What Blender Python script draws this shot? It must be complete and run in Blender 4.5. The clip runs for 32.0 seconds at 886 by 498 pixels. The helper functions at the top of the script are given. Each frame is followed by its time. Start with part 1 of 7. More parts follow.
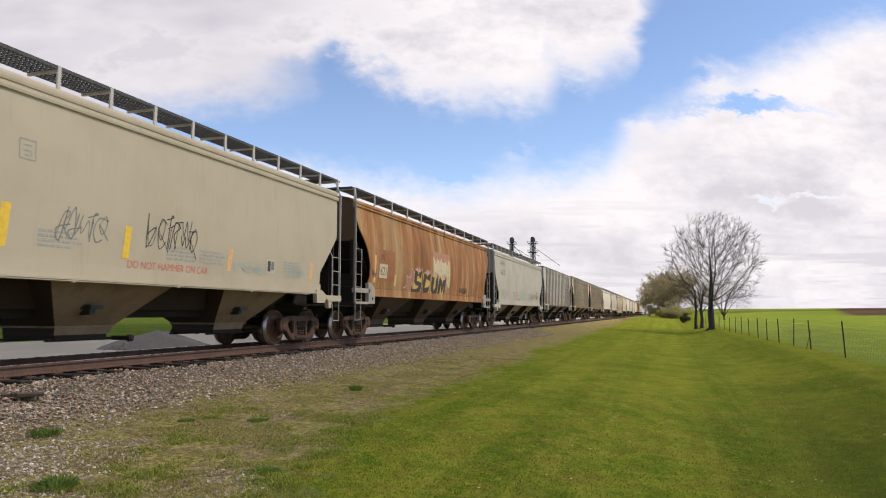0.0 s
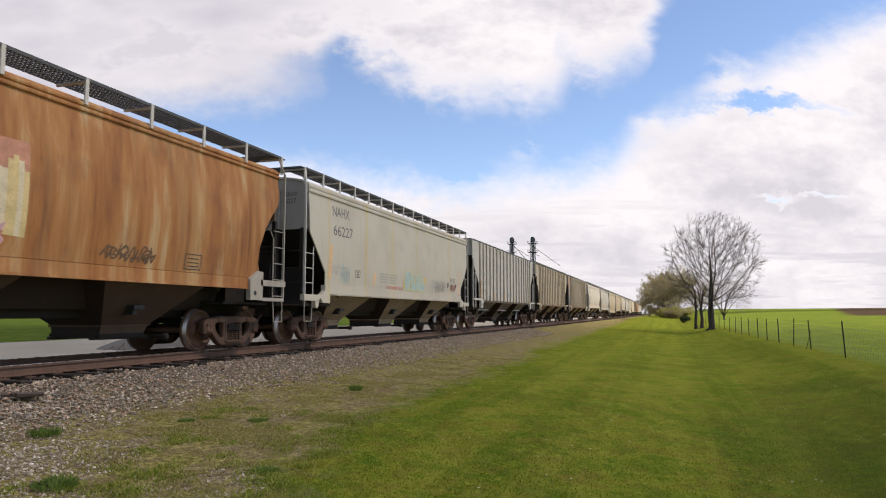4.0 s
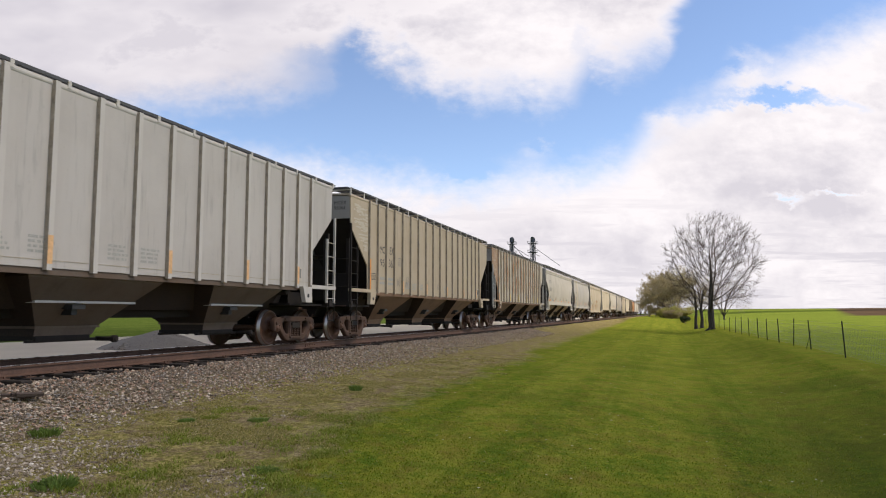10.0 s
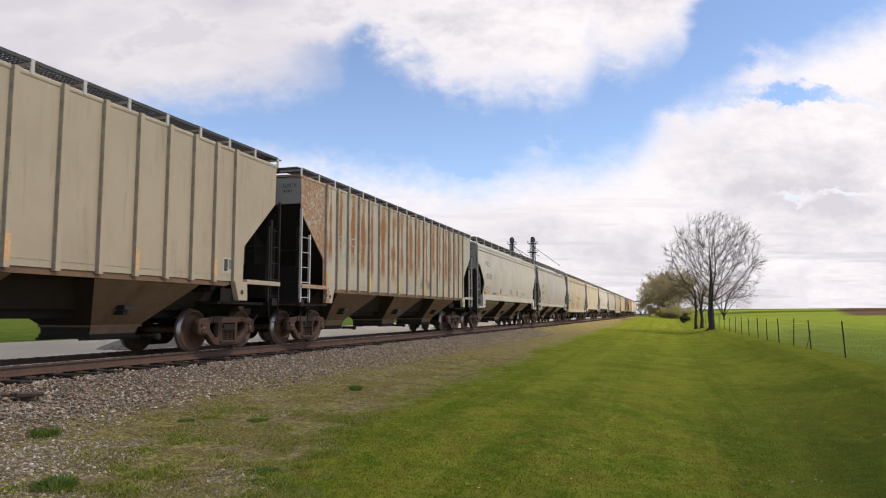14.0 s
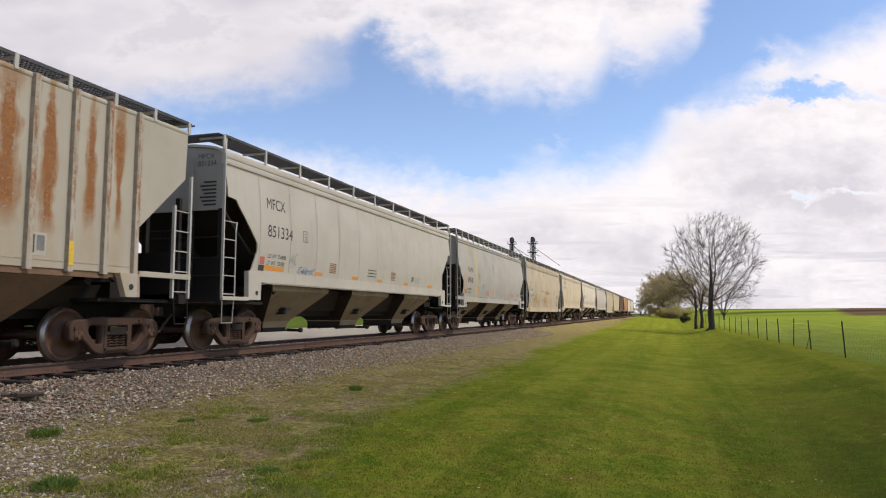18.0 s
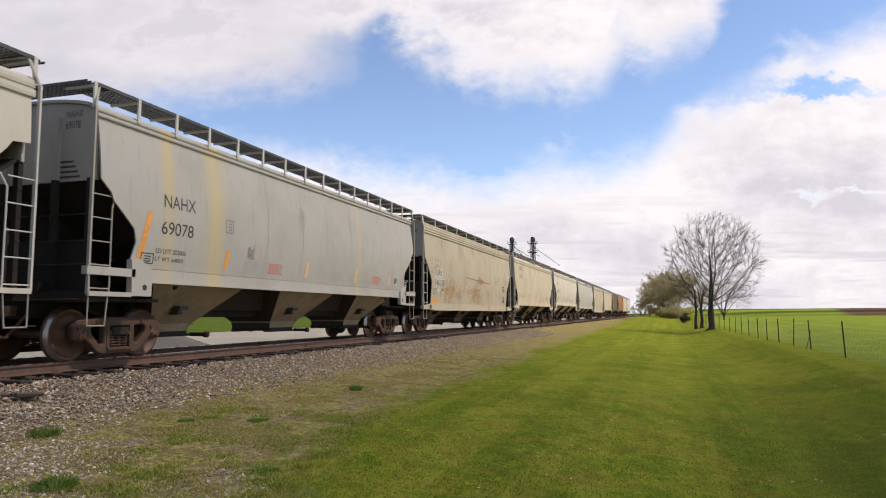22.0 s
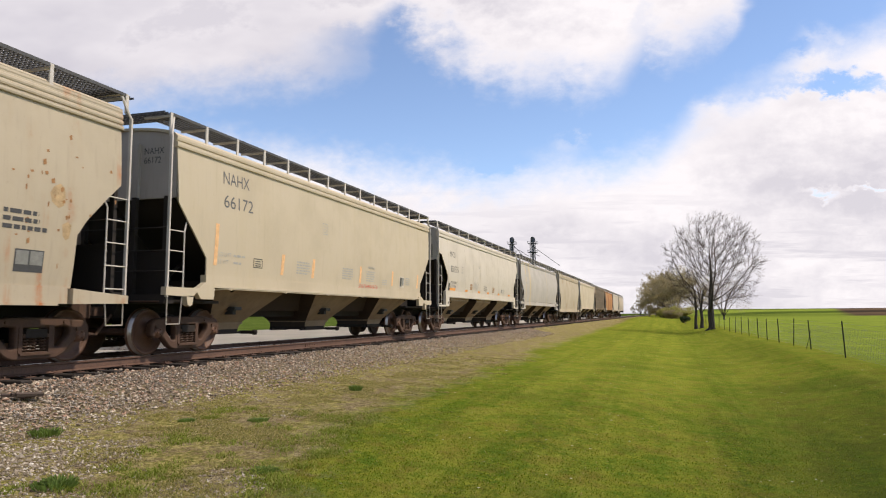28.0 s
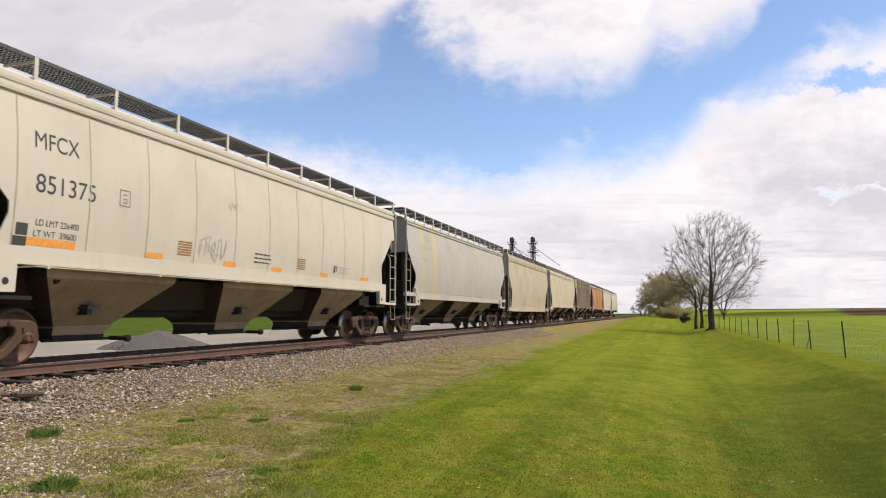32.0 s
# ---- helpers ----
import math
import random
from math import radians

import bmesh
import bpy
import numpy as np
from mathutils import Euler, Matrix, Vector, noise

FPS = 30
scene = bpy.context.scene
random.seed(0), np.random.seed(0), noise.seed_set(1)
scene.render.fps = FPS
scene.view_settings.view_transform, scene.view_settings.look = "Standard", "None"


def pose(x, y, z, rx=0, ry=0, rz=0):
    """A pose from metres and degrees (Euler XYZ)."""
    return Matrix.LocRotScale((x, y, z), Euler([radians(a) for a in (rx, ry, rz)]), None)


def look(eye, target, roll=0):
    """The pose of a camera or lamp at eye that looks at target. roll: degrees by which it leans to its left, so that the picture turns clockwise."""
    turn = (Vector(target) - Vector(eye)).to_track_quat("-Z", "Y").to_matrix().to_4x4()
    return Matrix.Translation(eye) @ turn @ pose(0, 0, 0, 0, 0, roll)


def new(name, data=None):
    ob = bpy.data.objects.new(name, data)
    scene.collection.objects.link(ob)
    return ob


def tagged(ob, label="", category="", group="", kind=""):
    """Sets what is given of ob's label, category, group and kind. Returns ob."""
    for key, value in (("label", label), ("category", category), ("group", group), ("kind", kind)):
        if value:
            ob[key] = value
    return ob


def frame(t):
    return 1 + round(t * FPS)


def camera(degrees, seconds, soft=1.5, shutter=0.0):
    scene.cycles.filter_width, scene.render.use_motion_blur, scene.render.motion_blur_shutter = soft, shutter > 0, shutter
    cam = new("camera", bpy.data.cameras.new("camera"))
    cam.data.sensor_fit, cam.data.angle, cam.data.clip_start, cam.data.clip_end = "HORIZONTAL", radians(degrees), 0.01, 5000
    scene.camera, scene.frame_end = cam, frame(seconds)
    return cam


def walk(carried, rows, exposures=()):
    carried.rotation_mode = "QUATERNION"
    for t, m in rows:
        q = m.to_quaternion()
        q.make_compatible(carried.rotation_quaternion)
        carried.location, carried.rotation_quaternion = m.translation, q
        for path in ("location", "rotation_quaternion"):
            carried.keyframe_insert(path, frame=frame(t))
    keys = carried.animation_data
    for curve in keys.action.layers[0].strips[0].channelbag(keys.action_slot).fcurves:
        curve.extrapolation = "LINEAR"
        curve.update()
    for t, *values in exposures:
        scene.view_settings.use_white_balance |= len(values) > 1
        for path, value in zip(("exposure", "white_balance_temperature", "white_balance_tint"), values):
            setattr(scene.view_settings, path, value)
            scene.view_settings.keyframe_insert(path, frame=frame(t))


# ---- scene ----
import itertools

cam = camera(65.03, 32.0, soft=1.1, shutter=0.12)
EYE = Vector((0.0, 0.0, 0.83))
YAW, PITCH = 17.63, 5.285
CAM_POSE = pose(*EYE, 90 + PITCH, 0, YAW)
walk(cam, [(0.0, CAM_POSE), (32.0, CAM_POSE)], exposures=[(0.0, 0.44, 7090, 15), (32.0, 0.44, 7090, 15)])

SECONDS = 32.0
TRACK_X = -10.7          # centre line of the track, which runs along +y; rail tops are z = 0
SPEED = 5.42             # metres a second, towards -y

# ---- light ----
SUN_EL, SUN_AZ = radians(52), radians(72)     # azimuth from +y towards +x
SUN_DIR = Vector((math.sin(SUN_AZ) * math.cos(SUN_EL), math.cos(SUN_AZ) * math.cos(SUN_EL), math.sin(SUN_EL)))
world = bpy.data.worlds.new("sky")
scene.world = world
world.use_nodes = True
wn = world.node_tree
sky = wn.nodes.new("ShaderNodeTexSky")
sky.sky_type, sky.sun_disc = "NISHITA", False
sky.sun_elevation, sky.sun_rotation = SUN_EL, SUN_AZ
sky.altitude = 1600
sky.air_density, sky.dust_density, sky.ozone_density = 1.0, 0.0, 3.0
wn.links.new(sky.outputs[0], wn.nodes["Background"].inputs[0])
wn.nodes["Background"].inputs[1].default_value = 0.15
sun = new("sun", bpy.data.lights.new("sun", "SUN"))
sun.data.energy, sun.data.angle, sun.data.color = 3.4, radians(0.6), (1.0, 0.93, 0.82)
sun.matrix_world = look(SUN_DIR * 900, (0, 0, 0))


# ---- materials ----
class Mat:
    """Short way to write a node material."""

    def __init__(self, name, rough=0.7, metal=0.0, spec=0.4):
        self.m = bpy.data.materials.new(name)
        self.m.use_nodes = True
        self.t = self.m.node_tree
        self.b = self.t.nodes["Principled BSDF"]
        self.b.inputs["Roughness"].default_value = rough
        self.b.inputs["Metallic"].default_value = metal
        self.b.inputs["Specular IOR Level"].default_value = spec

    def node(self, kind, **sets):
        n = self.t.nodes.new("ShaderNode" + kind)
        for k, v in sets.items():
            n.inputs[k].default_value = v
        return n

    def link(self, a, b):
        self.t.links.new(a, b)

    def coords(self, space="Object", scale=(1, 1, 1)):
        c = self.node("TexCoord")
        mp = self.node("Mapping")
        mp.inputs["Scale"].default_value = scale
        self.link(c.outputs[space], mp.inputs[0])
        return mp.outputs[0]

    def noise(self, vec, scale, detail=4.0, rough=0.6, warp=0.0):
        n = self.node("TexNoise", Scale=scale, Detail=detail, Roughness=rough, Distortion=warp)
        self.link(vec, n.inputs["Vector"])
        return n.outputs["Fac"]

    def ramp(self, fac, stops):
        r = self.node("ValToRGB")
        e = r.color_ramp.elements
        while len(e) < len(stops):
            e.new(0.5)
        for k, (p, c) in zip(e, stops):
            k.position, k.color = p, (*c, 1) if len(c) == 3 else c
        self.link(fac, r.inputs[0])
        return r.outputs[0]

    def grey(self, fac, lo, hi, a=0.0, b=1.0):
        n = self.node("MapRange")
        n.inputs[1].default_value, n.inputs[2].default_value, n.inputs[3].default_value, n.inputs[4].default_value = lo, hi, a, b
        self.link(fac, n.inputs[0])
        return n.outputs[0]

    def put(self, socket, v):
        if hasattr(v, "is_output"):
            self.link(v, socket)
        else:
            socket.default_value = v

    def mix(self, fac, a, b, kind="MIX"):
        n = self.t.nodes.new("ShaderNodeMix")
        n.data_type, n.blend_type = "RGBA", kind
        self.put(n.inputs[0], fac)
        self.put(n.inputs[6], a if hasattr(a, "is_output") else (*a, 1))
        self.put(n.inputs[7], b if hasattr(b, "is_output") else (*b, 1))
        return n.outputs[2]

    def math(self, op, a, b=0.0, c=0.0):
        n = self.t.nodes.new("ShaderNodeMath")
        n.operation = op
        self.put(n.inputs[0], a), self.put(n.inputs[1], b), self.put(n.inputs[2], c)
        return n.outputs[0]

    def axis(self, vec, k):
        n = self.node("SeparateXYZ")
        self.link(vec, n.inputs[0])
        return n.outputs[k]

    def colour(self, c):
        self.put(self.b.inputs["Base Color"], c if hasattr(c, "is_output") else (*c, 1))
        return self

    def rough(self, r):
        self.put(self.b.inputs["Roughness"], r)
        return self

    def bump(self, height, strength=0.3, dist=0.02):
        n = self.node("Bump", Strength=strength, Distance=dist)
        self.link(height, n.inputs["Height"])
        self.link(n.outputs[0], self.b.inputs["Normal"])
        return self


def plain(name, col, rough=0.7, metal=0.0, vary=0.12, scale=6.0, bump=0.1):
    """A surface of one paint or stuff, with fine and coarse unevenness."""
    k = Mat(name, rough, metal)
    v = k.coords()
    f = k.noise(v, scale, 6, 0.65)
    g = k.noise(v, scale * 9, 3, 0.6)
    h = k.math("MULTIPLY_ADD", g, 0.4, k.math("MULTIPLY", f, 0.6))
    lo, hi = [c * (1 - vary * 2) for c in col], [min(1, c * (1 + vary * 2)) for c in col]
    k.colour(k.ramp(h, [(0.25, lo), (0.75, hi)]))
    k.rough(k.grey(f, 0.3, 0.7, rough - 0.08, min(1, rough + 0.08)))
    if bump:
        k.bump(h, bump, 0.01)
    return k.m


# ---- mesh helpers ----
def box(bm, x0, x1, y0, y1, z0, z1, m=None, mat=0):
    vs = [bm.verts.new((x, y, z)) for x in (x0, x1) for y in (y0, y1) for z in (z0, z1)]
    if m is not None:
        for v in vs:
            v.co = m @ v.co
    for q in ((0, 1, 3, 2), (4, 6, 7, 5), (0, 4, 5, 1), (2, 3, 7, 6), (0, 2, 6, 4), (1, 5, 7, 3)):
        bm.faces.new([vs[i] for i in q]).material_index = mat
    return vs


def rod(bm, a, b, r, n=6, r2=None, cap=True):
    a, b = Vector(a), Vector(b)
    d = (b - a)
    q = d.to_track_quat("Z", "Y").to_matrix()
    r2 = r if r2 is None else r2
    ra, rb = [], []
    for i in range(n):
        w = 2 * math.pi * (i + 0.5) / n
        o = q @ Vector((math.cos(w), math.sin(w), 0))
        ra.append(bm.verts.new(a + o * r)), rb.append(bm.verts.new(b + o * r2))
    for i in range(n):
        j = (i + 1) % n
        bm.faces.new((ra[i], ra[j], rb[j], rb[i]))
    if cap:
        bm.faces.new(ra[::-1]), bm.faces.new(rb)


def prism(bm, outline, axis, lo, hi):
    """Extrude a closed outline of (a, b) pairs along axis x, y or z from lo to hi."""
    def at(a, b, c):
        return {"x": (c, a, b), "y": (a, c, b), "z": (a, b, c)}[axis]
    p = [bm.verts.new(at(a, b, lo)) for a, b in outline]
    q = [bm.verts.new(at(a, b, hi)) for a, b in outline]
    n = len(p)
    bm.faces.new(p), bm.faces.new(q[::-1])
    for i in range(n):
        j = (i + 1) % n
        bm.faces.new((p[j], p[i], q[i], q[j]))


def mesh(name, bm, *mats, smooth=False):
    bmesh.ops.recalc_face_normals(bm, faces=bm.faces)
    me = bpy.data.meshes.new(name)
    bm.to_mesh(me)
    bm.free()
    for m in mats:
        me.materials.append(m)
    if smooth:
        me.polygons.foreach_set("use_smooth", [True] * len(me.polygons))
    return me


def part(name, bm, material, parent=None, label="", smooth=False):
    ob = new(name, mesh(name, bm, material, smooth=smooth) if isinstance(bm, bmesh.types.BMesh) else bm)
    if parent is not None:
        ob.parent = parent
    if label:
        ob["label"] = label
    return ob


def thing(name, label, category, m=None, group="", kind=""):
    ob = new(name)
    ob.empty_display_size = 0.2
    if m is not None:
        ob.matrix_basis = m
    return tagged(ob, label, category, group, kind)


def lerp(a, b, t):
    return a + (b - a) * t


def smooth(a, b, t):
    t = max(0.0, min(1.0, (t - a) / (b - a)))
    return t * t * (3 - 2 * t)

# ---- clouds: one flat, broken layer that drifts ----
CLOUD_Z = 300.0
DRIFT = Vector((0.39, -0.235, 0)) * CLOUD_Z / 32.0        # metres a second
CLOUD_GLOW = 0.74
VEIL, VEIL_AT, VEIL_WIDE = 0.58, 13.8, 13.0     # how much sun the veil takes, when, and for how long
# top of the low bank and foot of the high deck, as (bearing, rise)
BANK_TOP = [(-0.735, 0.294), (-0.402, 0.268), (-0.252, 0.247), (-0.186, 0.251), (-0.119, 0.23), (-0.036, 0.218), (0.054, 0.207), (0.112, 0.226), (0.154, 0.239), (0.212, 0.23),
            (0.27, 0.245), (0.321, 0.294), (0.372, 0.328), (0.423, 0.354), (0.472, 0.412), (0.517, 0.397), (0.586, 0.432), (0.662, 0.462), (0.776, 0.502)]
DECK_FOOT = [(-0.733, 0.264), (-0.551, 0.273), (-0.402, 0.284), (-0.303, 0.298), (-0.22, 0.307), (-0.153, 0.328), (-0.116, 0.375), (-0.079, 0.362), (-0.045, 0.336), (0.013, 0.311), (0.063, 0.297),
             (0.122, 0.306), (0.171, 0.297), (0.213, 0.311), (0.248, 0.355), (0.289, 0.345), (0.323, 0.361), (0.357, 0.373), (0.384, 0.432), (0.404, 0.48), (0.447, 0.528), (0.783, 0.609)]
# thin places (-) and extra puffs (+): bearing, rise, half widths, weight
SPOTS = [(-0.163, 0.392, 0.059, 0.04, -0.55), (-0.113, 0.414, 0.03, 0.053, -0.35), (0.228, 0.44, 0.019, 0.035, -0.7), (0.501, 0.323, 0.058, 0.013, -1.25), (0.58, 0.318, 0.075, 0.013, -1.15),
         (0.646, 0.302, 0.05, 0.017, -1.2), (0.51, 0.166, 0.042, 0.009, -1.7), (0.597, 0.178, 0.058, 0.006, -1.6), (0.457, 0.371, 0.025, 0.012, -0.5), (0.337, 0.281, 0.033, 0.021, 0.5),
         (0.162, 0.251, 0.034, 0.014, 0.4), (0.054, 0.209, 0.033, 0.009, -0.5), (-0.221, 0.388, 0.058, 0.022, -0.3)]


def cloud_material():
    k = Mat("cloud")
    v = k.coords()
    x, y, up = k.axis(v, 0), k.axis(v, 1), k.axis(v, 2)
    s, c = math.sin(radians(YAW)), math.cos(radians(YAW))
    ahead = k.math("MAXIMUM", k.math("MULTIPLY_ADD", x, -s, k.math("MULTIPLY", y, c)), 20.0)
    side = k.math("MULTIPLY_ADD", x, c, k.math("MULTIPLY", y, s))
    bearing = k.math("DIVIDE", side, ahead)
    rise = k.math("DIVIDE", k.math("ADD", up, CLOUD_Z), ahead)

    def field(kb, kr, scale, detail, rough, warp=0.0):
        q = k.node("CombineXYZ")
        k.link(k.math("MULTIPLY", bearing, kb), q.inputs[0]), k.link(k.math("MULTIPLY", rise, kr), q.inputs[1])
        return k.noise(q.outputs[0], scale, detail, rough, warp)

    puff = field(1.0, 1.5, 9.0, 6, 0.55, 0.2)
    fine = field(1.0, 1.5, 34.0, 8, 0.62, 0.1)
    soft = field(1.0, 2.2, 4.0, 4, 0.5)
    streak = field(1.0, 11.0, 5.0, 6, 0.6)
    wob = k.math("SUBTRACT", puff, 0.5)
    b2 = k.math("MULTIPLY_ADD", k.math("SUBTRACT", fine, 0.5), 0.03, k.math("MULTIPLY_ADD", wob, 0.11, bearing))
    r2 = k.math("MULTIPLY_ADD", k.math("SUBTRACT", fine, 0.5), 0.055, k.math("MULTIPLY_ADD", wob, 0.075, rise))

    def edge_line(pts):
        out = k.math("ADD", 0.0, pts[0][1])
        for (ba, ra), (bb, rb) in zip(pts, pts[1:]):
            out = k.math("ADD", out, k.grey(b2, ba, bb, 0.0, rb - ra))
        return out

    bank = k.math("SUBTRACT", edge_line(BANK_TOP), r2)
    deck = k.math("SUBTRACT", r2, edge_line(DECK_FOOT))
    total = k.math("MULTIPLY", k.math("MINIMUM", k.math("MAXIMUM", bank, deck), 0.14), 15.0)
    for b, r, wb, wr, amount in SPOTS:
        p = k.math("DIVIDE", k.math("SUBTRACT", b2, b), wb)
        q = k.math("DIVIDE", k.math("SUBTRACT", r2, r), wr)
        d = k.math("MULTIPLY_ADD", p, p, k.math("MULTIPLY", q, q))
        total = k.math("MULTIPLY_ADD", k.math("EXPONENT", k.math("MULTIPLY", d, -1.0)), amount, total)
    # scattered cloud to the sides, above and behind
    wide = k.noise(v, 0.008, 7, 0.55)
    away = k.math("MAXIMUM", k.grey(k.math("ABSOLUTE", bearing), 0.8, 1.4), k.grey(rise, 0.6, 0.95))
    scatter = k.grey(wide, 0.38, 0.66, -0.2, 0.9)
    total = k.math("MULTIPLY_ADD", away, k.math("SUBTRACT", scatter, total), total)
    # a clear stretch where the sun stands, with one thin veil that drifts across it
    px = k.math("SUBTRACT", x, SUN_DIR.x / SUN_DIR.z * CLOUD_Z)
    py = k.math("SUBTRACT", y, SUN_DIR.y / SUN_DIR.z * CLOUD_Z)
    gap = k.math("SQRT", k.math("MULTIPLY_ADD", px, px, k.math("MULTIPLY", py, py)))
    total = k.math("SUBTRACT", total, k.grey(gap, 130, 230, 3, 0))
    cover = k.node("MapRange")
    cover.interpolation_type = "SMOOTHSTEP"
    cover.inputs[1].default_value, cover.inputs[2].default_value = -0.25, 1.15
    k.link(total, cover.inputs[0])
    vx = k.math("ADD", px, DRIFT.x * (VEIL_AT - 16))
    vy = k.math("ADD", py, DRIFT.y * (VEIL_AT - 16))
    vd = k.math("DIVIDE", k.math("MULTIPLY_ADD", vx, vx, k.math("MULTIPLY", vy, vy)), (VEIL_WIDE * DRIFT.length) ** 2)
    vd = k.math("MULTIPLY", k.math("MULTIPLY", vd, vd), -0.5)
    cloud = k.math("MAXIMUM", cover.outputs[0], k.math("MULTIPLY", k.math("EXPONENT", vd), VEIL))
    thick = k.grey(total, 0.45, 1.7)
    high = k.math("MULTIPLY", thick, k.grey(k.math("MULTIPLY_ADD", fine, 0.25, k.math("MULTIPLY", soft, 0.75)), 0.40, 0.60, 0, 0.72))
    haze = k.math("MULTIPLY", k.grey(bearing, 0.10, -0.30), k.grey(rise, 0.22, 0.34))
    high = k.math("MAXIMUM", high, k.math("MULTIPLY", haze, k.grey(soft, 0.34, 0.60, 1.0, 0.45)))
    low = k.math("MULTIPLY", k.grey(rise, 0.20, 0.10), k.grey(streak, 0.46, 0.60, 0, 0.62))
    col = k.mix(k.math("MAXIMUM", high, low), (0.95, 0.975, 1.05), (0.58, 0.60, 0.71))
    em = k.node("Emission", Strength=CLOUD_GLOW)
    k.link(col, em.inputs[0])
    tr = k.node("BsdfTransparent")
    mx = k.node("MixShader")
    k.link(cloud, mx.inputs[0])
    k.link(tr.outputs[0], mx.inputs[1]), k.link(em.outputs[0], mx.inputs[2])
    k.link(mx.outputs[0], k.t.nodes["Material Output"].inputs["Surface"])
    k.m.cycles.emission_sampling = "NONE"
    return k.m


bm = bmesh.new()
rings = []
for r in (0, 400, 800, 1200, 1600, 2000, 2400, 2800, 3200, 3600, 4000, 4400, 4750):
    drop = -(CLOUD_Z + 20) * smooth(900, 4750, r) ** 1.2
    rings.append([bm.verts.new((r * math.cos(a), r * math.sin(a), drop)) for a in np.linspace(0, 2 * math.pi, 49)[:-1]] if r else [bm.verts.new((0, 0, 0))])
for k in range(48):
    bm.faces.new((rings[0][0], rings[1][k], rings[1][(k + 1) % 48]))
for p, q in zip(rings[1:], rings[2:]):
    for k in range(48):
        bm.faces.new((p[k], q[k], q[(k + 1) % 48], p[(k + 1) % 48]))
clouds = part("cloud_layer", bm, cloud_material())
tagged(clouds, "broken layer of white and grey clouds with blue gaps", "clouds", kind="structure")



def spread(lo, hi, step, growth, limit):
    """Coordinates from lo to hi at step, then wider and wider out to the limit on both sides."""
    a = list(np.arange(lo, hi + 1e-6, step))
    s = step
    while a[-1] < limit:
        s *= growth
        a.append(a[-1] + s)
    s = step
    while a[0] > -limit:
        s *= growth
        a.insert(0, a[0] - s)
    return a


# ---- ground: one sheet from the lawn to the horizon ----
PROFILE = [(-60, -0.75), (-24, -0.62), (-14.6, -0.60), (-13.6, -0.62), (-12.9, -0.42), (-12.35, -0.27), (-9.35, -0.26), (-8.95, -0.35), (-8.4, -0.50), (-7.5, -0.62), (-6.3, -0.67), (-4.4, -0.74), (-1.8, -0.88),
           (0.4, -1.08), (1.8, -1.16), (2.6, -1.10), (3.6, -0.90), (4.6, -0.68), (5.6, -0.63), (8.0, -0.64), (30, -0.55), (60, -0.4)]


def ground_z(x, y):
    """Height of the soil: far lot, track bed, lawn dip, fence bank, rising field."""
    z = PROFILE[0][1] if x < PROFILE[0][0] else PROFILE[-1][1]
    for (a, za), (b, zb) in zip(PROFILE, PROFILE[1:]):
        if a <= x < b:
            z = lerp(za, zb, (x - a) / (b - a))
    if x > 8:
        z += 7.0 * smooth(40, 420, math.hypot(x - 8, max(0, y) * 0.35)) * smooth(8, 60, x)
    bed = 1 - smooth(-13.8, -13.0, x) * (1 - smooth(-9.4, -8.2, x))
    n = noise.noise(Vector((x * 0.16, y * 0.10, 0.3))) * 0.05 + noise.noise(Vector((x * 0.7, y * 0.6, 4.0))) * 0.020
    lift = 0.10 * math.exp(-((y - 72) / 7) ** 2) * smooth(-4, 0, x) * (1 - smooth(5, 9, x))
    lift += 0.95 * smooth(78, 135, y) * smooth(-8.5, -4, x) * (1 - 0.6 * smooth(5, 12, x))
    return z + n * bed + lift


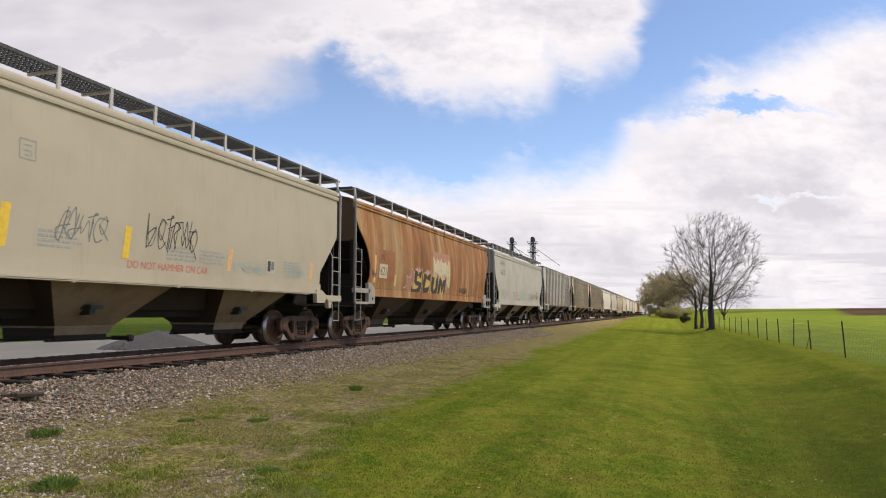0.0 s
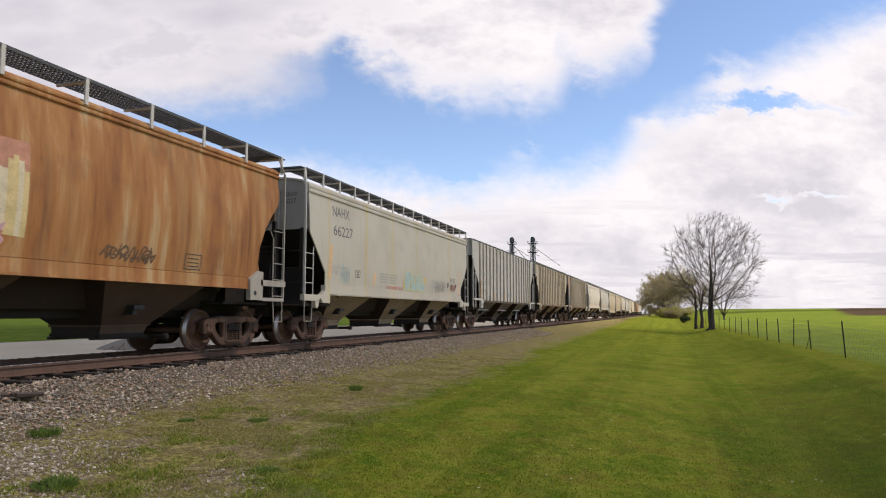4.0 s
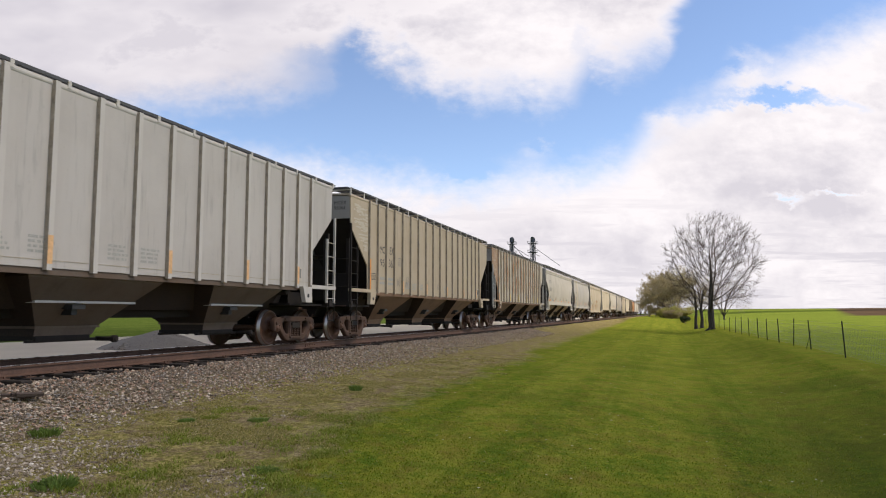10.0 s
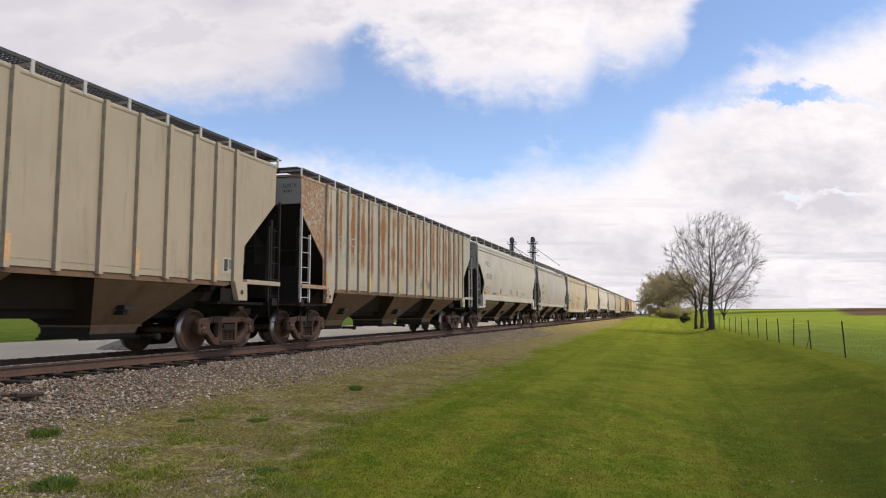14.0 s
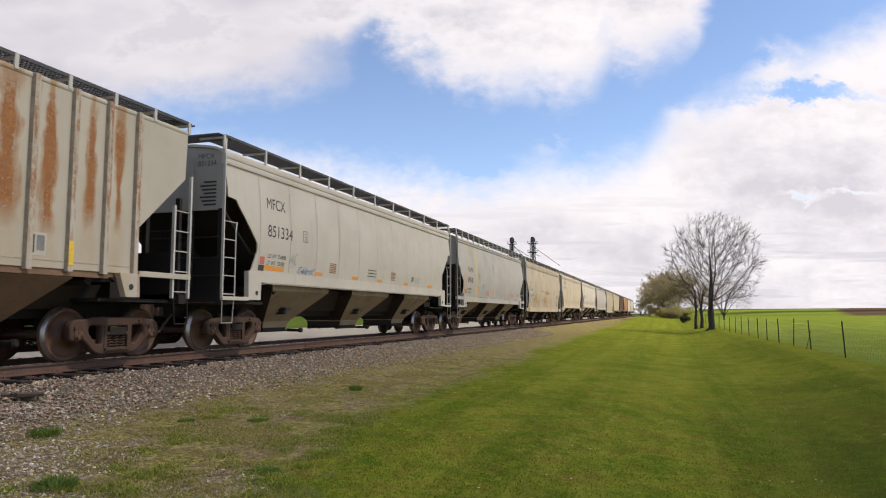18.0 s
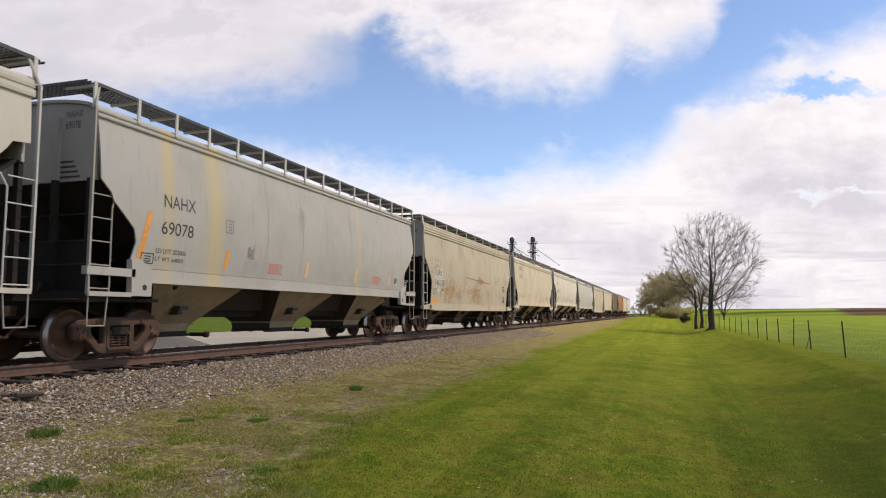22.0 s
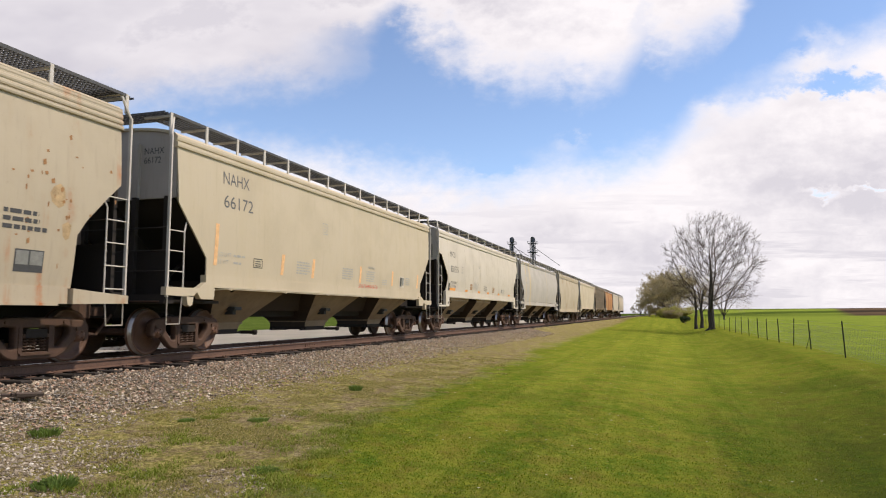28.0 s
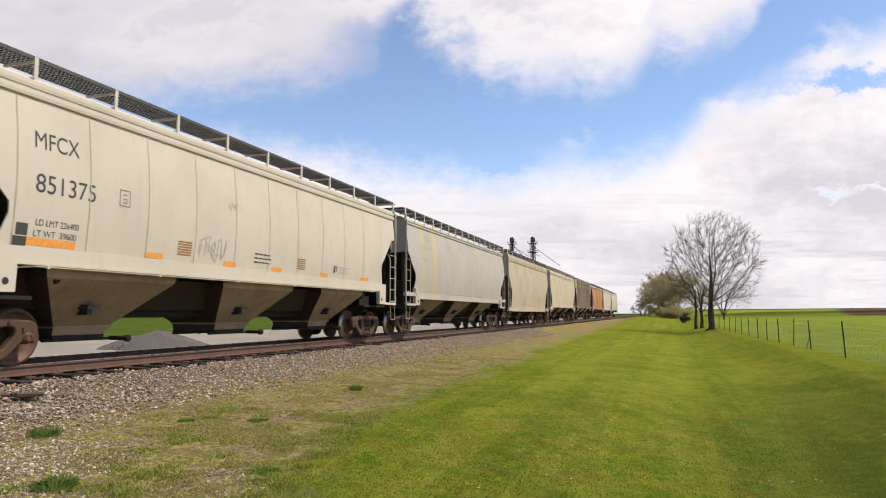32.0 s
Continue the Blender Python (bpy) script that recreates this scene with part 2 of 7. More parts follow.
def ground_material():
    k = Mat("ground_cover", 0.95, 0, 0.0)
    v = k.coords()
    x, y = k.axis(v, 0), k.axis(v, 1)
    big, mid = k.noise(v, 0.28, 5, 0.6), k.noise(v, 1.3, 6, 0.65)
    fine, grit, blade = k.noise(v, 9, 6, 0.7), k.noise(v, 38, 4, 0.7), k.noise(v, 90, 2, 0.6)
    jag = k.math("MULTIPLY_ADD", k.math("SUBTRACT", mid, 0.5), 2.6, k.math("MULTIPLY", k.math("SUBTRACT", big, 0.5), 2.2))
    # lawn: mown swaths along the track, clover, yellowed and browner patches
    band = k.noise(k.coords(scale=(1.0, 0.02, 1)), 1.1, 3, 0.55)
    swath = k.noise(k.coords(scale=(1.0, 0.05, 1)), 4.0, 4, 0.6)
    tuft, clump = k.noise(v, 14, 5, 0.7), k.noise(v, 4.2, 5, 0.65)
    turf = k.math("MULTIPLY_ADD", grit, 0.35, k.math("MULTIPLY_ADD", tuft, 0.40, k.math("MULTIPLY", clump, 0.25)))
    lawn = k.ramp(turf, [(0.41, (0.022, 0.043, 0.012)), (0.48, (0.078, 0.116, 0.014)), (0.53, (0.139, 0.175, 0.017)), (0.60, (0.258, 0.268, 0.035))])
    lawn = k.mix(k.grey(band, 0.42, 0.60, 0, 0.65), lawn, (0.209, 0.227, 0.029))
    lawn = k.mix(k.grey(swath, 0.52, 0.62, 0, 0.35), lawn, (0.236, 0.251, 0.041))
    patch = k.noise(k.coords(scale=(1.0, 0.7, 1)), 2.4, 9, 0.78)
    lawn = k.mix(k.grey(patch, 0.50, 0.60, 0, 0.75), lawn, (0.150, 0.120, 0.027))
    lawn = k.mix(k.grey(patch, 0.47, 0.38, 0, 0.75), lawn, (0.055, 0.116, 0.012))
    lawn = k.mix(k.math("MULTIPLY", k.grey(mid, 0.50, 0.62), k.grey(clump, 0.42, 0.58, 0.10, 0.55)), lawn, (0.174, 0.139, 0.029))
    lawn = k.mix(k.grey(mid, 0.48, 0.36, 0, 0.55), lawn, (0.064, 0.120, 0.012))
    lawn = k.mix(k.grey(big, 0.52, 0.64, 0, 0.45), lawn, (0.055, 0.086, 0.014))
    # lightens with distance: low-angle brightness put into the lawn colour
    lawn = k.mix(k.grey(y, 9, 26, 0, 0.22), lawn, (0.229, 0.259, 0.027))
    drift_ = k.noise(k.coords(scale=(1.0, 0.6, 1)), 1.2, 8, 0.78)
    lawn = k.mix(k.grey(drift_, 0.50, 0.64, 0, 0.35), lawn, (0.258, 0.270, 0.046))
    lawn = k.mix(k.grey(drift_, 0.47, 0.36, 0, 0.35), lawn, (0.072, 0.126, 0.020))
    # dark clumps on the bank: shade there painted into the lawn colour
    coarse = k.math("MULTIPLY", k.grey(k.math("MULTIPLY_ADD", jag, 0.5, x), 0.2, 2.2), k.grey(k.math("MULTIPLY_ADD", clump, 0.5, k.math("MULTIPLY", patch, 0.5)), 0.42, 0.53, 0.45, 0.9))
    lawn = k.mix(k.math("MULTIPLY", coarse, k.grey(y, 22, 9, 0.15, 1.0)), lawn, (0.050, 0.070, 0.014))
    # sparse white clover heads
    dot = k.node("TexVoronoi", Scale=5.0)
    k.link(v, dot.inputs["Vector"])
    lawn = k.mix(k.math("MULTIPLY", k.grey(dot.outputs["Distance"], 0.09, 0.05), k.grey(mid, 0.52, 0.56)), lawn, (0.55, 0.56, 0.42))
    # verge: dark dirt and grit, showing between clumps of thin yellow grass
    verge = k.ramp(k.math("MULTIPLY_ADD", grit, 0.6, k.math("MULTIPLY", fine, 0.4)), [(0.40, (0.081, 0.061, 0.030)), (0.5, (0.207, 0.163, 0.085)), (0.60, (0.414, 0.345, 0.207))])
    cover = k.math("MULTIPLY_ADD", fine, 0.30, k.math("MULTIPLY_ADD", clump, 0.35, k.math("MULTIPLY", mid, 0.35)))
    sward = k.ramp(tuft, [(0.42, (0.103, 0.110, 0.020)), (0.5, (0.228, 0.207, 0.055)), (0.58, (0.400, 0.338, 0.131))])
    verge = k.mix(k.grey(mid, 0.52, 0.60, 0, 0.5), verge, (0.172, 0.117, 0.069))
    verge = k.mix(k.grey(cover, 0.465, 0.53, 0, 0.85), verge, sward)
    bare = k.math("MULTIPLY", k.grey(patch, 0.50, 0.58), k.grey(tuft, 0.44, 0.54, 0.2, 0.85))
    verge = k.mix(bare, verge, k.ramp(grit, [(0.40, (0.075, 0.050, 0.030)), (0.5, (0.150, 0.105, 0.062)), (0.62, (0.270, 0.205, 0.130))]))
    # stony dirt beside the ballast
    stone = k.node("TexVoronoi", Scale=24.0)
    k.link(v, stone.inputs["Vector"])
    dirt = k.mix(k.grey(stone.outputs["Distance"], 0.05, 0.5), (0.36, 0.31, 0.25), (0.135, 0.105, 0.078))
    dirt = k.mix(k.grey(mid, 0.45, 0.6, 0, 0.6), dirt, (0.19, 0.145, 0.10))
    across = k.math("ADD", k.math("ADD", x, jag), k.grey(y, 4.0, 10.0, -0.45, 0.55))
    across = k.math("ADD", across, k.grey(y, 10.0, 25.0, 0.0, 0.5))
    across = k.math("ADD", across, k.grey(y, 25.0, 75.0, 0.0, 1.1))
    col = k.mix(k.grey(across, -8.5, -7.0), dirt, verge)
    col = k.mix(k.grey(across, -4.4, -3.5), col, lawn)
    # field behind the fence
    crop = k.mix(k.grey(fine, 0.3, 0.7), (0.110, 0.155, 0.024), (0.190, 0.240, 0.040))
    crop = k.mix(k.grey(big, 0.50, 0.66, 0, 0.55), crop, (0.27, 0.31, 0.05))
    col = k.mix(k.grey(k.math("MULTIPLY_ADD", jag, 0.15, x), 5.5, 6.3), col, crop)
    tilled = k.math("MULTIPLY", k.grey(k.math("MULTIPLY_ADD", jag, 2.0, k.math("MULTIPLY_ADD", y, -0.20, x)), 3, 8), k.grey(k.math("MULTIPLY_ADD", jag, 6.0, y), 205, 220))
    col = k.mix(tilled, col, (0.105, 0.072, 0.045))
    # grass behind the lot across the track
    back = k.mix(k.grey(fine, 0.3, 0.7), (0.046, 0.076, 0.012), (0.082, 0.118, 0.022))
    back = k.mix(k.grey(mid, 0.46, 0.58, 0, 0.6), back, (0.115, 0.140, 0.038))
    back = k.mix(k.grey(big, 0.54, 0.44, 0, 0.5), back, (0.040, 0.066, 0.014))
    col = k.mix(k.grey(x, -12.5, -14.0), col, back)
    k.colour(col)
    h = k.math("MULTIPLY_ADD", grit, 0.5, fine)
    k.bump(h, 0.9, 0.05)
    return k.m


xs, ys = spread(-13, 8, 0.22, 1.13, 4600), spread(2, 32, 0.25, 1.10, 4600)
verts = [(x, y, ground_z(x, y)) for y in ys for x in xs]
w = len(xs)
faces = [(r * w + i, r * w + i + 1, (r + 1) * w + i + 1, (r + 1) * w + i) for r in range(len(ys) - 1) for i in range(w - 1)]
me = bpy.data.meshes.new("ground")
me.from_pydata(verts, [], faces)
me.polygons.foreach_set("use_smooth", [True] * len(faces))
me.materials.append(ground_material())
ground = tagged(new("ground", me), "mown lawn, dry verge and green fields", "ground", kind="structure")

# ---- the pale gravel lot across the track, with a pile of stone ----
def lot_material():
    k = Mat("lot_gravel", 0.95, 0, 0.1)
    v = k.coords()
    a, b = k.noise(v, 0.25, 6, 0.6), k.noise(v, 20, 4, 0.7)
    k.colour(k.mix(k.grey(b, 0.3, 0.7, 0, 0.5), k.ramp(a, [(0.3, (0.50, 0.45, 0.37)), (0.7, (0.62, 0.56, 0.46))]), (0.40, 0.38, 0.35)))
    k.bump(b, 0.3, 0.02)
    return k.m


bm = bmesh.new()
near = [(-14.2, y) for y in (-40, 0, 30, 60, 100, 160, 300)]
far = [(-30, -40), (-30.5, 0), (-31, 30), (-34, 60), (-38, 100), (-42, 160), (-44, 300)]
rows = []
for (xa, y), (xb, _) in zip(near, far):
    rows.append([bm.verts.new((lerp(xa, xb, i / 6), y, lerp(-0.545, -0.60, i / 6))) for i in range(7)])
for p, q in zip(rows, rows[1:]):
    for i in range(6):
        bm.faces.new((p[i], q[i], q[i + 1], p[i + 1]))
bmesh.ops.solidify(bm, geom=bm.faces[:], thickness=0.2)
tagged(part("road", bm, lot_material()), "pale gravel lot beside the far side of the track", "road", kind="structure")


def stones(name, places, mat, seed, kind="stuff"):
    """Many small angular stones in one mesh; places are (x, y, z, size)."""
    rng = np.random.default_rng(seed)
    base = np.array([(1, 0, 0), (-1, 0, 0), (0, 1, 0), (0, -1, 0), (0, 0, 1), (0, 0, -1)], float)
    tri = np.array([(0, 2, 4), (2, 1, 4), (1, 3, 4), (3, 0, 4), (2, 0, 5), (1, 2, 5), (3, 1, 5), (0, 3, 5)])
    p = np.asarray(places, float)
    n = len(p)
    v = base[None] * (1 + rng.uniform(-0.45, 0.45, (n, 6, 3))) + rng.uniform(-0.3, 0.3, (n, 6, 3))
    v *= p[:, None, 3:4] * np.array([1, 1, 0.72])
    a = rng.uniform(0, 6.28, n)
    c, s = np.cos(a)[:, None], np.sin(a)[:, None]
    v = np.stack([v[..., 0] * c - v[..., 1] * s, v[..., 0] * s + v[..., 1] * c, v[..., 2]], -1) + p[:, None, :3]
    f = (tri[None] + 6 * np.arange(n)[:, None, None]).reshape(-1, 3)
    me = bpy.data.meshes.new(name)
    me.from_pydata(v.reshape(-1, 3).tolist(), [], f.tolist())
    me.materials.append(mat)
    return new(name, me)


def stone_material(name, stops):
    k = Mat(name, 0.9, 0, 0.2)
    g = k.node("NewGeometry")
    v = k.coords()
    f = k.noise(v, 60, 4, 0.7)
    c = k.ramp(g.outputs["Random Per Island"], stops)
    k.colour(k.mix(k.grey(f, 0.35, 0.7, 0, 0.45), c, (0.26, 0.215, 0.175)))
    k.bump(f, 0.4, 0.01)
    return k.m


BALLAST_STONE = stone_material("ballast_stone", [(0.0, (0.11, 0.083, 0.056)), (0.25, (0.25, 0.195, 0.135)), (0.45, (0.42, 0.25, 0.165)), (0.6, (0.33, 0.28, 0.22)), (0.72, (0.24, 0.23, 0.21)), (0.86, (0.50, 0.40, 0.29)), (1.0, (0.66, 0.57, 0.44))])
PALE_STONE = stone_material("pale_stone", [(0.0, (0.11, 0.083, 0.050)), (0.5, (0.28, 0.225, 0.15)), (0.85, (0.44, 0.38, 0.29)), (1.0, (0.72, 0.66, 0.56))])
DARK_STONE = stone_material("dark_stone", [(0.0, (0.06, 0.056, 0.05)), (1.0, (0.15, 0.138, 0.125))])
rng = np.random.default_rng(3)
pl = []
for i in range(52000):
    y = 3 + 47 * rng.random() ** 1.7
    x = rng.uniform(-9.40, -7.2)
    t = (x + 9.40) / 2.2
    if rng.random() < t ** 1.6 * 0.93:
        continue
    pl.append((x, y, ground_z(x, y) + 0.005 + 0.03 * rng.random(), 0.010 + 0.024 * rng.random() ** 1.7))
for i in range(17000):
    y = 3 + 57 * rng.random() ** 1.5
    x = rng.uniform(TRACK_X - 1.6, TRACK_X + 1.35)
    pl.append((x, y, -0.262 - 0.04 * smooth(1.1, 1.5, abs(x - TRACK_X)) + 0.03 * rng.random(), rng.uniform(0.02, 0.042)))
tagged(stones("ballast_stones", pl, BALLAST_STONE, 5), "loose pinkish-grey crushed stone ballast", "ballast", kind="stuff")
pl = []
for i in range(60000):
    x, y = rng.uniform(-8.6, -3.4), 3.2 + 20 * rng.random() ** 1.5
    q = noise.noise(Vector((x * 0.9, y * 0.9, 7.0))) + 0.35 * noise.noise(Vector((x * 3, y * 3, 1.0))) + 0.16 * (-5.6 - x) + 0.12 * (7.5 - y) + 0.6 * max(0, 6.0 - y)
    q += 0.9 * math.exp(-((x + 6.35) / 0.75) ** 2 - ((y - 5.5) / 0.9) ** 2) - 0.10 * max(0, x + 6.2)
    if q > 0.24 and rng.random() < 0.7 or rng.random() < 0.20 - 0.085 * (x + 8):
        heap = math.exp(-((x + 6.35) / 0.75) ** 2 - ((y - 5.5) / 0.9) ** 2)
        pl.append((x, y, ground_z(x, y) + 0.004, 0.005 + 0.010 * heap + 0.020 * rng.random() ** 2.8))
tagged(stones("scattered_gravel", pl, PALE_STONE, 6), "pale gravel scattered over the dry verge", "gravel", kind="stuff")
bm = bmesh.new()
rings = []
PILE = (-19.6, 23.6)
for i in range(7):
    r, z = 2.1 * (1 - i / 6.0) + 0.2, 0.72 * (i / 6.0) ** 0.9
    rings.append([bm.verts.new((PILE[0] + r * 1.1 * math.cos(a) * (1 + 0.07 * math.sin(3 * a + i)), PILE[1] + r * math.sin(a) * (1 + 0.06 * math.cos(2 * a)), -0.62 + z + 0.03 * math.sin(5 * a + i))) for a in np.linspace(0, 2 * math.pi, 25)[:-1]])
for p, q in zip(rings, rings[1:]):
    for i in range(24):
        bm.faces.new((p[i], p[(i + 1) % 24], q[(i + 1) % 24], q[i])).smooth = True
bm.faces.new(rings[-1])
pile = tagged(part("gravel_pile", bm, plain("pile_gravel", (0.10, 0.092, 0.082), 0.95, 0, 0.3, 14, 0.8)), "low heap of dark grey crushed gravel on the lot", "gravel pile")
pl = []
for i in range(1500):
    a, q = rng.uniform(0, 6.28), rng.random() ** 0.6
    pl.append((PILE[0] + 2.4 * q * math.cos(a), PILE[1] + 2.2 * q * math.sin(a), -0.60 + 0.72 * max(0, 1 - q * 1.02), rng.uniform(0.03, 0.07)))
tagged(part("loose_stone", stones("loose_stones", pl, DARK_STONE, 8).data, None, pile), kind="stuff")
bpy.data.objects.remove(bpy.data.objects["loose_stones"])

# ---- track ----
RAILSTEEL = plain("rusty_rail", (0.12, 0.066, 0.045), 0.75, 0.1, 0.25, 3, 0.15)
RAILTOP = plain("polished_rail_head", (0.45, 0.42, 0.40), 0.28, 1.0, 0.08, 6, 0)
TIEWOOD = Mat("creosoted_tie", 0.9)
tv = TIEWOOD.coords(scale=(0.6, 5, 5))
tg = TIEWOOD.noise(tv, 5, 6, 0.7)
TIEWOOD.colour(TIEWOOD.ramp(tg, [(0.3, (0.014, 0.011, 0.009)), (0.7, (0.052, 0.039, 0.030))])).bump(tg, 0.6, 0.02)
for s in (-1, 1):
    rail = tagged(new("rail"), "rusty brown steel rail with a worn bright head", "rail", "rails of the track")
    rail.location = (TRACK_X + s * 0.755, 0, 0)
    bm = bmesh.new()
    prism(bm, [(-0.07, -0.172), (0.07, -0.172), (0.07, -0.162), (0.012, -0.142), (0.009, -0.05), (0.034, -0.040), (0.036, -0.008), (-0.036, -0.008), (-0.034, -0.040), (-0.009, -0.05), (-0.012, -0.142), (-0.07, -0.162)], "y", -60, 900)
    part("rail_web", bm, RAILSTEEL, rail)
    bm = bmesh.new()
    prism(bm, [(-0.033, -0.008), (-0.026, 0.0), (0.026, 0.0), (0.033, -0.008)], "y", -60, 900)
    part("rail_head", bm, RAILTOP, rail, "worn shiny running surface")
    for y in (6.2, 18.1, 30.0):
        bm = bmesh.new()
        prism(bm, [(0.012, -0.135), (0.040, -0.130), (0.024, -0.09), (0.036, -0.055), (0.012, -0.052)], "y", y, y + 0.62)
        prism(bm, [(-0.012, -0.135), (-0.040, -0.130), (-0.024, -0.09), (-0.036, -0.055), (-0.012, -0.052)], "y", y, y + 0.62)
        for i in range(4):
            rod(bm, (-0.055, y + 0.08 + 0.15 * i, -0.09), (0.055, y + 0.08 + 0.15 * i, -0.09), 0.014, 6)
        part("joint_bar", bm, RAILSTEEL, rail)


def tie_mesh(seed):
    rnd = random.Random(seed)
    bm = bmesh.new()
    vs = box(bm, -1.32, 1.32, -0.115, 0.115, -0.36, -0.185)
    bmesh.ops.bevel(bm, geom=bm.edges[:], offset=0.012, segments=1, affect="EDGES")
    for v in bm.verts:
        v.co += Vector((rnd.uniform(-0.02, 0.02), rnd.uniform(-0.008, 0.008), rnd.uniform(-0.008, 0.006)))
    for s in (-1, 1):
        box(bm, s * 0.755 - 0.16, s * 0.755 + 0.16, -0.09, 0.09, -0.186, -0.170, mat=1)
        for a in (-0.085, 0.085):
            for b in (-0.05, 0.05):
                box(bm, s * 0.755 + a - 0.012, s * 0.755 + a + 0.012, b - 0.012, b + 0.012, -0.172, -0.140, mat=1)
    return mesh("tie", bm, TIEWOOD.m, RAILSTEEL)


TIES = [tie_mesh(i) for i in range(5)]
bed = thing("tie_row", "dark creosoted wooden ties under the rails", "railway ties", kind="structure")
rnd = random.Random(21)
for i in range(260):
    t = part("tie", TIES[rnd.randrange(5)], None, bed)
    t.location = (TRACK_X + rnd.uniform(-0.10, 0.12), -6 + 0.53 * i + rnd.uniform(-0.05, 0.05), rnd.uniform(-0.03, 0.0))
    t.rotation_euler = (0, 0, radians(rnd.uniform(-2.5, 2.5)))
bm = bmesh.new()
for i in range(260, 900):
    box(bm, TRACK_X - 1.3, TRACK_X + 1.3, -6.1 + 0.53 * i, -5.9 + 0.53 * i, -0.34, -0.19)
tagged(part("far_ties", bm, TIEWOOD.m), "wooden ties far down the track", "railway ties", kind="stuff")

# ---- materials of the train and track ----
def paint(name, base, streak, rust=0.0, grime=0.25, rough=0.55, rust_col=(0.30, 0.095, 0.025), seed=0.0, runs=()):
    """Weathered car paint: vertical run marks, blotches, grime, rust where asked for."""
    k = Mat(name, rough, 0.0, 0.35)
    c = k.node("TexCoord")
    mp = k.node("Mapping")
    mp.inputs["Scale"].default_value = (1, 1, 0.10)
    mp.inputs["Location"].default_value = (seed, seed * 3.1, 0)
    k.link(c.outputs["Object"], mp.inputs[0])
    run = k.noise(mp.outputs[0], 2.2, 6, 0.62)
    thin = k.noise(mp.outputs[0], 9.0, 4, 0.6)
    v = k.coords(scale=(1, 0.8, 0.8))
    blotch = k.noise(v, 0.9, 6, 0.6)
    fine = k.noise(v, 14, 5, 0.7)
    col = k.mix(k.grey(run, 0.50, 0.72, 0, 0.45), base, streak)
    col = k.mix(k.grey(blotch, 0.45, 0.8, 0, 0.5), col, [b * 0.72 for b in base])
    col = k.mix(k.math("MULTIPLY", k.grey(thin, 0.56, 0.78), grime * 0.7), col, (0.10, 0.085, 0.065))
    col = k.mix(k.grey(fine, 0.62, 0.82, 0, grime), col, (0.13, 0.10, 0.07))
    if runs:
        o = k.coords()
        y = k.math("MULTIPLY_ADD", k.math("SUBTRACT", blotch, 0.5), 0.25, k.axis(o, 1))
        for at, wide in runs:
            d = k.math("DIVIDE", k.math("SUBTRACT", y, at), wide)
            f = k.math("EXPONENT", k.math("MULTIPLY", k.math("MULTIPLY", d, d), -1.0))
            f = k.math("MULTIPLY", f, k.grey(run, 0.30, 0.65, 0.15, 0.85))
            col = k.mix(f, col, (0.52, 0.40, 0.19))
    if rust:
        f = k.math("MULTIPLY", k.grey(run, 0.62 - 0.2 * rust, 0.74 - 0.2 * rust), k.grey(blotch, 0.62 - 0.3 * rust, 0.75 - 0.3 * rust))
        f = k.math("MULTIPLY", f, k.grey(fine, 0.25, 0.5))
        col = k.mix(f, col, k.mix(fine, rust_col, [r * 1.7 for r in rust_col]))
    k.colour(col)
    k.rough(k.grey(blotch, 0.3, 0.7, rough - 0.1, rough + 0.2))
    k.bump(k.math("MULTIPLY_ADD", blotch, 1.0, k.math("MULTIPLY", fine, 0.05)), 0.25, 0.03)
    return k.m


def rib_places(length):
    """Eighteen ribs a side, closer together towards the car's ends."""
    gaps = [0.72 + 0.23 * math.sin(math.pi * (i + 0.5) / 17) ** 1.5 for i in range(17)]
    end = 16.22 if length > 18 else length - 2.06
    k = (end - 2.07) / sum(gaps)
    return [2.07] + [2.07 + k * g for g in itertools.accumulate(gaps)]


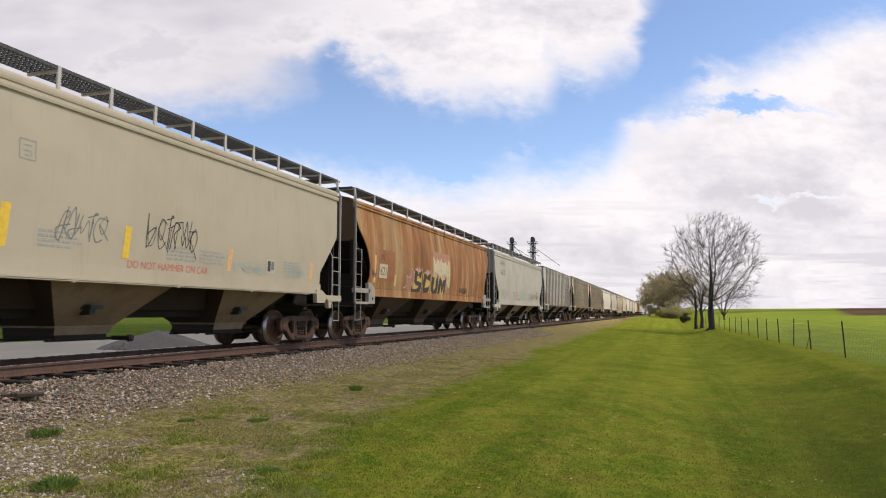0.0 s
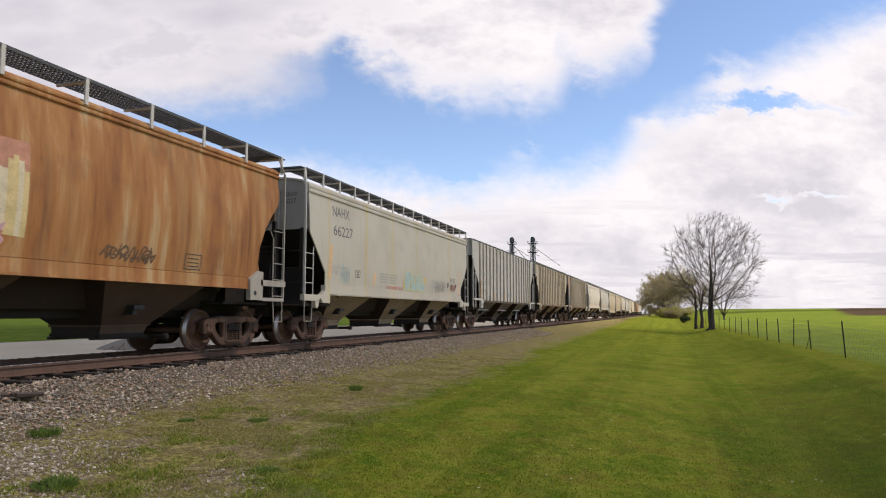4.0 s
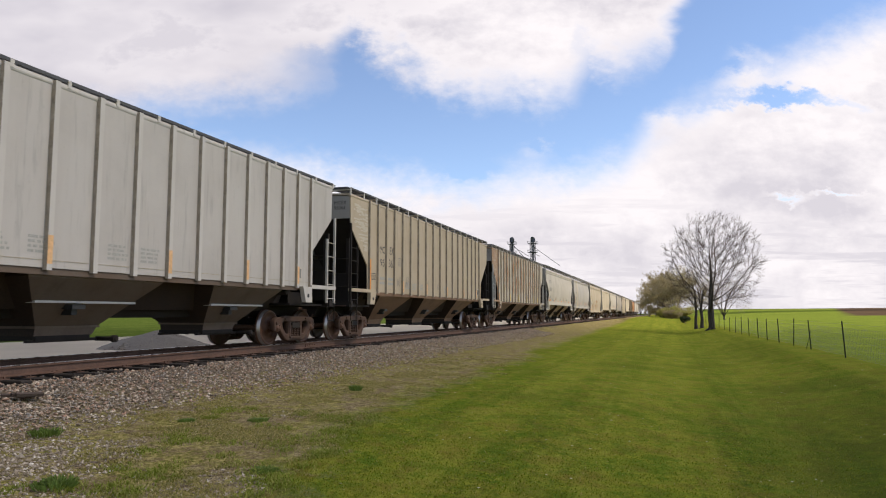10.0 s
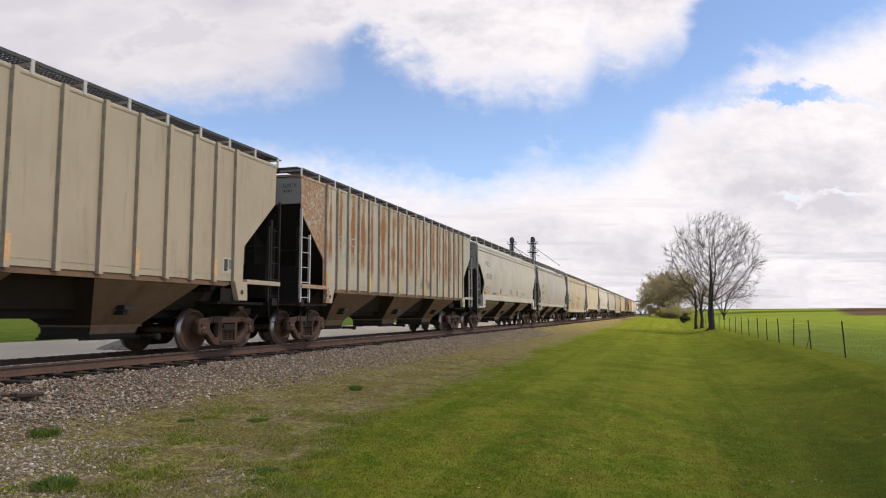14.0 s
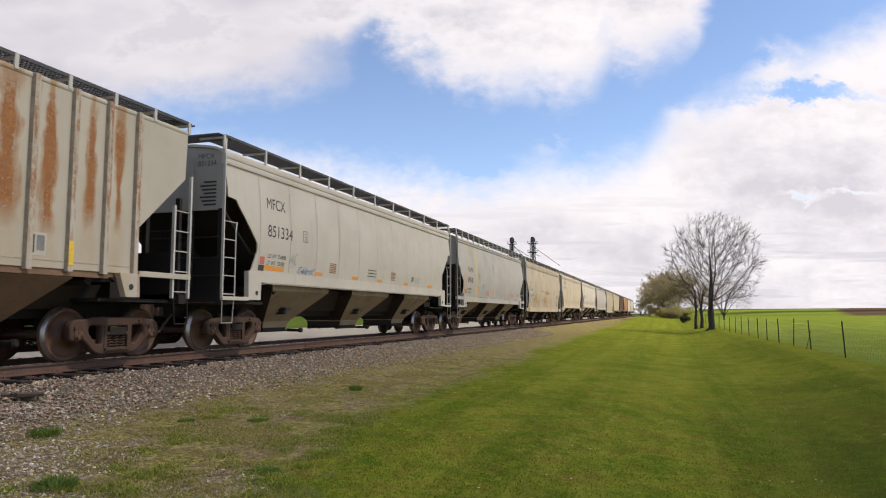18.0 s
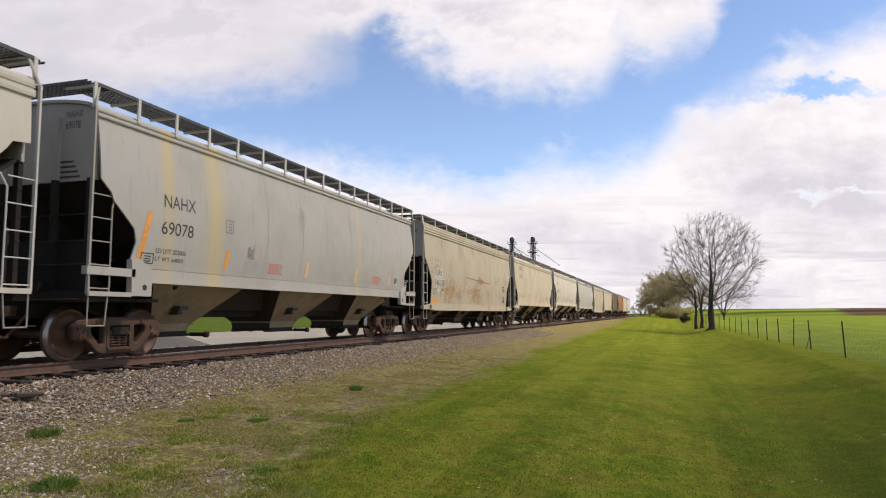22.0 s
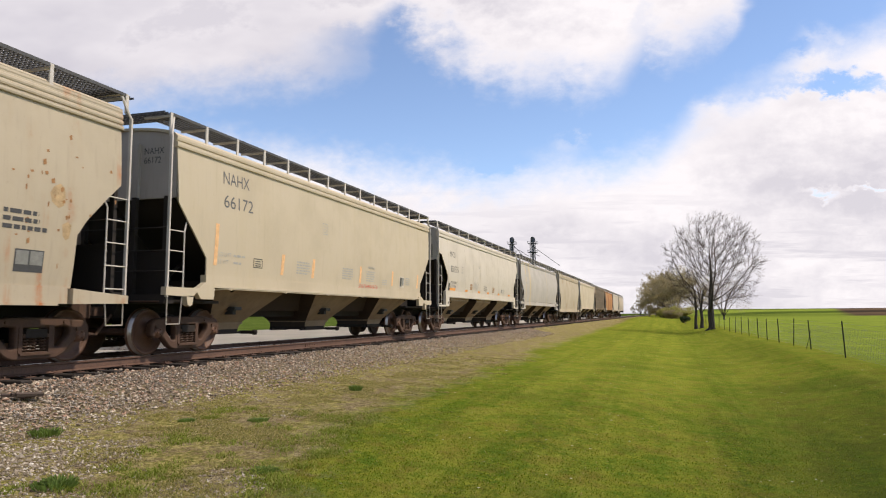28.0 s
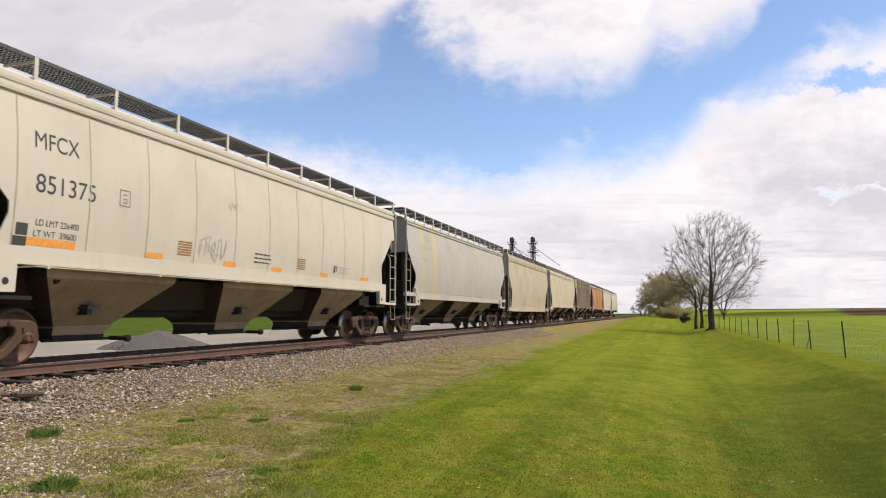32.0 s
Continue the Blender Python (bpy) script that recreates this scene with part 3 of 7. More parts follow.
def ribbed_rust(name, base, amount, on_rib=False):
    """Pale grey paint; one long orange rust run down each panel between the ribs, or down a rib."""
    k = Mat(name, 0.7)
    v = k.coords()
    c = k.coords(scale=(1, 1, 0.12))
    fine, rough_edge = k.noise(v, 13, 6, 0.75), k.noise(c, 7.0, 6, 0.7)
    fleck = k.noise(k.coords(scale=(1, 1, 0.6)), 42, 5, 0.8)
    blotch = k.noise(v, 0.7, 4, 0.55)
    y, z = k.axis(v, 1), k.axis(v, 2)
    col = k.mix(k.grey(blotch, 0.35, 0.7), base, [b * 0.82 for b in base])
    col = k.mix(k.grey(fine, 0.6, 0.85, 0, 0.35), col, (0.22, 0.17, 0.11))
    if on_rib:
        info = k.node("ObjectInfo")
        luck = info.outputs["Random"]
        mp = k.node("CombineXYZ")
        k.link(k.math("MULTIPLY", luck, 40.0), mp.inputs[0]), k.link(k.math("MULTIPLY", z, 0.8), mp.inputs[2]), k.link(k.math("MULTIPLY", y, 6.0), mp.inputs[1])
        f = k.math("MULTIPLY", k.grey(k.noise(mp.outputs[0], 1.5, 5, 0.7), 0.44, 0.56), k.grey(fine, 0.36, 0.52))
        f = k.math("MULTIPLY", f, k.grey(z, 1.7, 2.6, 0.3, 1.0))
    else:
        places = rib_places(18.25)
        u = k.math("ADD", 0.0, 0.0)
        for a, b in zip(places, places[1:]):
            u = k.math("ADD", u, k.grey(y, a, b))
        cell = k.math("FLOOR", u)
        place = k.math("SUBTRACT", u, cell)
        w = k.node("TexWhiteNoise")
        w.noise_dimensions = "1D"
        k.link(cell, w.inputs["W"])
        luck = w.outputs["Value"]
        mid = k.math("MULTIPLY_ADD", luck, 0.22, 0.32)
        wide = k.math("MULTIPLY_ADD", k.math("FRACT", k.math("MULTIPLY", luck, 7.3)), 0.10, 0.13)
        wide = k.math("MULTIPLY", wide, k.grey(k.noise(v, 1.3, 3, 0.5), 0.3, 0.6, 0.35, 1.3))
        d = k.math("DIVIDE", k.math("ABSOLUTE", k.math("SUBTRACT", place, mid)), wide)
        d = k.math("MULTIPLY_ADD", k.math("SUBTRACT", rough_edge, 0.5), 2.2, d)
        f = k.grey(d, 1.25, 0.55)
        foot = k.math("MULTIPLY_ADD", k.math("FRACT", k.math("MULTIPLY", luck, 13.1)), 0.7, 1.95)
        f = k.math("MULTIPLY", f, k.grey(k.math("SUBTRACT", k.math("MULTIPLY_ADD", rough_edge, 0.5, z), foot), 0.05, 0.5))
        head = k.grey(k.math("MULTIPLY_ADD", k.math("SUBTRACT", fine, 0.5), 2.0, z), 4.05, 4.3, 1.0, 0.6)
        f = k.math("MULTIPLY", k.math("MULTIPLY", f, head), k.math("MULTIPLY", k.grey(fleck, 0.36, 0.44, 0.0, 1.0), k.grey(fine, 0.32, 0.42, 0.2, 1.0)))
        # rust that creeps out from the rib beside it
        side = k.math("MULTIPLY", k.grey(k.math("MULTIPLY_ADD", rough_edge, -0.25, place), 0.04, -0.02), k.grey(fine, 0.40, 0.55))
        f = k.math("MAXIMUM", f, k.math("MULTIPLY", side, 0.9))
        f = k.math("MULTIPLY", f, k.grey(y, 16.15, 16.4, 1.0, 0.0))
        pale = k.math("MULTIPLY", k.grey(d, 2.2, 0.9), k.grey(blotch, 0.35, 0.6, 0.15, 0.5))
        col = k.mix(k.math("MULTIPLY", pale, amount), col, (0.44, 0.31, 0.16))
    f = k.math("MULTIPLY", f, amount)
    col = k.mix(f, col, k.ramp(k.math("MULTIPLY_ADD", fleck, 0.5, k.math("MULTIPLY", fine, 0.5)), [(0.36, (0.16, 0.050, 0.012)), (0.50, (0.30, 0.105, 0.024)), (0.66, (0.46, 0.215, 0.060))]))
    k.colour(col).bump(fine, 0.15, 0.01)
    return k.m


def rust_all(name):
    """A side that has gone over to orange rust with paler runs."""
    k = Mat(name, 0.75)
    c = k.coords(scale=(1, 1, 0.09))
    v = k.coords()
    run = k.noise(c, 2.4, 7, 0.62)
    wide = k.noise(c, 0.8, 4, 0.55)
    blotch = k.noise(v, 1.0, 6, 0.62)
    fine = k.noise(v, 16, 5, 0.7)
    col = k.ramp(run, [(0.28, (0.15, 0.055, 0.020)), (0.44, (0.31, 0.120, 0.034)), (0.54, (0.39, 0.170, 0.053)), (0.66, (0.47, 0.31, 0.155))])
    col = k.mix(k.grey(wide, 0.51, 0.64, 0, 0.60), col, (0.43, 0.285, 0.13))
    col = k.mix(k.grey(blotch, 0.52, 0.8, 0, 0.6), col, (0.15, 0.06, 0.03))
    col = k.mix(k.grey(fine, 0.6, 0.8, 0, 0.35), col, (0.10, 0.05, 0.03))
    k.colour(col).bump(k.math("ADD", blotch, k.math("MULTIPLY", fine, 0.1)), 0.3, 0.02)
    return k.m


CREAM = paint("cream_paint", (0.493, 0.416, 0.296), (0.456, 0.372, 0.242), 0.0, 0.16, seed=1)
CREAM_B = paint("worn_cream_paint", (0.432, 0.363, 0.260), (0.409, 0.326, 0.214), 0.35, 0.27, seed=5)
OFFWHITE = paint("off_white_paint", (0.502, 0.446, 0.363), (0.484, 0.442, 0.307), 0.15, 0.22, seed=2, runs=((1.9, 0.10), (4.55, 0.12), (6.83, 0.15), (9.3, 0.12), (13.6, 0.14)))
WHITE = paint("white_paint", (0.530, 0.474, 0.386), (0.484, 0.423, 0.330), 0.0, 0.16, seed=3)
PALEGREY = paint("pale_grey_paint", (0.405, 0.372, 0.326), (0.409, 0.363, 0.298), 0.0, 0.32, seed=4, runs=((2.40, 0.20), (3.95, 0.30), (11.3, 0.12)))
MIDGREY = paint("grey_paint", (0.493, 0.451, 0.400), (0.419, 0.372, 0.321), 0.0, 0.42, seed=6)
PLAINGREY = paint("pale_grey_trim", (0.539, 0.498, 0.442), (0.465, 0.409, 0.344), 0.0, 0.3, seed=8)
BEIGE = paint("beige_paint", (0.474, 0.377, 0.260), (0.372, 0.274, 0.167), 0.12, 0.45, seed=7)
RUSTY = ribbed_rust("rust_streaked_paint", (0.52, 0.455, 0.355), 1.0)
RIB_RUST = ribbed_rust("rust_streaked_rib", (0.52, 0.455, 0.355), 0.95, True)
RIB_SHADE_GRIME = plain("shaded_grimy_rib_flank", (0.34, 0.28, 0.21), 0.85, 0, 0.3, 5, 0.1)
DULL = ribbed_rust("dull_ribbed_paint", (0.42, 0.36, 0.28), 0.5)
ORANGE = rust_all("orange_rust")
# grime, darkened further so the colour carries the shade under the cars
DARK = plain("shaded_underframe_grime", (0.019, 0.014, 0.011), 0.9, 0, 0.25, 4, 0.2)
BROWN = plain("brown_truck_steel", (0.072, 0.038, 0.023), 0.8, 0, 0.25, 7, 0.3)
WHEEL = plain("wheel_steel", (0.105, 0.050, 0.028), 0.6, 0.0, 0.25, 5, 0.1)
TREAD = plain("worn_tread", (0.35, 0.32, 0.30), 0.35, 0.9, 0.1, 9, 0)
LADDER_STEEL = paint("grimy_ladder_paint", (0.36, 0.32, 0.265), (0.20, 0.15, 0.11), 0.3, 0.5, seed=13)
GRATE = plain("grating_steel", (0.085, 0.083, 0.08), 0.6, 0.4, 0.2, 9, 0)
ENDGREY = paint("end_grey_paint", (0.38, 0.345, 0.305), (0.32, 0.28, 0.24), 0.0, 0.35, seed=9)
ENDBROWN = paint("end_brown_paint", (0.135, 0.078, 0.042), (0.10, 0.055, 0.03), 0.3, 0.4, seed=11)
LETTER = plain("lettering_black", (0.055, 0.055, 0.055), 0.7, 0, 0.2, 20, 0)
FADED = plain("faded_lettering", (0.36, 0.35, 0.31), 0.7, 0, 0.2, 20, 0)
REDPAINT = plain("red_marking", (0.60, 0.16, 0.12), 0.7, 0, 0.2, 20, 0)
STRIPE = plain("orange_reflector", (0.75, 0.30, 0.06), 0.5, 0, 0.18, 12, 0)
YELLOW = plain("yellow_reflector", (0.80, 0.50, 0.05), 0.5, 0, 0.15, 12, 0)
FADEOR = plain("faded_orange_reflector", (0.72, 0.42, 0.20), 0.6, 0, 0.2, 12, 0)
TAG_BLACK = plain("spray_black", (0.05, 0.05, 0.045), 0.6, 0, 0.2, 9, 0)
GREYLETTER = plain("grey_lettering", (0.115, 0.115, 0.115), 0.7, 0, 0.2, 20, 0)
TAG_BROWN = plain("faded_spray_black", (0.055, 0.046, 0.038), 0.7, 0, 0.3, 7, 0)
TAG_GREY = plain("spray_grey", (0.20, 0.20, 0.18), 0.6, 0, 0.2, 9, 0)
TAG_TEAL = plain("spray_teal", (0.36, 0.44, 0.40), 0.6, 0, 0.2, 9, 0)
TAG_BLUE = plain("spray_blue", (0.14, 0.20, 0.34), 0.6, 0, 0.2, 9, 0)
TAG_RED = plain("spray_dark_red", (0.20, 0.045, 0.035), 0.6, 0, 0.2, 9, 0)
TAG_PINK = plain("spray_pink", (0.55, 0.31, 0.33), 0.6, 0, 0.2, 9, 0)
TAG_LIME = plain("spray_lime", (0.56, 0.53, 0.20), 0.6, 0, 0.2, 9, 0)
TAG_YELLOW = plain("spray_yellow", (0.66, 0.42, 0.10), 0.6, 0, 0.2, 9, 0)
PATCHWHITE = plain("cream_patch", (0.60, 0.50, 0.33), 0.7, 0, 0.2, 5, 0)
TAG_SALMON = plain("faded_salmon", (0.46, 0.21, 0.13), 0.7, 0, 0.25, 5, 0)
PATCHYELLOW = plain("yellowed_cream_patch", (0.58, 0.43, 0.20), 0.7, 0, 0.2, 5, 0)
PATCHRED = plain("maroon_patch", (0.33, 0.13, 0.052), 0.75, 0, 0.25, 4, 0)
STAIN = plain("rust_stain", (0.30, 0.15, 0.06), 0.8, 0, 0.3, 9, 0)
SEAM = plain("seam_grime", (0.40, 0.345, 0.26), 0.7, 0, 0.25, 8, 0)
SCUFF = plain("pale_scuffed_paint", (0.56, 0.49, 0.38), 0.75, 0, 0.15, 14, 0)
STAIN_PALE = plain("pale_rust_stain", (0.40, 0.28, 0.15), 0.8, 0, 0.3, 9, 0)
EOTCOL = plain("blackened_valve", (0.03, 0.03, 0.03), 0.6, 0.2, 0.2, 8, 0.1)


def hopper_paint(name, col):
    """Hopper bottoms: the car's paint under dust, oil runs and brown grime."""
    k = Mat(name, 0.8)
    v = k.coords()
    c = k.coords(scale=(1, 1, 0.3))
    run, blotch, fine = k.noise(c, 2.0, 6, 0.65), k.noise(v, 0.8, 5, 0.6), k.noise(v, 12, 5, 0.7)
    m = k.mix(k.grey(blotch, 0.42, 0.70, 0, 0.55), col, (0.11, 0.062, 0.033))
    m = k.mix(k.grey(run, 0.52, 0.72, 0, 0.45), m, (0.05, 0.033, 0.022))
    m = k.mix(k.grey(fine, 0.55, 0.8, 0, 0.5), m, (0.05, 0.04, 0.03))
    k.colour(m).bump(fine, 0.2, 0.01)
    return k.m


HOP_CREAM = hopper_paint("dirty_cream_hopper", (0.247, 0.173, 0.105))
# near-black colour that stands for the shade on the hopper slopes
SLOPE_SHADE = plain("shade_dark_slope", (0.034, 0.021, 0.014), 0.9, 0, 0.3, 3, 0.1)
HOP_TAN = hopper_paint("dusty_tan_hopper", (0.323, 0.225, 0.132))
HOP_BROWN = hopper_paint("rust_brown_hopper", (0.231, 0.133, 0.077))
HOP_GREY = hopper_paint("dirty_grey_hopper", (0.307, 0.217, 0.135))
# dark tone; on the deep-sill cars it stands for the sill's shade
HOP_BLACK = hopper_paint("dark_hopper", (0.130, 0.094, 0.068))
HOP_RUST = hopper_paint("dirty_rust_hopper", (0.072, 0.041, 0.025))


# ---- shared pieces of a hopper car ----
def lathe(bm, profile, n, x_axis=True):
    """Turn (x, radius) pairs about the x axis."""
    rings = []
    for x, r in profile:
        rings.append([bm.verts.new((x, r * math.cos(2 * math.pi * i / n), r * math.sin(2 * math.pi * i / n))) for i in range(n)])
    for p, q in zip(rings, rings[1:]):
        for i in range(n):
            j = (i + 1) % n
            bm.faces.new((p[i], p[j], q[j], q[i]))
    bm.faces.new(rings[0][::-1]), bm.faces.new(rings[-1])


def wheelset_mesh():
    """Axle, two wheels and the bolted end caps outside the bearings, about its own centre."""
    bm = bmesh.new()
    for s in (-1, 1):
        prof = [(0.66, 0.08), (0.66, 0.15), (0.685, 0.17), (0.70, 0.34), (0.672, 0.40), (0.672, 0.485), (0.70, 0.487), (0.715, 0.462), (0.81, 0.452),
                (0.812, 0.40), (0.775, 0.385), (0.745, 0.30), (0.765, 0.16), (0.80, 0.145), (0.80, 0.08)]
        lathe(bm, [(s * x, r) for x, r in prof], 40)
        lathe(bm, [(s * x, r) for x, r in ((0.90, 0.085), (0.90, 0.115), (1.06, 0.115), (1.06, 0.095), (1.095, 0.09), (1.10, 0.03))], 20)
        for i in range(3):
            a = 2 * math.pi * i / 3
            y, z = 0.055 * math.cos(a), 0.055 * math.sin(a)
            rod(bm, (s * 1.09, y, z), (s * 1.122, y, z), 0.02, 6)
    rod(bm, (-0.92, 0, 0), (0.92, 0, 0), 0.075, 12)
    for f in bm.faces:
        f.smooth = len(f.verts) == 4
        c = f.calc_center_median()
        r = math.hypot(c.y, c.z)
        if 0.44 < r < 0.47 and 0.70 < abs(c.x) < 0.815:
            f.material_index = 1
    return mesh("wheelset", bm, WHEEL, TREAD)


def cast_plate(name, loops, thick, bevel, mat, at):
    """A flat casting in the y-z plane from closed outlines (the first solid, the others holes), with rounded edges."""
    cu = bpy.data.curves.new(name, "CURVE")
    cu.dimensions, cu.fill_mode = "2D", "BOTH"
    cu.extrude, cu.bevel_depth, cu.bevel_resolution = thick / 2 - bevel, bevel, 1
    for pts in loops:
        sp = cu.splines.new("POLY")
        sp.points.add(len(pts) - 1)
        for q, (a, b) in zip(sp.points, pts):
            q.co = (a, b, 0, 1)
        sp.use_cyclic_u = True
    tmp = bpy.data.objects.new(name, cu)
    scene.collection.objects.link(tmp)
    me = bpy.data.meshes.new_from_object(tmp.evaluated_get(bpy.context.evaluated_depsgraph_get()))
    bpy.data.objects.remove(tmp)
    bpy.data.curves.remove(cu)
    me.transform(Matrix(((0, 0, 1, at), (1, 0, 0, 0), (0, 1, 0, 0), (0, 0, 0, 1))))
    me.materials.clear()
    me.materials.append(mat)
    me.name = name
    return me


def rounded(pts, n=4, r=0.03):
    """Cut each corner of a closed outline to a small arc."""
    out = []
    for i, p in enumerate(pts):
        a, p, b = Vector(pts[i - 1]), Vector(p), Vector(pts[(i + 1) % len(pts)])
        ra = min(r, (a - p).length * 0.45, (b - p).length * 0.45)
        u, w = p + (a - p).normalized() * ra, p + (b - p).normalized() * ra
        for j in range(n + 1):
            t = j / n
            out.append(tuple(u * (1 - t) ** 2 + p * 2 * t * (1 - t) + w * t * t))
    return out


def side_frame_mesh(s):
    """One cast truck side frame: arched top, bowl below, jaws over the bearings, three windows."""
    half_ = [(0.50, 0.735), (0.66, 0.71), (0.78, 0.70), (0.96, 0.69), (1.04, 0.63), (1.06, 0.54), (1.05, 0.40), (1.00, 0.37), (0.985, 0.55), (0.80, 0.55), (0.79, 0.40), (0.72, 0.35), (0.53, 0.17), (0.40, 0.12)]
    outer = half_ + [(-a, b) for a, b in half_[::-1]]
    window = [(0.345, 0.63), (0.60, 0.65), (0.70, 0.59), (0.685, 0.46), (0.48, 0.245), (0.345, 0.26)]
    nest = [(-0.28, 0.19), (0.28, 0.19), (0.27, 0.62), (-0.27, 0.62)]
    loops = [rounded(outer, 4, 0.05), rounded(window, 4, 0.06), rounded([(-a, b) for a, b in window[::-1]], 4, 0.06), rounded(nest, 3, 0.03)]
    me = cast_plate("side_frame", loops, 0.15, 0.028, BROWN, s * 1.0)
    bm = bmesh.new()
    bm.from_mesh(me)
    for d in (-1, 1):
        box(bm, s * 1.0 - 0.085, s * 1.0 + 0.085, d * 0.28 - 0.035, d * 0.28 + 0.035, 0.20, 0.62)
        box(bm, s * 1.0 - 0.10, s * 1.0 + 0.10, d * 0.8925 - 0.10, d * 0.8925 + 0.10, 0.535, 0.60)
        rod(bm, (s * 1.06, d * 0.55, 0.69), (s * 1.10, d * 0.55, 0.69), 0.03, 8)
    box(bm, s * 1.0 - 0.11, s * 1.0 + 0.11, -0.30, 0.30, 0.165, 0.205)
    box(bm, s * 1.0 - 0.09, s * 1.0 + 0.09, -0.24, 0.24, 0.445, 0.50)
    bm.to_mesh(me)
    bm.free()
    return me


def spring_mesh():
    """A heavy coil spring."""
    bm = bmesh.new()
    pts = []
    for i in range(5 * 10 + 1):
        a = 2 * math.pi * i / 10
        pts.append(Vector((0.066 * math.cos(a), 0.066 * math.sin(a), 0.25 * i / 50)))
    for a, b in zip(pts, pts[1:]):
        rod(bm, a, b, 0.015, 5, cap=False)
    return mesh("spring", bm, BROWN)


def bolster_mesh():
    bm = bmesh.new()
    box(bm, -1.1, 1.1, -0.20, 0.20, 0.44, 0.58)
    box(bm, -0.75, 0.75, -0.17, 0.17, 0.50, 0.72)
    rod(bm, (0, 0, 0.70), (0, 0, 0.80), 0.2, 14)
    for s in (-1, 1):
        box(bm, min(s * 0.5, s * 0.8), max(s * 0.5, s * 0.8), -0.12, 0.12, 0.72, 0.78)
        box(bm, -0.8, 0.8, s * 0.36 - 0.04, s * 0.36 + 0.04, 0.33, 0.42)
    return mesh("bolster", bm, DARK)


WHEELSET, SPRING, BOLSTER = wheelset_mesh(), spring_mesh(), bolster_mesh()
SIDE_FRAMES = {s: side_frame_mesh(s) for s in (-1, 1)}
wheelsets = []           # every wheelset with the place of its axle on the truck


def truck(car, y):
    t = new("truck")
    t.parent, t.location = car, (0, y, 0)
    t["label"] = "rusty brown cast-steel truck"
    for s in (-1, 1):
        part("side_frame", SIDE_FRAMES[s], None, t)
        for d in (-0.165, 0.0, 0.165):
            sp = part("spring", SPRING, None, t)
            sp.location = (s * 1.0, d, 0.20)
    part("bolster", BOLSTER, None, t)
    for d in (-0.889, 0.889):
        w = part("wheelset", WHEELSET, None, t)
        w.location = (0, d, 0.457)
        wheelsets.append((w, d))
    return t


def lettering(words, car, x, y0, y1, z0, z1, mat, name="lettering", slant=0.0):
    """Raised film lettering on the +x side that fills the given rectangle."""
    cu = bpy.data.curves.new("letters", "FONT")
    cu.body, cu.shear = words, slant
    tmp = bpy.data.objects.new("letters", cu)
    scene.collection.objects.link(tmp)
    me = bpy.data.meshes.new_from_object(tmp.evaluated_get(bpy.context.evaluated_depsgraph_get()))
    bpy.data.objects.remove(tmp)
    bpy.data.curves.remove(cu)
    co = np.empty(len(me.vertices) * 3)
    me.vertices.foreach_get("co", co)
    co = co.reshape(-1, 3)
    lo, hi = co.min(0), co.max(0)
    out = np.empty_like(co)
    out[:, 1] = y0 + (co[:, 0] - lo[0]) / (hi[0] - lo[0]) * (y1 - y0)
    out[:, 2] = z0 + (co[:, 1] - lo[1]) / (hi[1] - lo[1]) * (z1 - z0)
    out[:, 0] = [x(z) + 0.004 for z in out[:, 2]]
    me.vertices.foreach_set("co", out.ravel())
    me.name = name
    me.materials.clear()
    me.materials.append(mat)
    return part(name, me, None, car)


def decal(car, x, y0, y1, z0, z1, mat, name="stripe", proud=0.004, label="", lean=0.0, rows=4):
    """A strip of film that follows the curve of the side."""
    bm = bmesh.new()
    ps = []
    for i in range(rows + 1):
        z = lerp(z0, z1, i / rows)
        o = lean * i / rows
        ps.append((bm.verts.new((x(z) + proud, y0 + o, z)), bm.verts.new((x(z) + proud, y1 + o, z))))
    for (a, b), (c, d) in zip(ps, ps[1:]):
        bm.faces.new((a, b, d, c))
    me = bpy.data.meshes.new(name)
    bm.to_mesh(me)
    bm.free()
    me.materials.append(mat)
    return part(name, me, None, car, label)


def stroke(bm, pts, w, x, proud=0.006):
    """A flat brush line through (y, z) points on the side."""
    for (ya, za), (yb, zb) in zip(pts, pts[1:]):
        d = Vector((yb - ya, zb - za))
        if d.length < 1e-5:
            continue
        n = Vector((-d.y, d.x)).normalized() * w / 2
        e = d.normalized() * w * 0.35
        q = [(ya - e.x + n.x, za - e.y + n.y), (ya - e.x - n.x, za - e.y - n.y), (yb + e.x - n.x, zb + e.y - n.y), (yb + e.x + n.x, zb + e.y + n.y)]
        bm.faces.new([bm.verts.new((x(z) + proud, y, z)) for y, z in q])


GLYPHS = [[(0, 0.9), (0.2, 0.2), (0.5, 0), (0.8, 0.3), (0.9, 1.0)], [(0.1, 0), (0.3, 1.0), (0.9, 0.9), (0.4, 0.55), (0.8, 0.1)], [(0.9, 0.9), (0.3, 1.0), (0.05, 0.5), (0.4, 0), (0.9, 0.2)],
          [(0, 0.7), (0.3, 0.2), (0.5, 0.8), (0.75, 0.1), (1.0, 0.9)], [(0.2, 1.0), (0.3, 0), (0.9, 0.6), (0.1, 0.4)], [(0.5, 1.1), (0.45, -0.1), (0.1, 0.3), (0.9, 0.5)],
          [(0.1, 0.5), (0.5, 0.9), (0.8, 0.5), (0.5, 0.1), (0.15, 0.45), (1.0, -0.1)], [(0, 0.2), (0.4, 1.0), (0.6, 0), (0.9, 0.8)], [(0.1, 0.9), (0.9, 1.0), (0.5, 0.95), (0.45, 0)]]


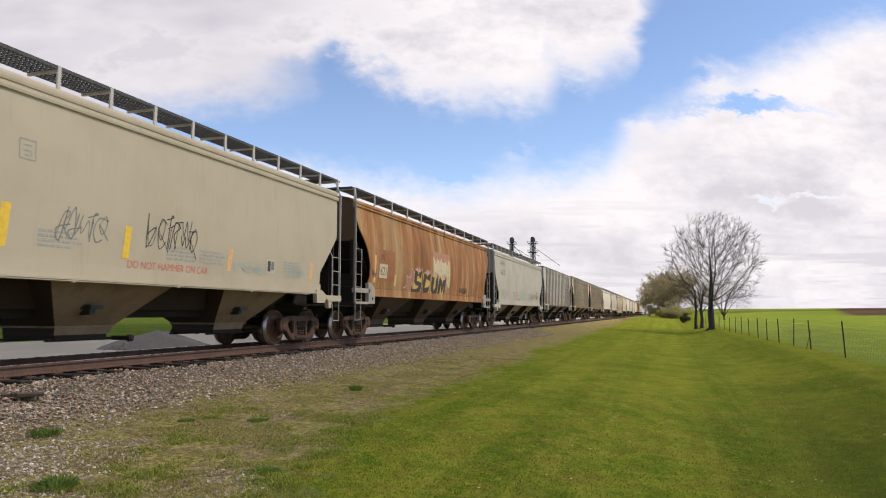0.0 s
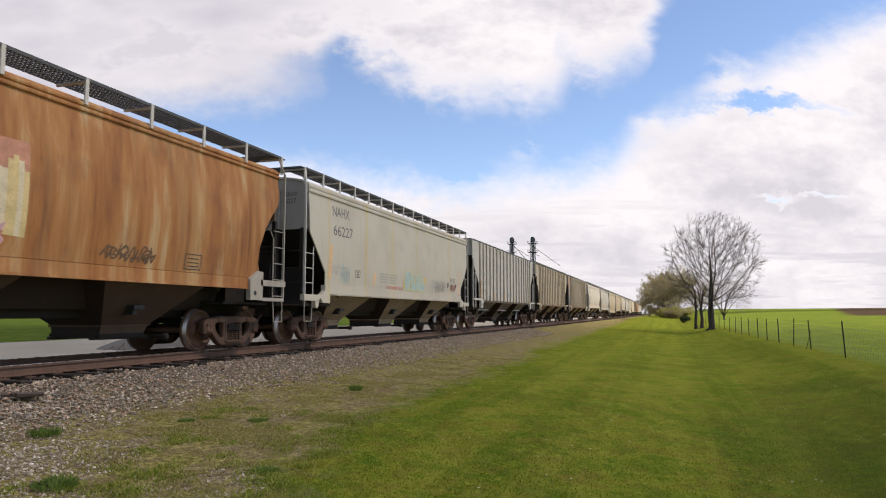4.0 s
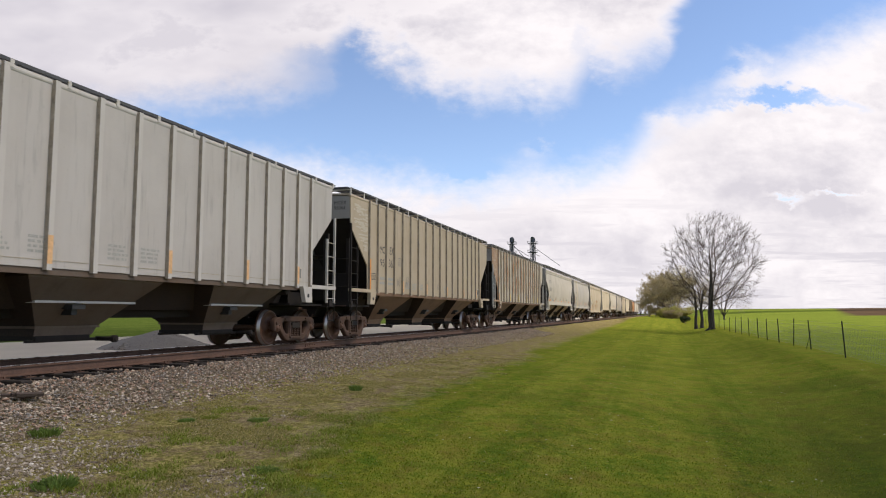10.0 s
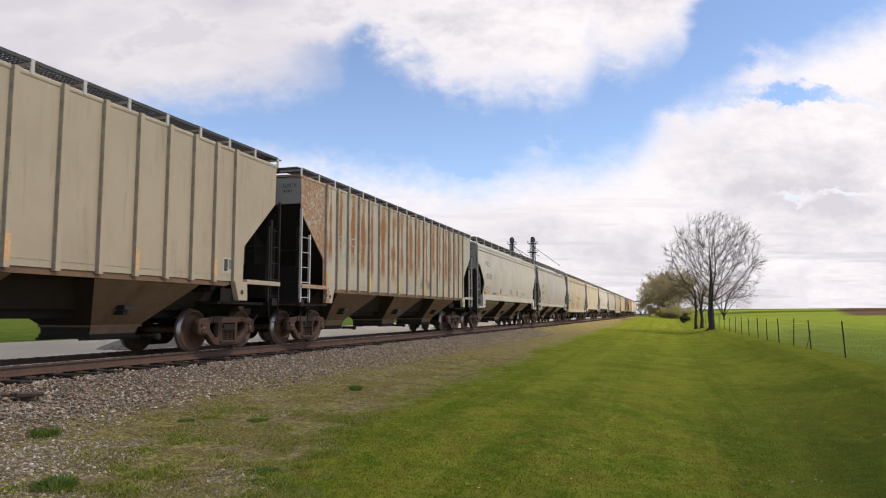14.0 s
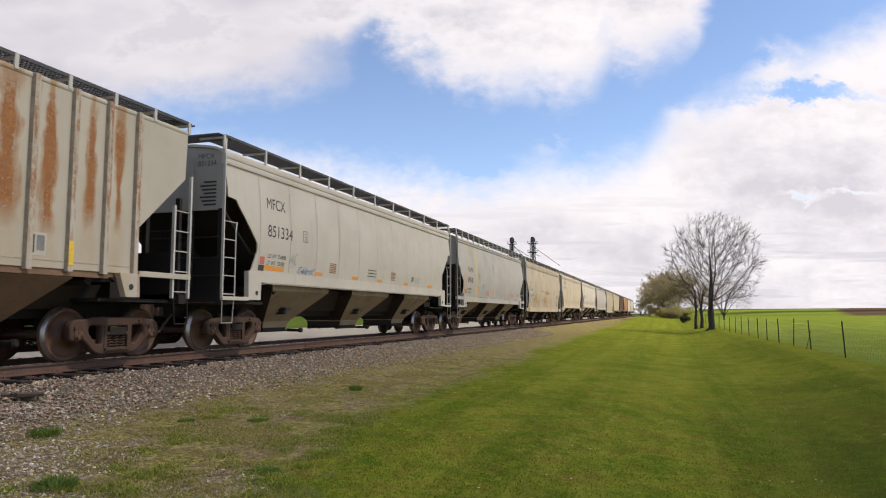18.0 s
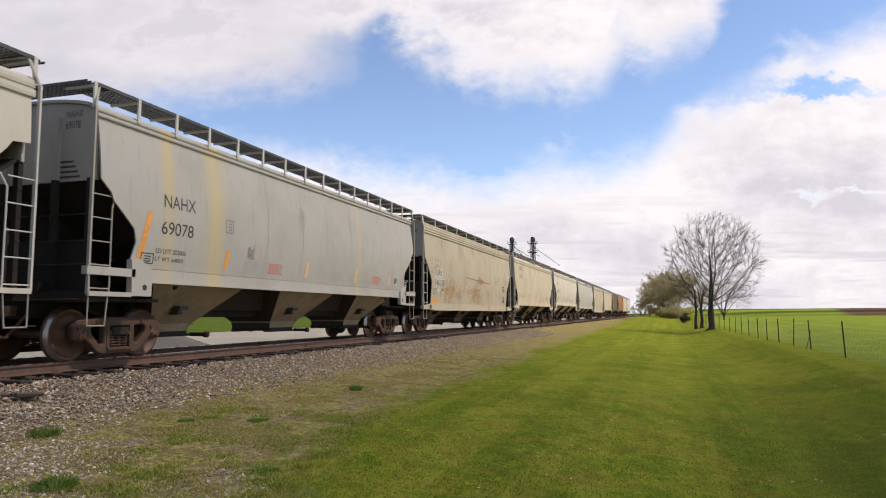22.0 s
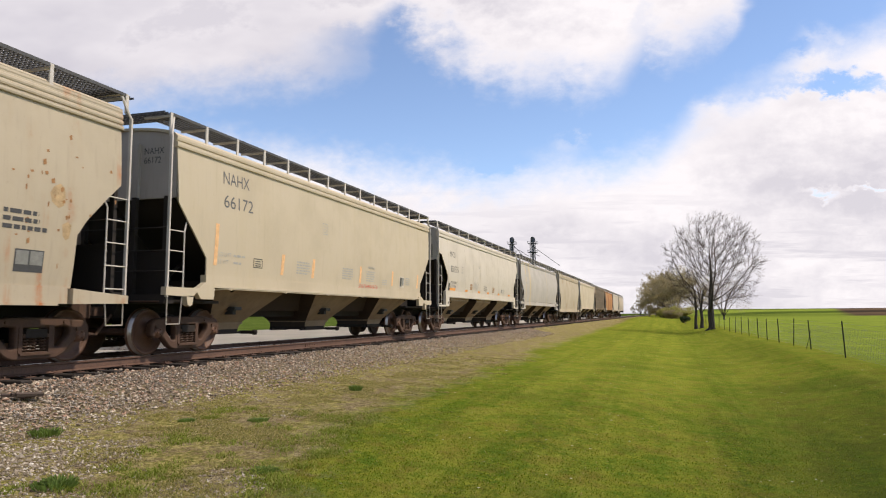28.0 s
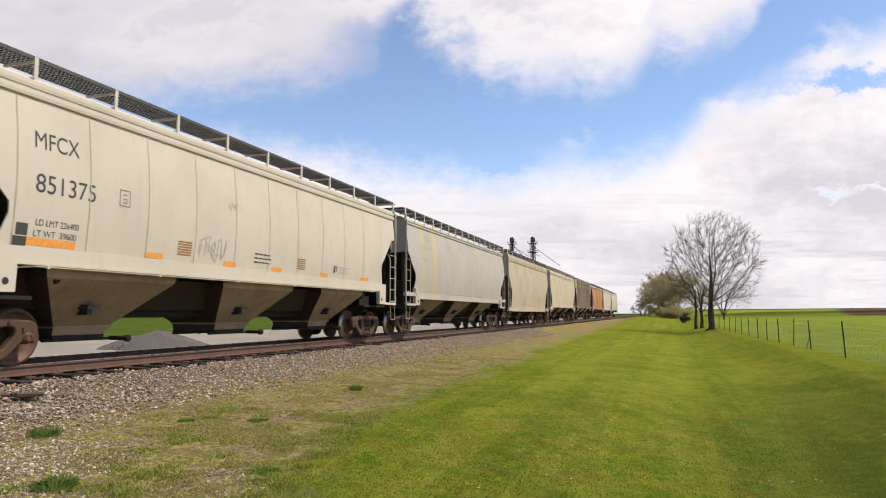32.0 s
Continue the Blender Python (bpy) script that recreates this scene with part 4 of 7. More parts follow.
def sprayed(pts, n=4):
    """A smooth line through the points."""
    q = [pts[0]] + list(pts) + [pts[-1]]
    out = []
    for a, b, c, d in zip(q, q[1:], q[2:], q[3:]):
        for i in range(n):
            t = i / n
            out.append(tuple(0.5 * (2 * b[k] + (c[k] - a[k]) * t + (2 * a[k] - 5 * b[k] + 4 * c[k] - d[k]) * t * t + (3 * b[k] - a[k] - 3 * c[k] + d[k]) * t ** 3) for k in (0, 1)))
    return out + [pts[-1]]


def scrawl(car, x, y0, y1, z0, z1, mat, seed, loops=6, w=0.025, name="graffiti", label="unreadable spray-painted scrawl"):
    """An unreadable sprayed tag inside a rectangle: crossing bent strokes that overlap."""
    rnd = random.Random(seed)
    bm = bmesh.new()
    step = (y1 - y0) / (loops + 0.5)
    for k in range(loops * 2):
        row = k % 2
        a = y0 + step * (k // 2) + rnd.uniform(-0.2, 0.3) * step
        h = (z1 - z0) * rnd.uniform(0.45, 0.85)
        b = lerp(z0, z1 - h, rnd.random() if row else rnd.random() ** 2)
        g = rnd.choice(GLYPHS)
        pts = [(a + (p + 0.25 * q) * step * rnd.uniform(0.9, 1.25) + rnd.uniform(-0.04, 0.04) * step, b + q * h + rnd.uniform(-0.06, 0.06) * h) for p, q in g]
        stroke(bm, sprayed(pts, 3), w * rnd.uniform(0.5, 0.85), x, 0.005 + 0.0002 * k)
    me = bpy.data.meshes.new(name)
    bm.to_mesh(me)
    bm.free()
    me.materials.append(mat)
    return part(name, me, None, car, label)


def film_shape(car, x, pts, mat, proud, name, label=""):
    """A painted patch of any outline, (y, z), laid on the curved side."""
    bm = bmesh.new()
    bm.faces.new([bm.verts.new((0, y, z)) for y, z in pts])
    lo, hi = min(p[1] for p in pts), max(p[1] for p in pts)
    n = max(1, int((hi - lo) / 0.12))
    for i in range(1, n):
        bmesh.ops.bisect_plane(bm, geom=bm.verts[:] + bm.edges[:] + bm.faces[:], plane_co=(0, 0, lerp(lo, hi, i / n)), plane_no=(0, 0, 1))
    bmesh.ops.triangulate(bm, faces=bm.faces[:])
    for v in bm.verts:
        v.co.x = x(v.co.z) + proud
    me = bpy.data.meshes.new(name)
    bm.to_mesh(me)
    bm.free()
    me.materials.append(mat)
    return part(name, me, None, car, label)


def bars(car, x, y0, y1, z0, z1, lines, mat, name="small_print", thin=1.0):
    """Small print too fine to read: lines of plain bars."""
    rnd = random.Random(int(y0 * 100 + z0 * 1000))
    bm = bmesh.new()
    h = thin * (z1 - z0) / (lines * 1.8)
    for i in range(lines):
        z = z1 - (i + 0.5) * (z1 - z0) / lines
        y, end = y0, y1 - rnd.uniform(0, 0.25) * (y1 - y0)
        while y < end:
            w = min(rnd.uniform(0.06, 0.2), end - y)
            bm.faces.new([bm.verts.new((x(zz) + 0.004, yy, zz)) for yy, zz in ((y, z - h / 2), (y + w, z - h / 2), (y + w, z + h / 2), (y, z + h / 2))])
            y += w + 0.03
    me = bpy.data.meshes.new(name)
    bm.to_mesh(me)
    bm.free()
    me.materials.append(mat)
    return part(name, me, None, car)


# ---- the hopper cars ----
# outline of a side's end: (distance from the car's end, height), from the eave down
KINDS = {
    "smooth": dict(edge=[(0.72, 4.35), (0.74, 4.11), (0.80, 3.02), (1.12, 2.66), (1.74, 1.99), (1.78, 1.51)], bottom=1.51, sill=(1.40, 1.61), eave=4.35, chord=4.11, lines=1, bracket=1.09, plate=(0.62, 1.95),
                   half=lambda z: 1.55 + 0.05 * math.sin(math.pi * max(0, min(1, (z - 1.3) / 3.1)))),
    "panel": dict(edge=[(0.62, 4.40), (0.64, 4.12), (0.68, 3.40), (0.98, 3.37), (1.10, 3.22), (1.85, 2.47), (1.86, 2.30), (1.68, 1.81)], bottom=1.81, sill=(1.59, 1.81), eave=4.40, chord=4.12, lines=1, bracket=1.62, plate=(1.62, 2.12),
                  half=lambda z: 1.47 + 0.15 * math.sin(math.pi * max(0, min(1, (z - 1.2) / 3.2)))),
    "round": dict(edge=[(0.70, 4.36), (0.72, 4.19), (0.74, 3.72), (0.86, 3.48), (1.15, 3.20), (1.45, 2.85), (1.66, 2.40), (1.68, 2.0), (1.50, 1.66)], bottom=1.63, sill=(1.42, 1.63), eave=4.36, chord=4.19, lines=1, bracket=1.55, plate=(1.60, 2.05),
                  half=lambda z: 1.44 + 0.18 * math.sin(math.pi * max(0, min(1, (z - 1.1) / 3.3)))),
    "bulged": dict(edge=[(0.70, 4.36), (0.72, 4.19), (0.72, 3.12), (0.95, 2.93), (1.02, 2.78), (1.55, 2.35), (1.62, 2.12), (1.50, 1.66)], bottom=1.63, sill=(1.42, 1.63), eave=4.36, chord=4.19, lines=1, bracket=1.08, plate=(1.60, 2.05),
                   half=lambda z: 1.44 + 0.18 * math.sin(math.pi * max(0, min(1, (z - 1.1) / 3.3)))),
    "deep": dict(edge=[(0.72, 4.45), (0.72, 3.95), (0.74, 3.08), (1.05, 2.79), (1.45, 2.38), (1.64, 2.10), (1.66, 1.23)], bottom=1.23, sill=(0.98, 1.23), eave=4.45, chord=4.07, lines=3, bracket=1.58, plate=None,
                 half=lambda z: 1.48 + 0.12 * math.sin(math.pi * max(0, min(1, (z - 0.9) / 3.6)))),
    "ribbed": dict(edge=[(0.62, 4.52), (0.66, 3.53), (1.95, 2.37), (1.98, 1.54)], bottom=1.54, sill=(1.46, 1.54), eave=4.52, chord=4.44, lines=0, bracket=1.03, plate=(1.98, 2.42),
                   half=lambda z: 1.50),
}
LADDER_Y = 0.55
BOARD = (4.78, 4.72)     # usual height of the running boards, on ribbed cars lower


def mirror_y(bm, length):
    for v in bm.verts:
        v.co.y = length - v.co.y


def side_sheet(kind, length, s):
    """A side sheet with shaped ends, curved across, 3 cm thick."""
    k = KINDS[kind]
    half = k["half"]
    rows = []
    for (ya, za), (yb, zb) in zip(k["edge"], k["edge"][1:]):
        n = max(1, round((za - zb) / 0.16))
        rows += [(lerp(ya, yb, i / n), lerp(za, zb, i / n)) for i in range(n)]
    rows.append(k["edge"][-1])
    bm = bmesh.new()
    layers = []
    for depth in (0.0, 0.03):
        grid = []
        for y, z in rows:
            grid.append([bm.verts.new((s * (half(z) - depth), lerp(y, length - y, c / 8), z)) for c in range(9)])
        for p, q in zip(grid, grid[1:]):
            for i in range(8):
                bm.faces.new((p[i], p[i + 1], q[i + 1], q[i])).smooth = True
        layers.append(grid)
    a, b = [[[bm.verts.new(v.co) for v in r] for r in g] for g in layers]      # own corners, so that the rim stays sharp
    rim = lambda g: g[0] + [r[-1] for r in g[1:-1]] + g[-1][::-1] + [r[0] for r in g[1:-1]][::-1]
    ra, rb = rim(a), rim(b)
    for i in range(len(ra)):
        j = (i + 1) % len(ra)
        bm.faces.new((ra[i], ra[j], rb[j], rb[i]))
    return bm


def chord(kind, length, s):
    """The rolled top edge over a side: a fascia with one or more grooves."""
    k = KINDS[kind]
    x, y = k["half"](k["chord"]), k["edge"][0][0] - 0.02
    bm = bmesh.new()
    z0, z1, n = k["chord"], k["eave"] + 0.02, k["lines"] + 1
    h = (z1 - z0) / n
    out = [(s * (x - 0.06), z0 + 0.01)]
    for i in range(n):
        a, xx = z0 + i * h, x + (0.035 if kind != "ribbed" else 0.010) - 0.012 * i
        out += [(s * (x + 0.002), a + 0.012), (s * xx, a + 0.024), (s * (xx + 0.006), a + h * 0.5), (s * xx, a + h - 0.014), (s * (x + 0.002), a + h)]
    out += [(s * (x - 0.06), z1)]
    prism(bm, out, "y", y, length - y)
    return bm


def ladder(kind, length, s, far):
    k = KINDS[kind]
    x = s * (1.58 if kind != "ribbed" else 1.56)
    top = 4.76
    bm = bmesh.new()
    r = 0.015
    z_in = {"smooth": 2.66, "panel": 2.88, "round": 2.86, "bulged": 2.86, "deep": 2.86, "ribbed": 2.95}[kind]
    y_in = LADDER_Y + 0.47
    if kind == "ribbed":
        box(bm, x - 0.03, x + 0.03, LADDER_Y - 0.02, LADDER_Y + 0.03, 1.12, 3.6)
        box(bm, x - 0.03, x + 0.03, y_in - 0.02, y_in + 0.03, 1.12, z_in)
    else:
        box(bm, x - 0.028, x + 0.028, LADDER_Y - 0.018, LADDER_Y + 0.018, 1.15, 4.34)
        rod(bm, (x, LADDER_Y, 4.32), (x - s * 0.10, LADDER_Y + 0.16, top), 0.026)
        rod(bm, (x - s * 0.10, LADDER_Y + 0.16, top), (x - s * 0.62, LADDER_Y + 0.20, top), 0.024)
        rod(bm, (x, y_in, 1.15), (x, y_in, z_in - 0.2), r)
        rod(bm, (x, y_in, z_in - 0.2), (x - s * 0.04, y_in + 0.1, z_in), r)
    z = 1.25
    while z < z_in + 0.05:
        rod(bm, (x, LADDER_Y, z), (x, y_in, z), 0.0115)
        z += 0.40
    if far:
        mirror_y(bm, length)
    return bm


def stirrup(length, s, far):
    bm = bmesh.new()
    x = s * 1.58
    a, b = LADDER_Y + 0.02, LADDER_Y + 0.40
    for p, q in (((x, a, 1.15), (x, a, 0.62)), ((x, a, 0.62), (x, b, 0.62)), ((x, b, 0.62), (x, b + 0.05, 1.15))):
        rod(bm, p, q, 0.0125)
    if far:
        mirror_y(bm, length)
    return bm


def corner_plate(kind, length, s, far):
    """The cast corner under the side sheet, with its jacking eye."""
    k = KINDS[kind]
    bm = bmesh.new()
    x0, x1 = sorted((s * 1.50, s * 1.62))
    z = k["sill"][0]
    if kind == "smooth":
        prism(bm, [(LADDER_Y - 0.06, 1.34), (LADDER_Y - 0.06, 1.18), (1.30, 1.16), (1.42, 1.26), (1.55, 1.12), (1.98, 1.12), (2.02, 1.47), (1.70, 1.47), (1.45, 1.34)], "x", x0, x1)
        prism(bm, [(1.10, 1.18), (1.14, 1.00), (1.21, 0.97), (1.28, 1.00), (1.32, 1.18)], "x", x0, x1)
    elif kind == "ribbed":
        prism(bm, [(1.98, 1.54), (1.96, 1.12), (2.30, 1.12), (2.46, 1.54)], "x", x0, x1)
        box(bm, x0, x1, LADDER_Y, 1.98, 1.50, 1.60)
    elif kind == "deep":
        prism(bm, [(LADDER_Y - 0.06, 1.14), (LADDER_Y - 0.06, 1.00), (1.70, 0.98), (1.70, 1.23), (1.35, 1.20)], "x", x0, x1)
    else:
        prism(bm, [(1.50, 1.80), (1.52, 1.14), (2.02, 1.14), (2.04, 1.62), (1.70, 1.82)], "x", x0, x1)
        box(bm, x0, x1, LADDER_Y, 1.52, 1.12, 1.20)
        if kind in ("round", "bulged"):
            box(bm, x0, x1, LADDER_Y - 0.06, 1.6, 1.48, 1.62)
    if kind in ("panel", "round", "bulged", "ribbed"):
        c = {"panel": 1.85, "round": 1.84, "bulged": 1.84, "ribbed": 2.18}[kind]
        rod(bm, (s * 1.618, c, 1.30), (s * 1.626, c, 1.30), 0.055, 12)
        for f in bm.faces:
            if abs(f.calc_center_median().x) > 1.6205:
                f.material_index = 1
    if far:
        mirror_y(bm, length)
    return bm


def end_sheet(kind, length, far):
    """The upright upper end of the bin, arched under the roof, with a stiffener."""
    k = KINDS[kind]
    y = k["edge"][0][0] + 0.06
    w = k["half"](4.1) - 0.03
    e = k["eave"] - 0.06
    zb = 3.12 if kind != "ribbed" else 3.78
    rise = 0.26 if kind != "ribbed" else 0.06
    arch = [(w * math.cos(a), e + rise * math.sin(a)) for a in np.linspace(0, math.pi, 9)]
    bm = bmesh.new()
    prism(bm, [(-w, zb)] + [(w, zb)] + arch, "y", y, y + 0.05)
    for xx in (-0.62, 0.62):
        box(bm, xx - 0.04, xx + 0.04, y - 0.07, y, zb, e - 0.05)
    if far:
        mirror_y(bm, length)
    return bm


def slope_sheet(kind, length, far):
    k = KINDS[kind]
    y = k["edge"][0][0] + 0.07
    w = 1.42
    bm = bmesh.new()
    top = 3.16 if kind != "ribbed" else 3.82
    prism(bm, [(y, top), (y + 0.08, top), (3.05, 1.38), (2.95, 1.30)], "x", -w, w)
    if far:
        mirror_y(bm, length)
    return bm


def end_frame(length, far):
    """Posts, grab bars, floor and added blanking plates of the open end under the slope sheet."""
    bm = bmesh.new()
    for s in (-1, 1):
        box(bm, s * 0.62 - 0.05, s * 0.62 + 0.05, 0.66, 0.76, 1.10, 3.14)
        box(bm, s * 1.40 - 0.05, s * 1.40 + 0.05, 0.66, 0.74, 1.10, 3.14)
        rod(bm, (s * 0.62, 1.1, 1.15), (s * 0.62, 2.3, 2.0), 0.05)
    box(bm, -1.55, 1.55, 0.52, 0.80, 1.02, 1.20)
    box(bm, -1.30, 1.30, 0.80, 2.6, 1.04, 1.10)
    # added centre plate: blocks the bright view through the open end
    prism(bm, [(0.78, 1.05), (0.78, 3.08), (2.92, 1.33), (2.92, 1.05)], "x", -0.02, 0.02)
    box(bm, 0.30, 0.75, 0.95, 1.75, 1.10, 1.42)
    # added cross plate, likewise only there to keep the end dark
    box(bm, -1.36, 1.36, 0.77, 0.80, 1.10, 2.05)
    rod(bm, (-0.9, 0.9, 1.28), (-0.9, 2.1, 1.28), 0.16, 10)
    for z in (1.65, 2.05, 2.50):
        rod(bm, (-1.50, 0.60, z), (1.50, 0.60, z), 0.014)
    if far:
        mirror_y(bm, length)
    return bm


def roof_mesh(kind, length):
    k = KINDS[kind]
    y = k["edge"][0][0]
    w, e = k["half"](4.2), k["eave"] + 0.01
    rise = 0.24 if kind != "ribbed" else 0.05
    bm = bmesh.new()
    arch = [(w * math.cos(a), e + rise * math.sin(a)) for a in np.linspace(0, math.pi, 13)]
    under = [(a * 0.97, z - 0.05) for a, z in arch[::-1]]
    prism(bm, arch + under, "y", y, length - y)
    return bm


def hatches(kind, length):
    bm = bmesh.new()
    e = KINDS[kind]["eave"] + (0.24 if kind != "ribbed" else 0.06)
    n = 10
    for i in range(n):
        a = lerp(1.6, length - 1.6, i / n)
        prism(bm, [(-0.32, e), (-0.30, e + 0.09), (0, e + 0.14), (0.30, e + 0.09), (0.32, e)], "y", a + 0.05, lerp(1.6, length - 1.6, (i + 1) / n) - 0.05)
    return bm


def running_board(kind, length, s, z):
    """Open grating walkway along one edge of the roof: long bars and many cross bars."""
    bm = bmesh.new()
    y0, y1 = (0.62, length - 0.62)
    xo, xi = (1.50, 0.86)
    for x in np.linspace(xi, xo, 7):
        box(bm, s * x - 0.006, s * x + 0.006, y0, y1, z - 0.035, z)
    for i in range(int((y1 - y0) / 0.075)):
        y = y0 + 0.075 * i
        a, b = sorted((s * xi, s * xo))
        box(bm, a, b, y, y + 0.014, z - 0.022, z - 0.004)
    box(bm, min(s * xo, s * (xo + 0.02)), max(s * xo, s * (xo + 0.02)), y0, y1, z - 0.045, z + 0.012)
    return bm


def end_walk(kind, length, far, z):
    """Crossover grating at the roof's end."""
    bm = bmesh.new()
    for y in np.linspace(0.42, 0.95, 7):
        box(bm, -1.5, 1.5, y, y + 0.012, z - 0.035, z)
    for x in np.arange(-1.48, 1.49, 0.1):
        box(bm, x, x + 0.014, 0.42, 0.96, z - 0.025, z - 0.004)
    if far:
        mirror_y(bm, length)
    return bm


def bracket(kind, s, z):
    bm = bmesh.new()
    e = KINDS[kind]["eave"]
    a, b = sorted((s * 1.495, s * 1.525))
    box(bm, a, b, -0.035, 0.035, e - 0.03, z + 0.005)
    a, b = sorted((s * 0.86, s * 1.50))
    box(bm, a, b, -0.02, 0.02, z - 0.08, z - 0.036)
    return bm


def hopper(y0, y1, a, b):
    """One discharge bay: sheets from y0..y1 at the sill down to the outlet frame at a..b."""
    bm = bmesh.new()
    levels = [(1.54, y0, y1, 1.46), (1.40, y0 + 0.02, y1 - 0.10, 1.45), (0.60, a, b, 0.60), (0.44, a, b - 0.10, 0.58)]
    rings = [[bm.verts.new(p) for p in ((w, p0, z), (w, p1, z), (-w, p1, z), (-w, p0, z))] for z, p0, p1, w in levels]
    for p, q in zip(rings, rings[1:]):
        for i in range(4):
            j = (i + 1) % 4
            bm.faces.new((p[i], p[j], q[j], q[i]))
    bm.faces.new(rings[0]), bm.faces.new(rings[-1][::-1])
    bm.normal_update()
    # slopes facing along the track get their shade as a darker colour
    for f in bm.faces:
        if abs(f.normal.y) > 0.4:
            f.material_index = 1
    return bm


def ridge_box(length):
    """Dark block added between the bays, over the centre sill; stands for the shade there."""
    bm = bmesh.new()
    prism(bm, [(-0.55, 0.90), (-1.05, 1.50), (1.05, 1.50), (0.55, 0.90)], "y", 2.5, length - 2.5)
    return bm


def outlet(c):
    """Gate frame with its lugs, capstans and drip lip."""
    bm = bmesh.new()
    box(bm, -0.60, 0.60, c - 0.60, c + 0.56, 0.36, 0.445)
    for s in (-1, 1):
        box(bm, s * 0.50 - 0.05, s * 0.50 + 0.05, c - 0.70, c + 0.85, 0.33, 0.38)
        rod(bm, (s * 0.50, c + 0.82, 0.36), (s * 0.98, c + 0.82, 0.36), 0.045, 8)
        rod(bm, (s * 0.88, c + 0.82, 0.36), (s * 0.96, c + 0.82, 0.36), 0.07, 8)
    return bm


def hopper_lug(c, s):
    """Vibrator bracket on the face of a bay."""
    bm = bmesh.new()
    a, b = sorted((s * 0.92, s * 1.16))
    box(bm, a, b, c - 0.14, c + 0.14, 0.90, 0.98)
    a, b = sorted((s * 0.84, s * 1.06))
    box(bm, a, b, c - 0.06, c + 0.06, 0.80, 0.92)
    return bm


def centre_sill(length):
    bm = bmesh.new()
    prism(bm, [(-0.34, 0.74), (-0.55, 1.36), (0.55, 1.36), (0.34, 0.74)], "y", 0.55, length - 0.55)
    return bm


def coupler(length, far):
    bm = bmesh.new()
    box(bm, -0.09, 0.09, 0.10, 0.60, 0.78, 0.96)
    prism(bm, [(-0.16, 0.16), (-0.17, -0.02), (-0.05, -0.06), (0.02, 0.02), (0.14, -0.02), (0.17, 0.12), (0.10, 0.22)], "z", 0.74, 1.02)
    rod(bm, (0.30, 0.55, 0.80), (0.22, 0.25, 0.42), 0.03)
    rod(bm, (0.22, 0.25, 0.42), (0.12, 0.0, 0.45), 0.03)
    rod(bm, (-1.45, 0.50, 1.06), (1.45, 0.50, 1.06), 0.016)
    if far:
        mirror_y(bm, length)
    return bm


def reservoir(length):
    bm = bmesh.new()
    rod(bm, (-0.55, 1.50, 1.55), (0.35, 1.50, 1.55), 0.20, 14)
    rod(bm, (-0.63, 1.50, 1.55), (-0.55, 1.50, 1.55), 0.12, 14, 0.20)
    box(bm, 0.55, 0.85, 1.20, 1.50, 1.12, 1.55)
    rod(bm, (0.85, 1.3, 1.3), (1.35, 1.2, 1.2), 0.025)
    rod(bm, (0.30, 0.95, 1.12), (0.62, 2.0, 0.75), 0.03)
    return bm


def brake_wheel(length):
    bm = bmesh.new()
    n = 16
    for i in range(n):
        a, b = 2 * math.pi * i / n, 2 * math.pi * (i + 1) / n
        rod(bm, (-1.0 + 0.26 * math.cos(a), 0.52, 2.6 + 0.26 * math.sin(a)), (-1.0 + 0.26 * math.cos(b), 0.52, 2.6 + 0.26 * math.sin(b)), 0.014, 5)
    for a in (0.3, 2.4, 4.5):
        rod(bm, (-1.0, 0.52, 2.6), (-1.0 + 0.26 * math.cos(a), 0.52, 2.6 + 0.26 * math.sin(a)), 0.012, 5)
    box(bm, -1.1, -0.9, 0.54, 0.66, 2.35, 2.85)
    return bm


def rib(kind, s):
    bm = bmesh.new()
    x0, x1 = 1.50, 1.57
    prism(bm, [(s * x0, -0.062), (s * x1, -0.05), (s * x1, 0.05), (s * x0, 0.062)], "z", 1.50, 4.53)
    # flanks get a darker colour: grime plus the shade on the rib's sides
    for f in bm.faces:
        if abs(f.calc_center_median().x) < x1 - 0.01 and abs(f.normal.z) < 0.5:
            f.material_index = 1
    return bm


def seam(kind, s, z0, z1, bow=0.0):
    """A welded panel joint, just proud of the side."""
    half = KINDS[kind]["half"]
    bm = bmesh.new()
    n = 12
    for i in range(n):
        a, b = lerp(z0, z1, i / n), lerp(z0, z1, (i + 1) / n)
        ya, yb = bow * math.sin(math.pi * i / n), bow * math.sin(math.pi * (i + 1) / n)
        q = [(s * (half(a) + 0.005), ya - 0.011, a), (s * (half(a) + 0.005), ya + 0.011, a), (s * (half(b) + 0.005), yb + 0.011, b), (s * (half(b) + 0.005), yb - 0.011, b)]
        bm.faces.new([bm.verts.new(p) for p in q])
    return bm


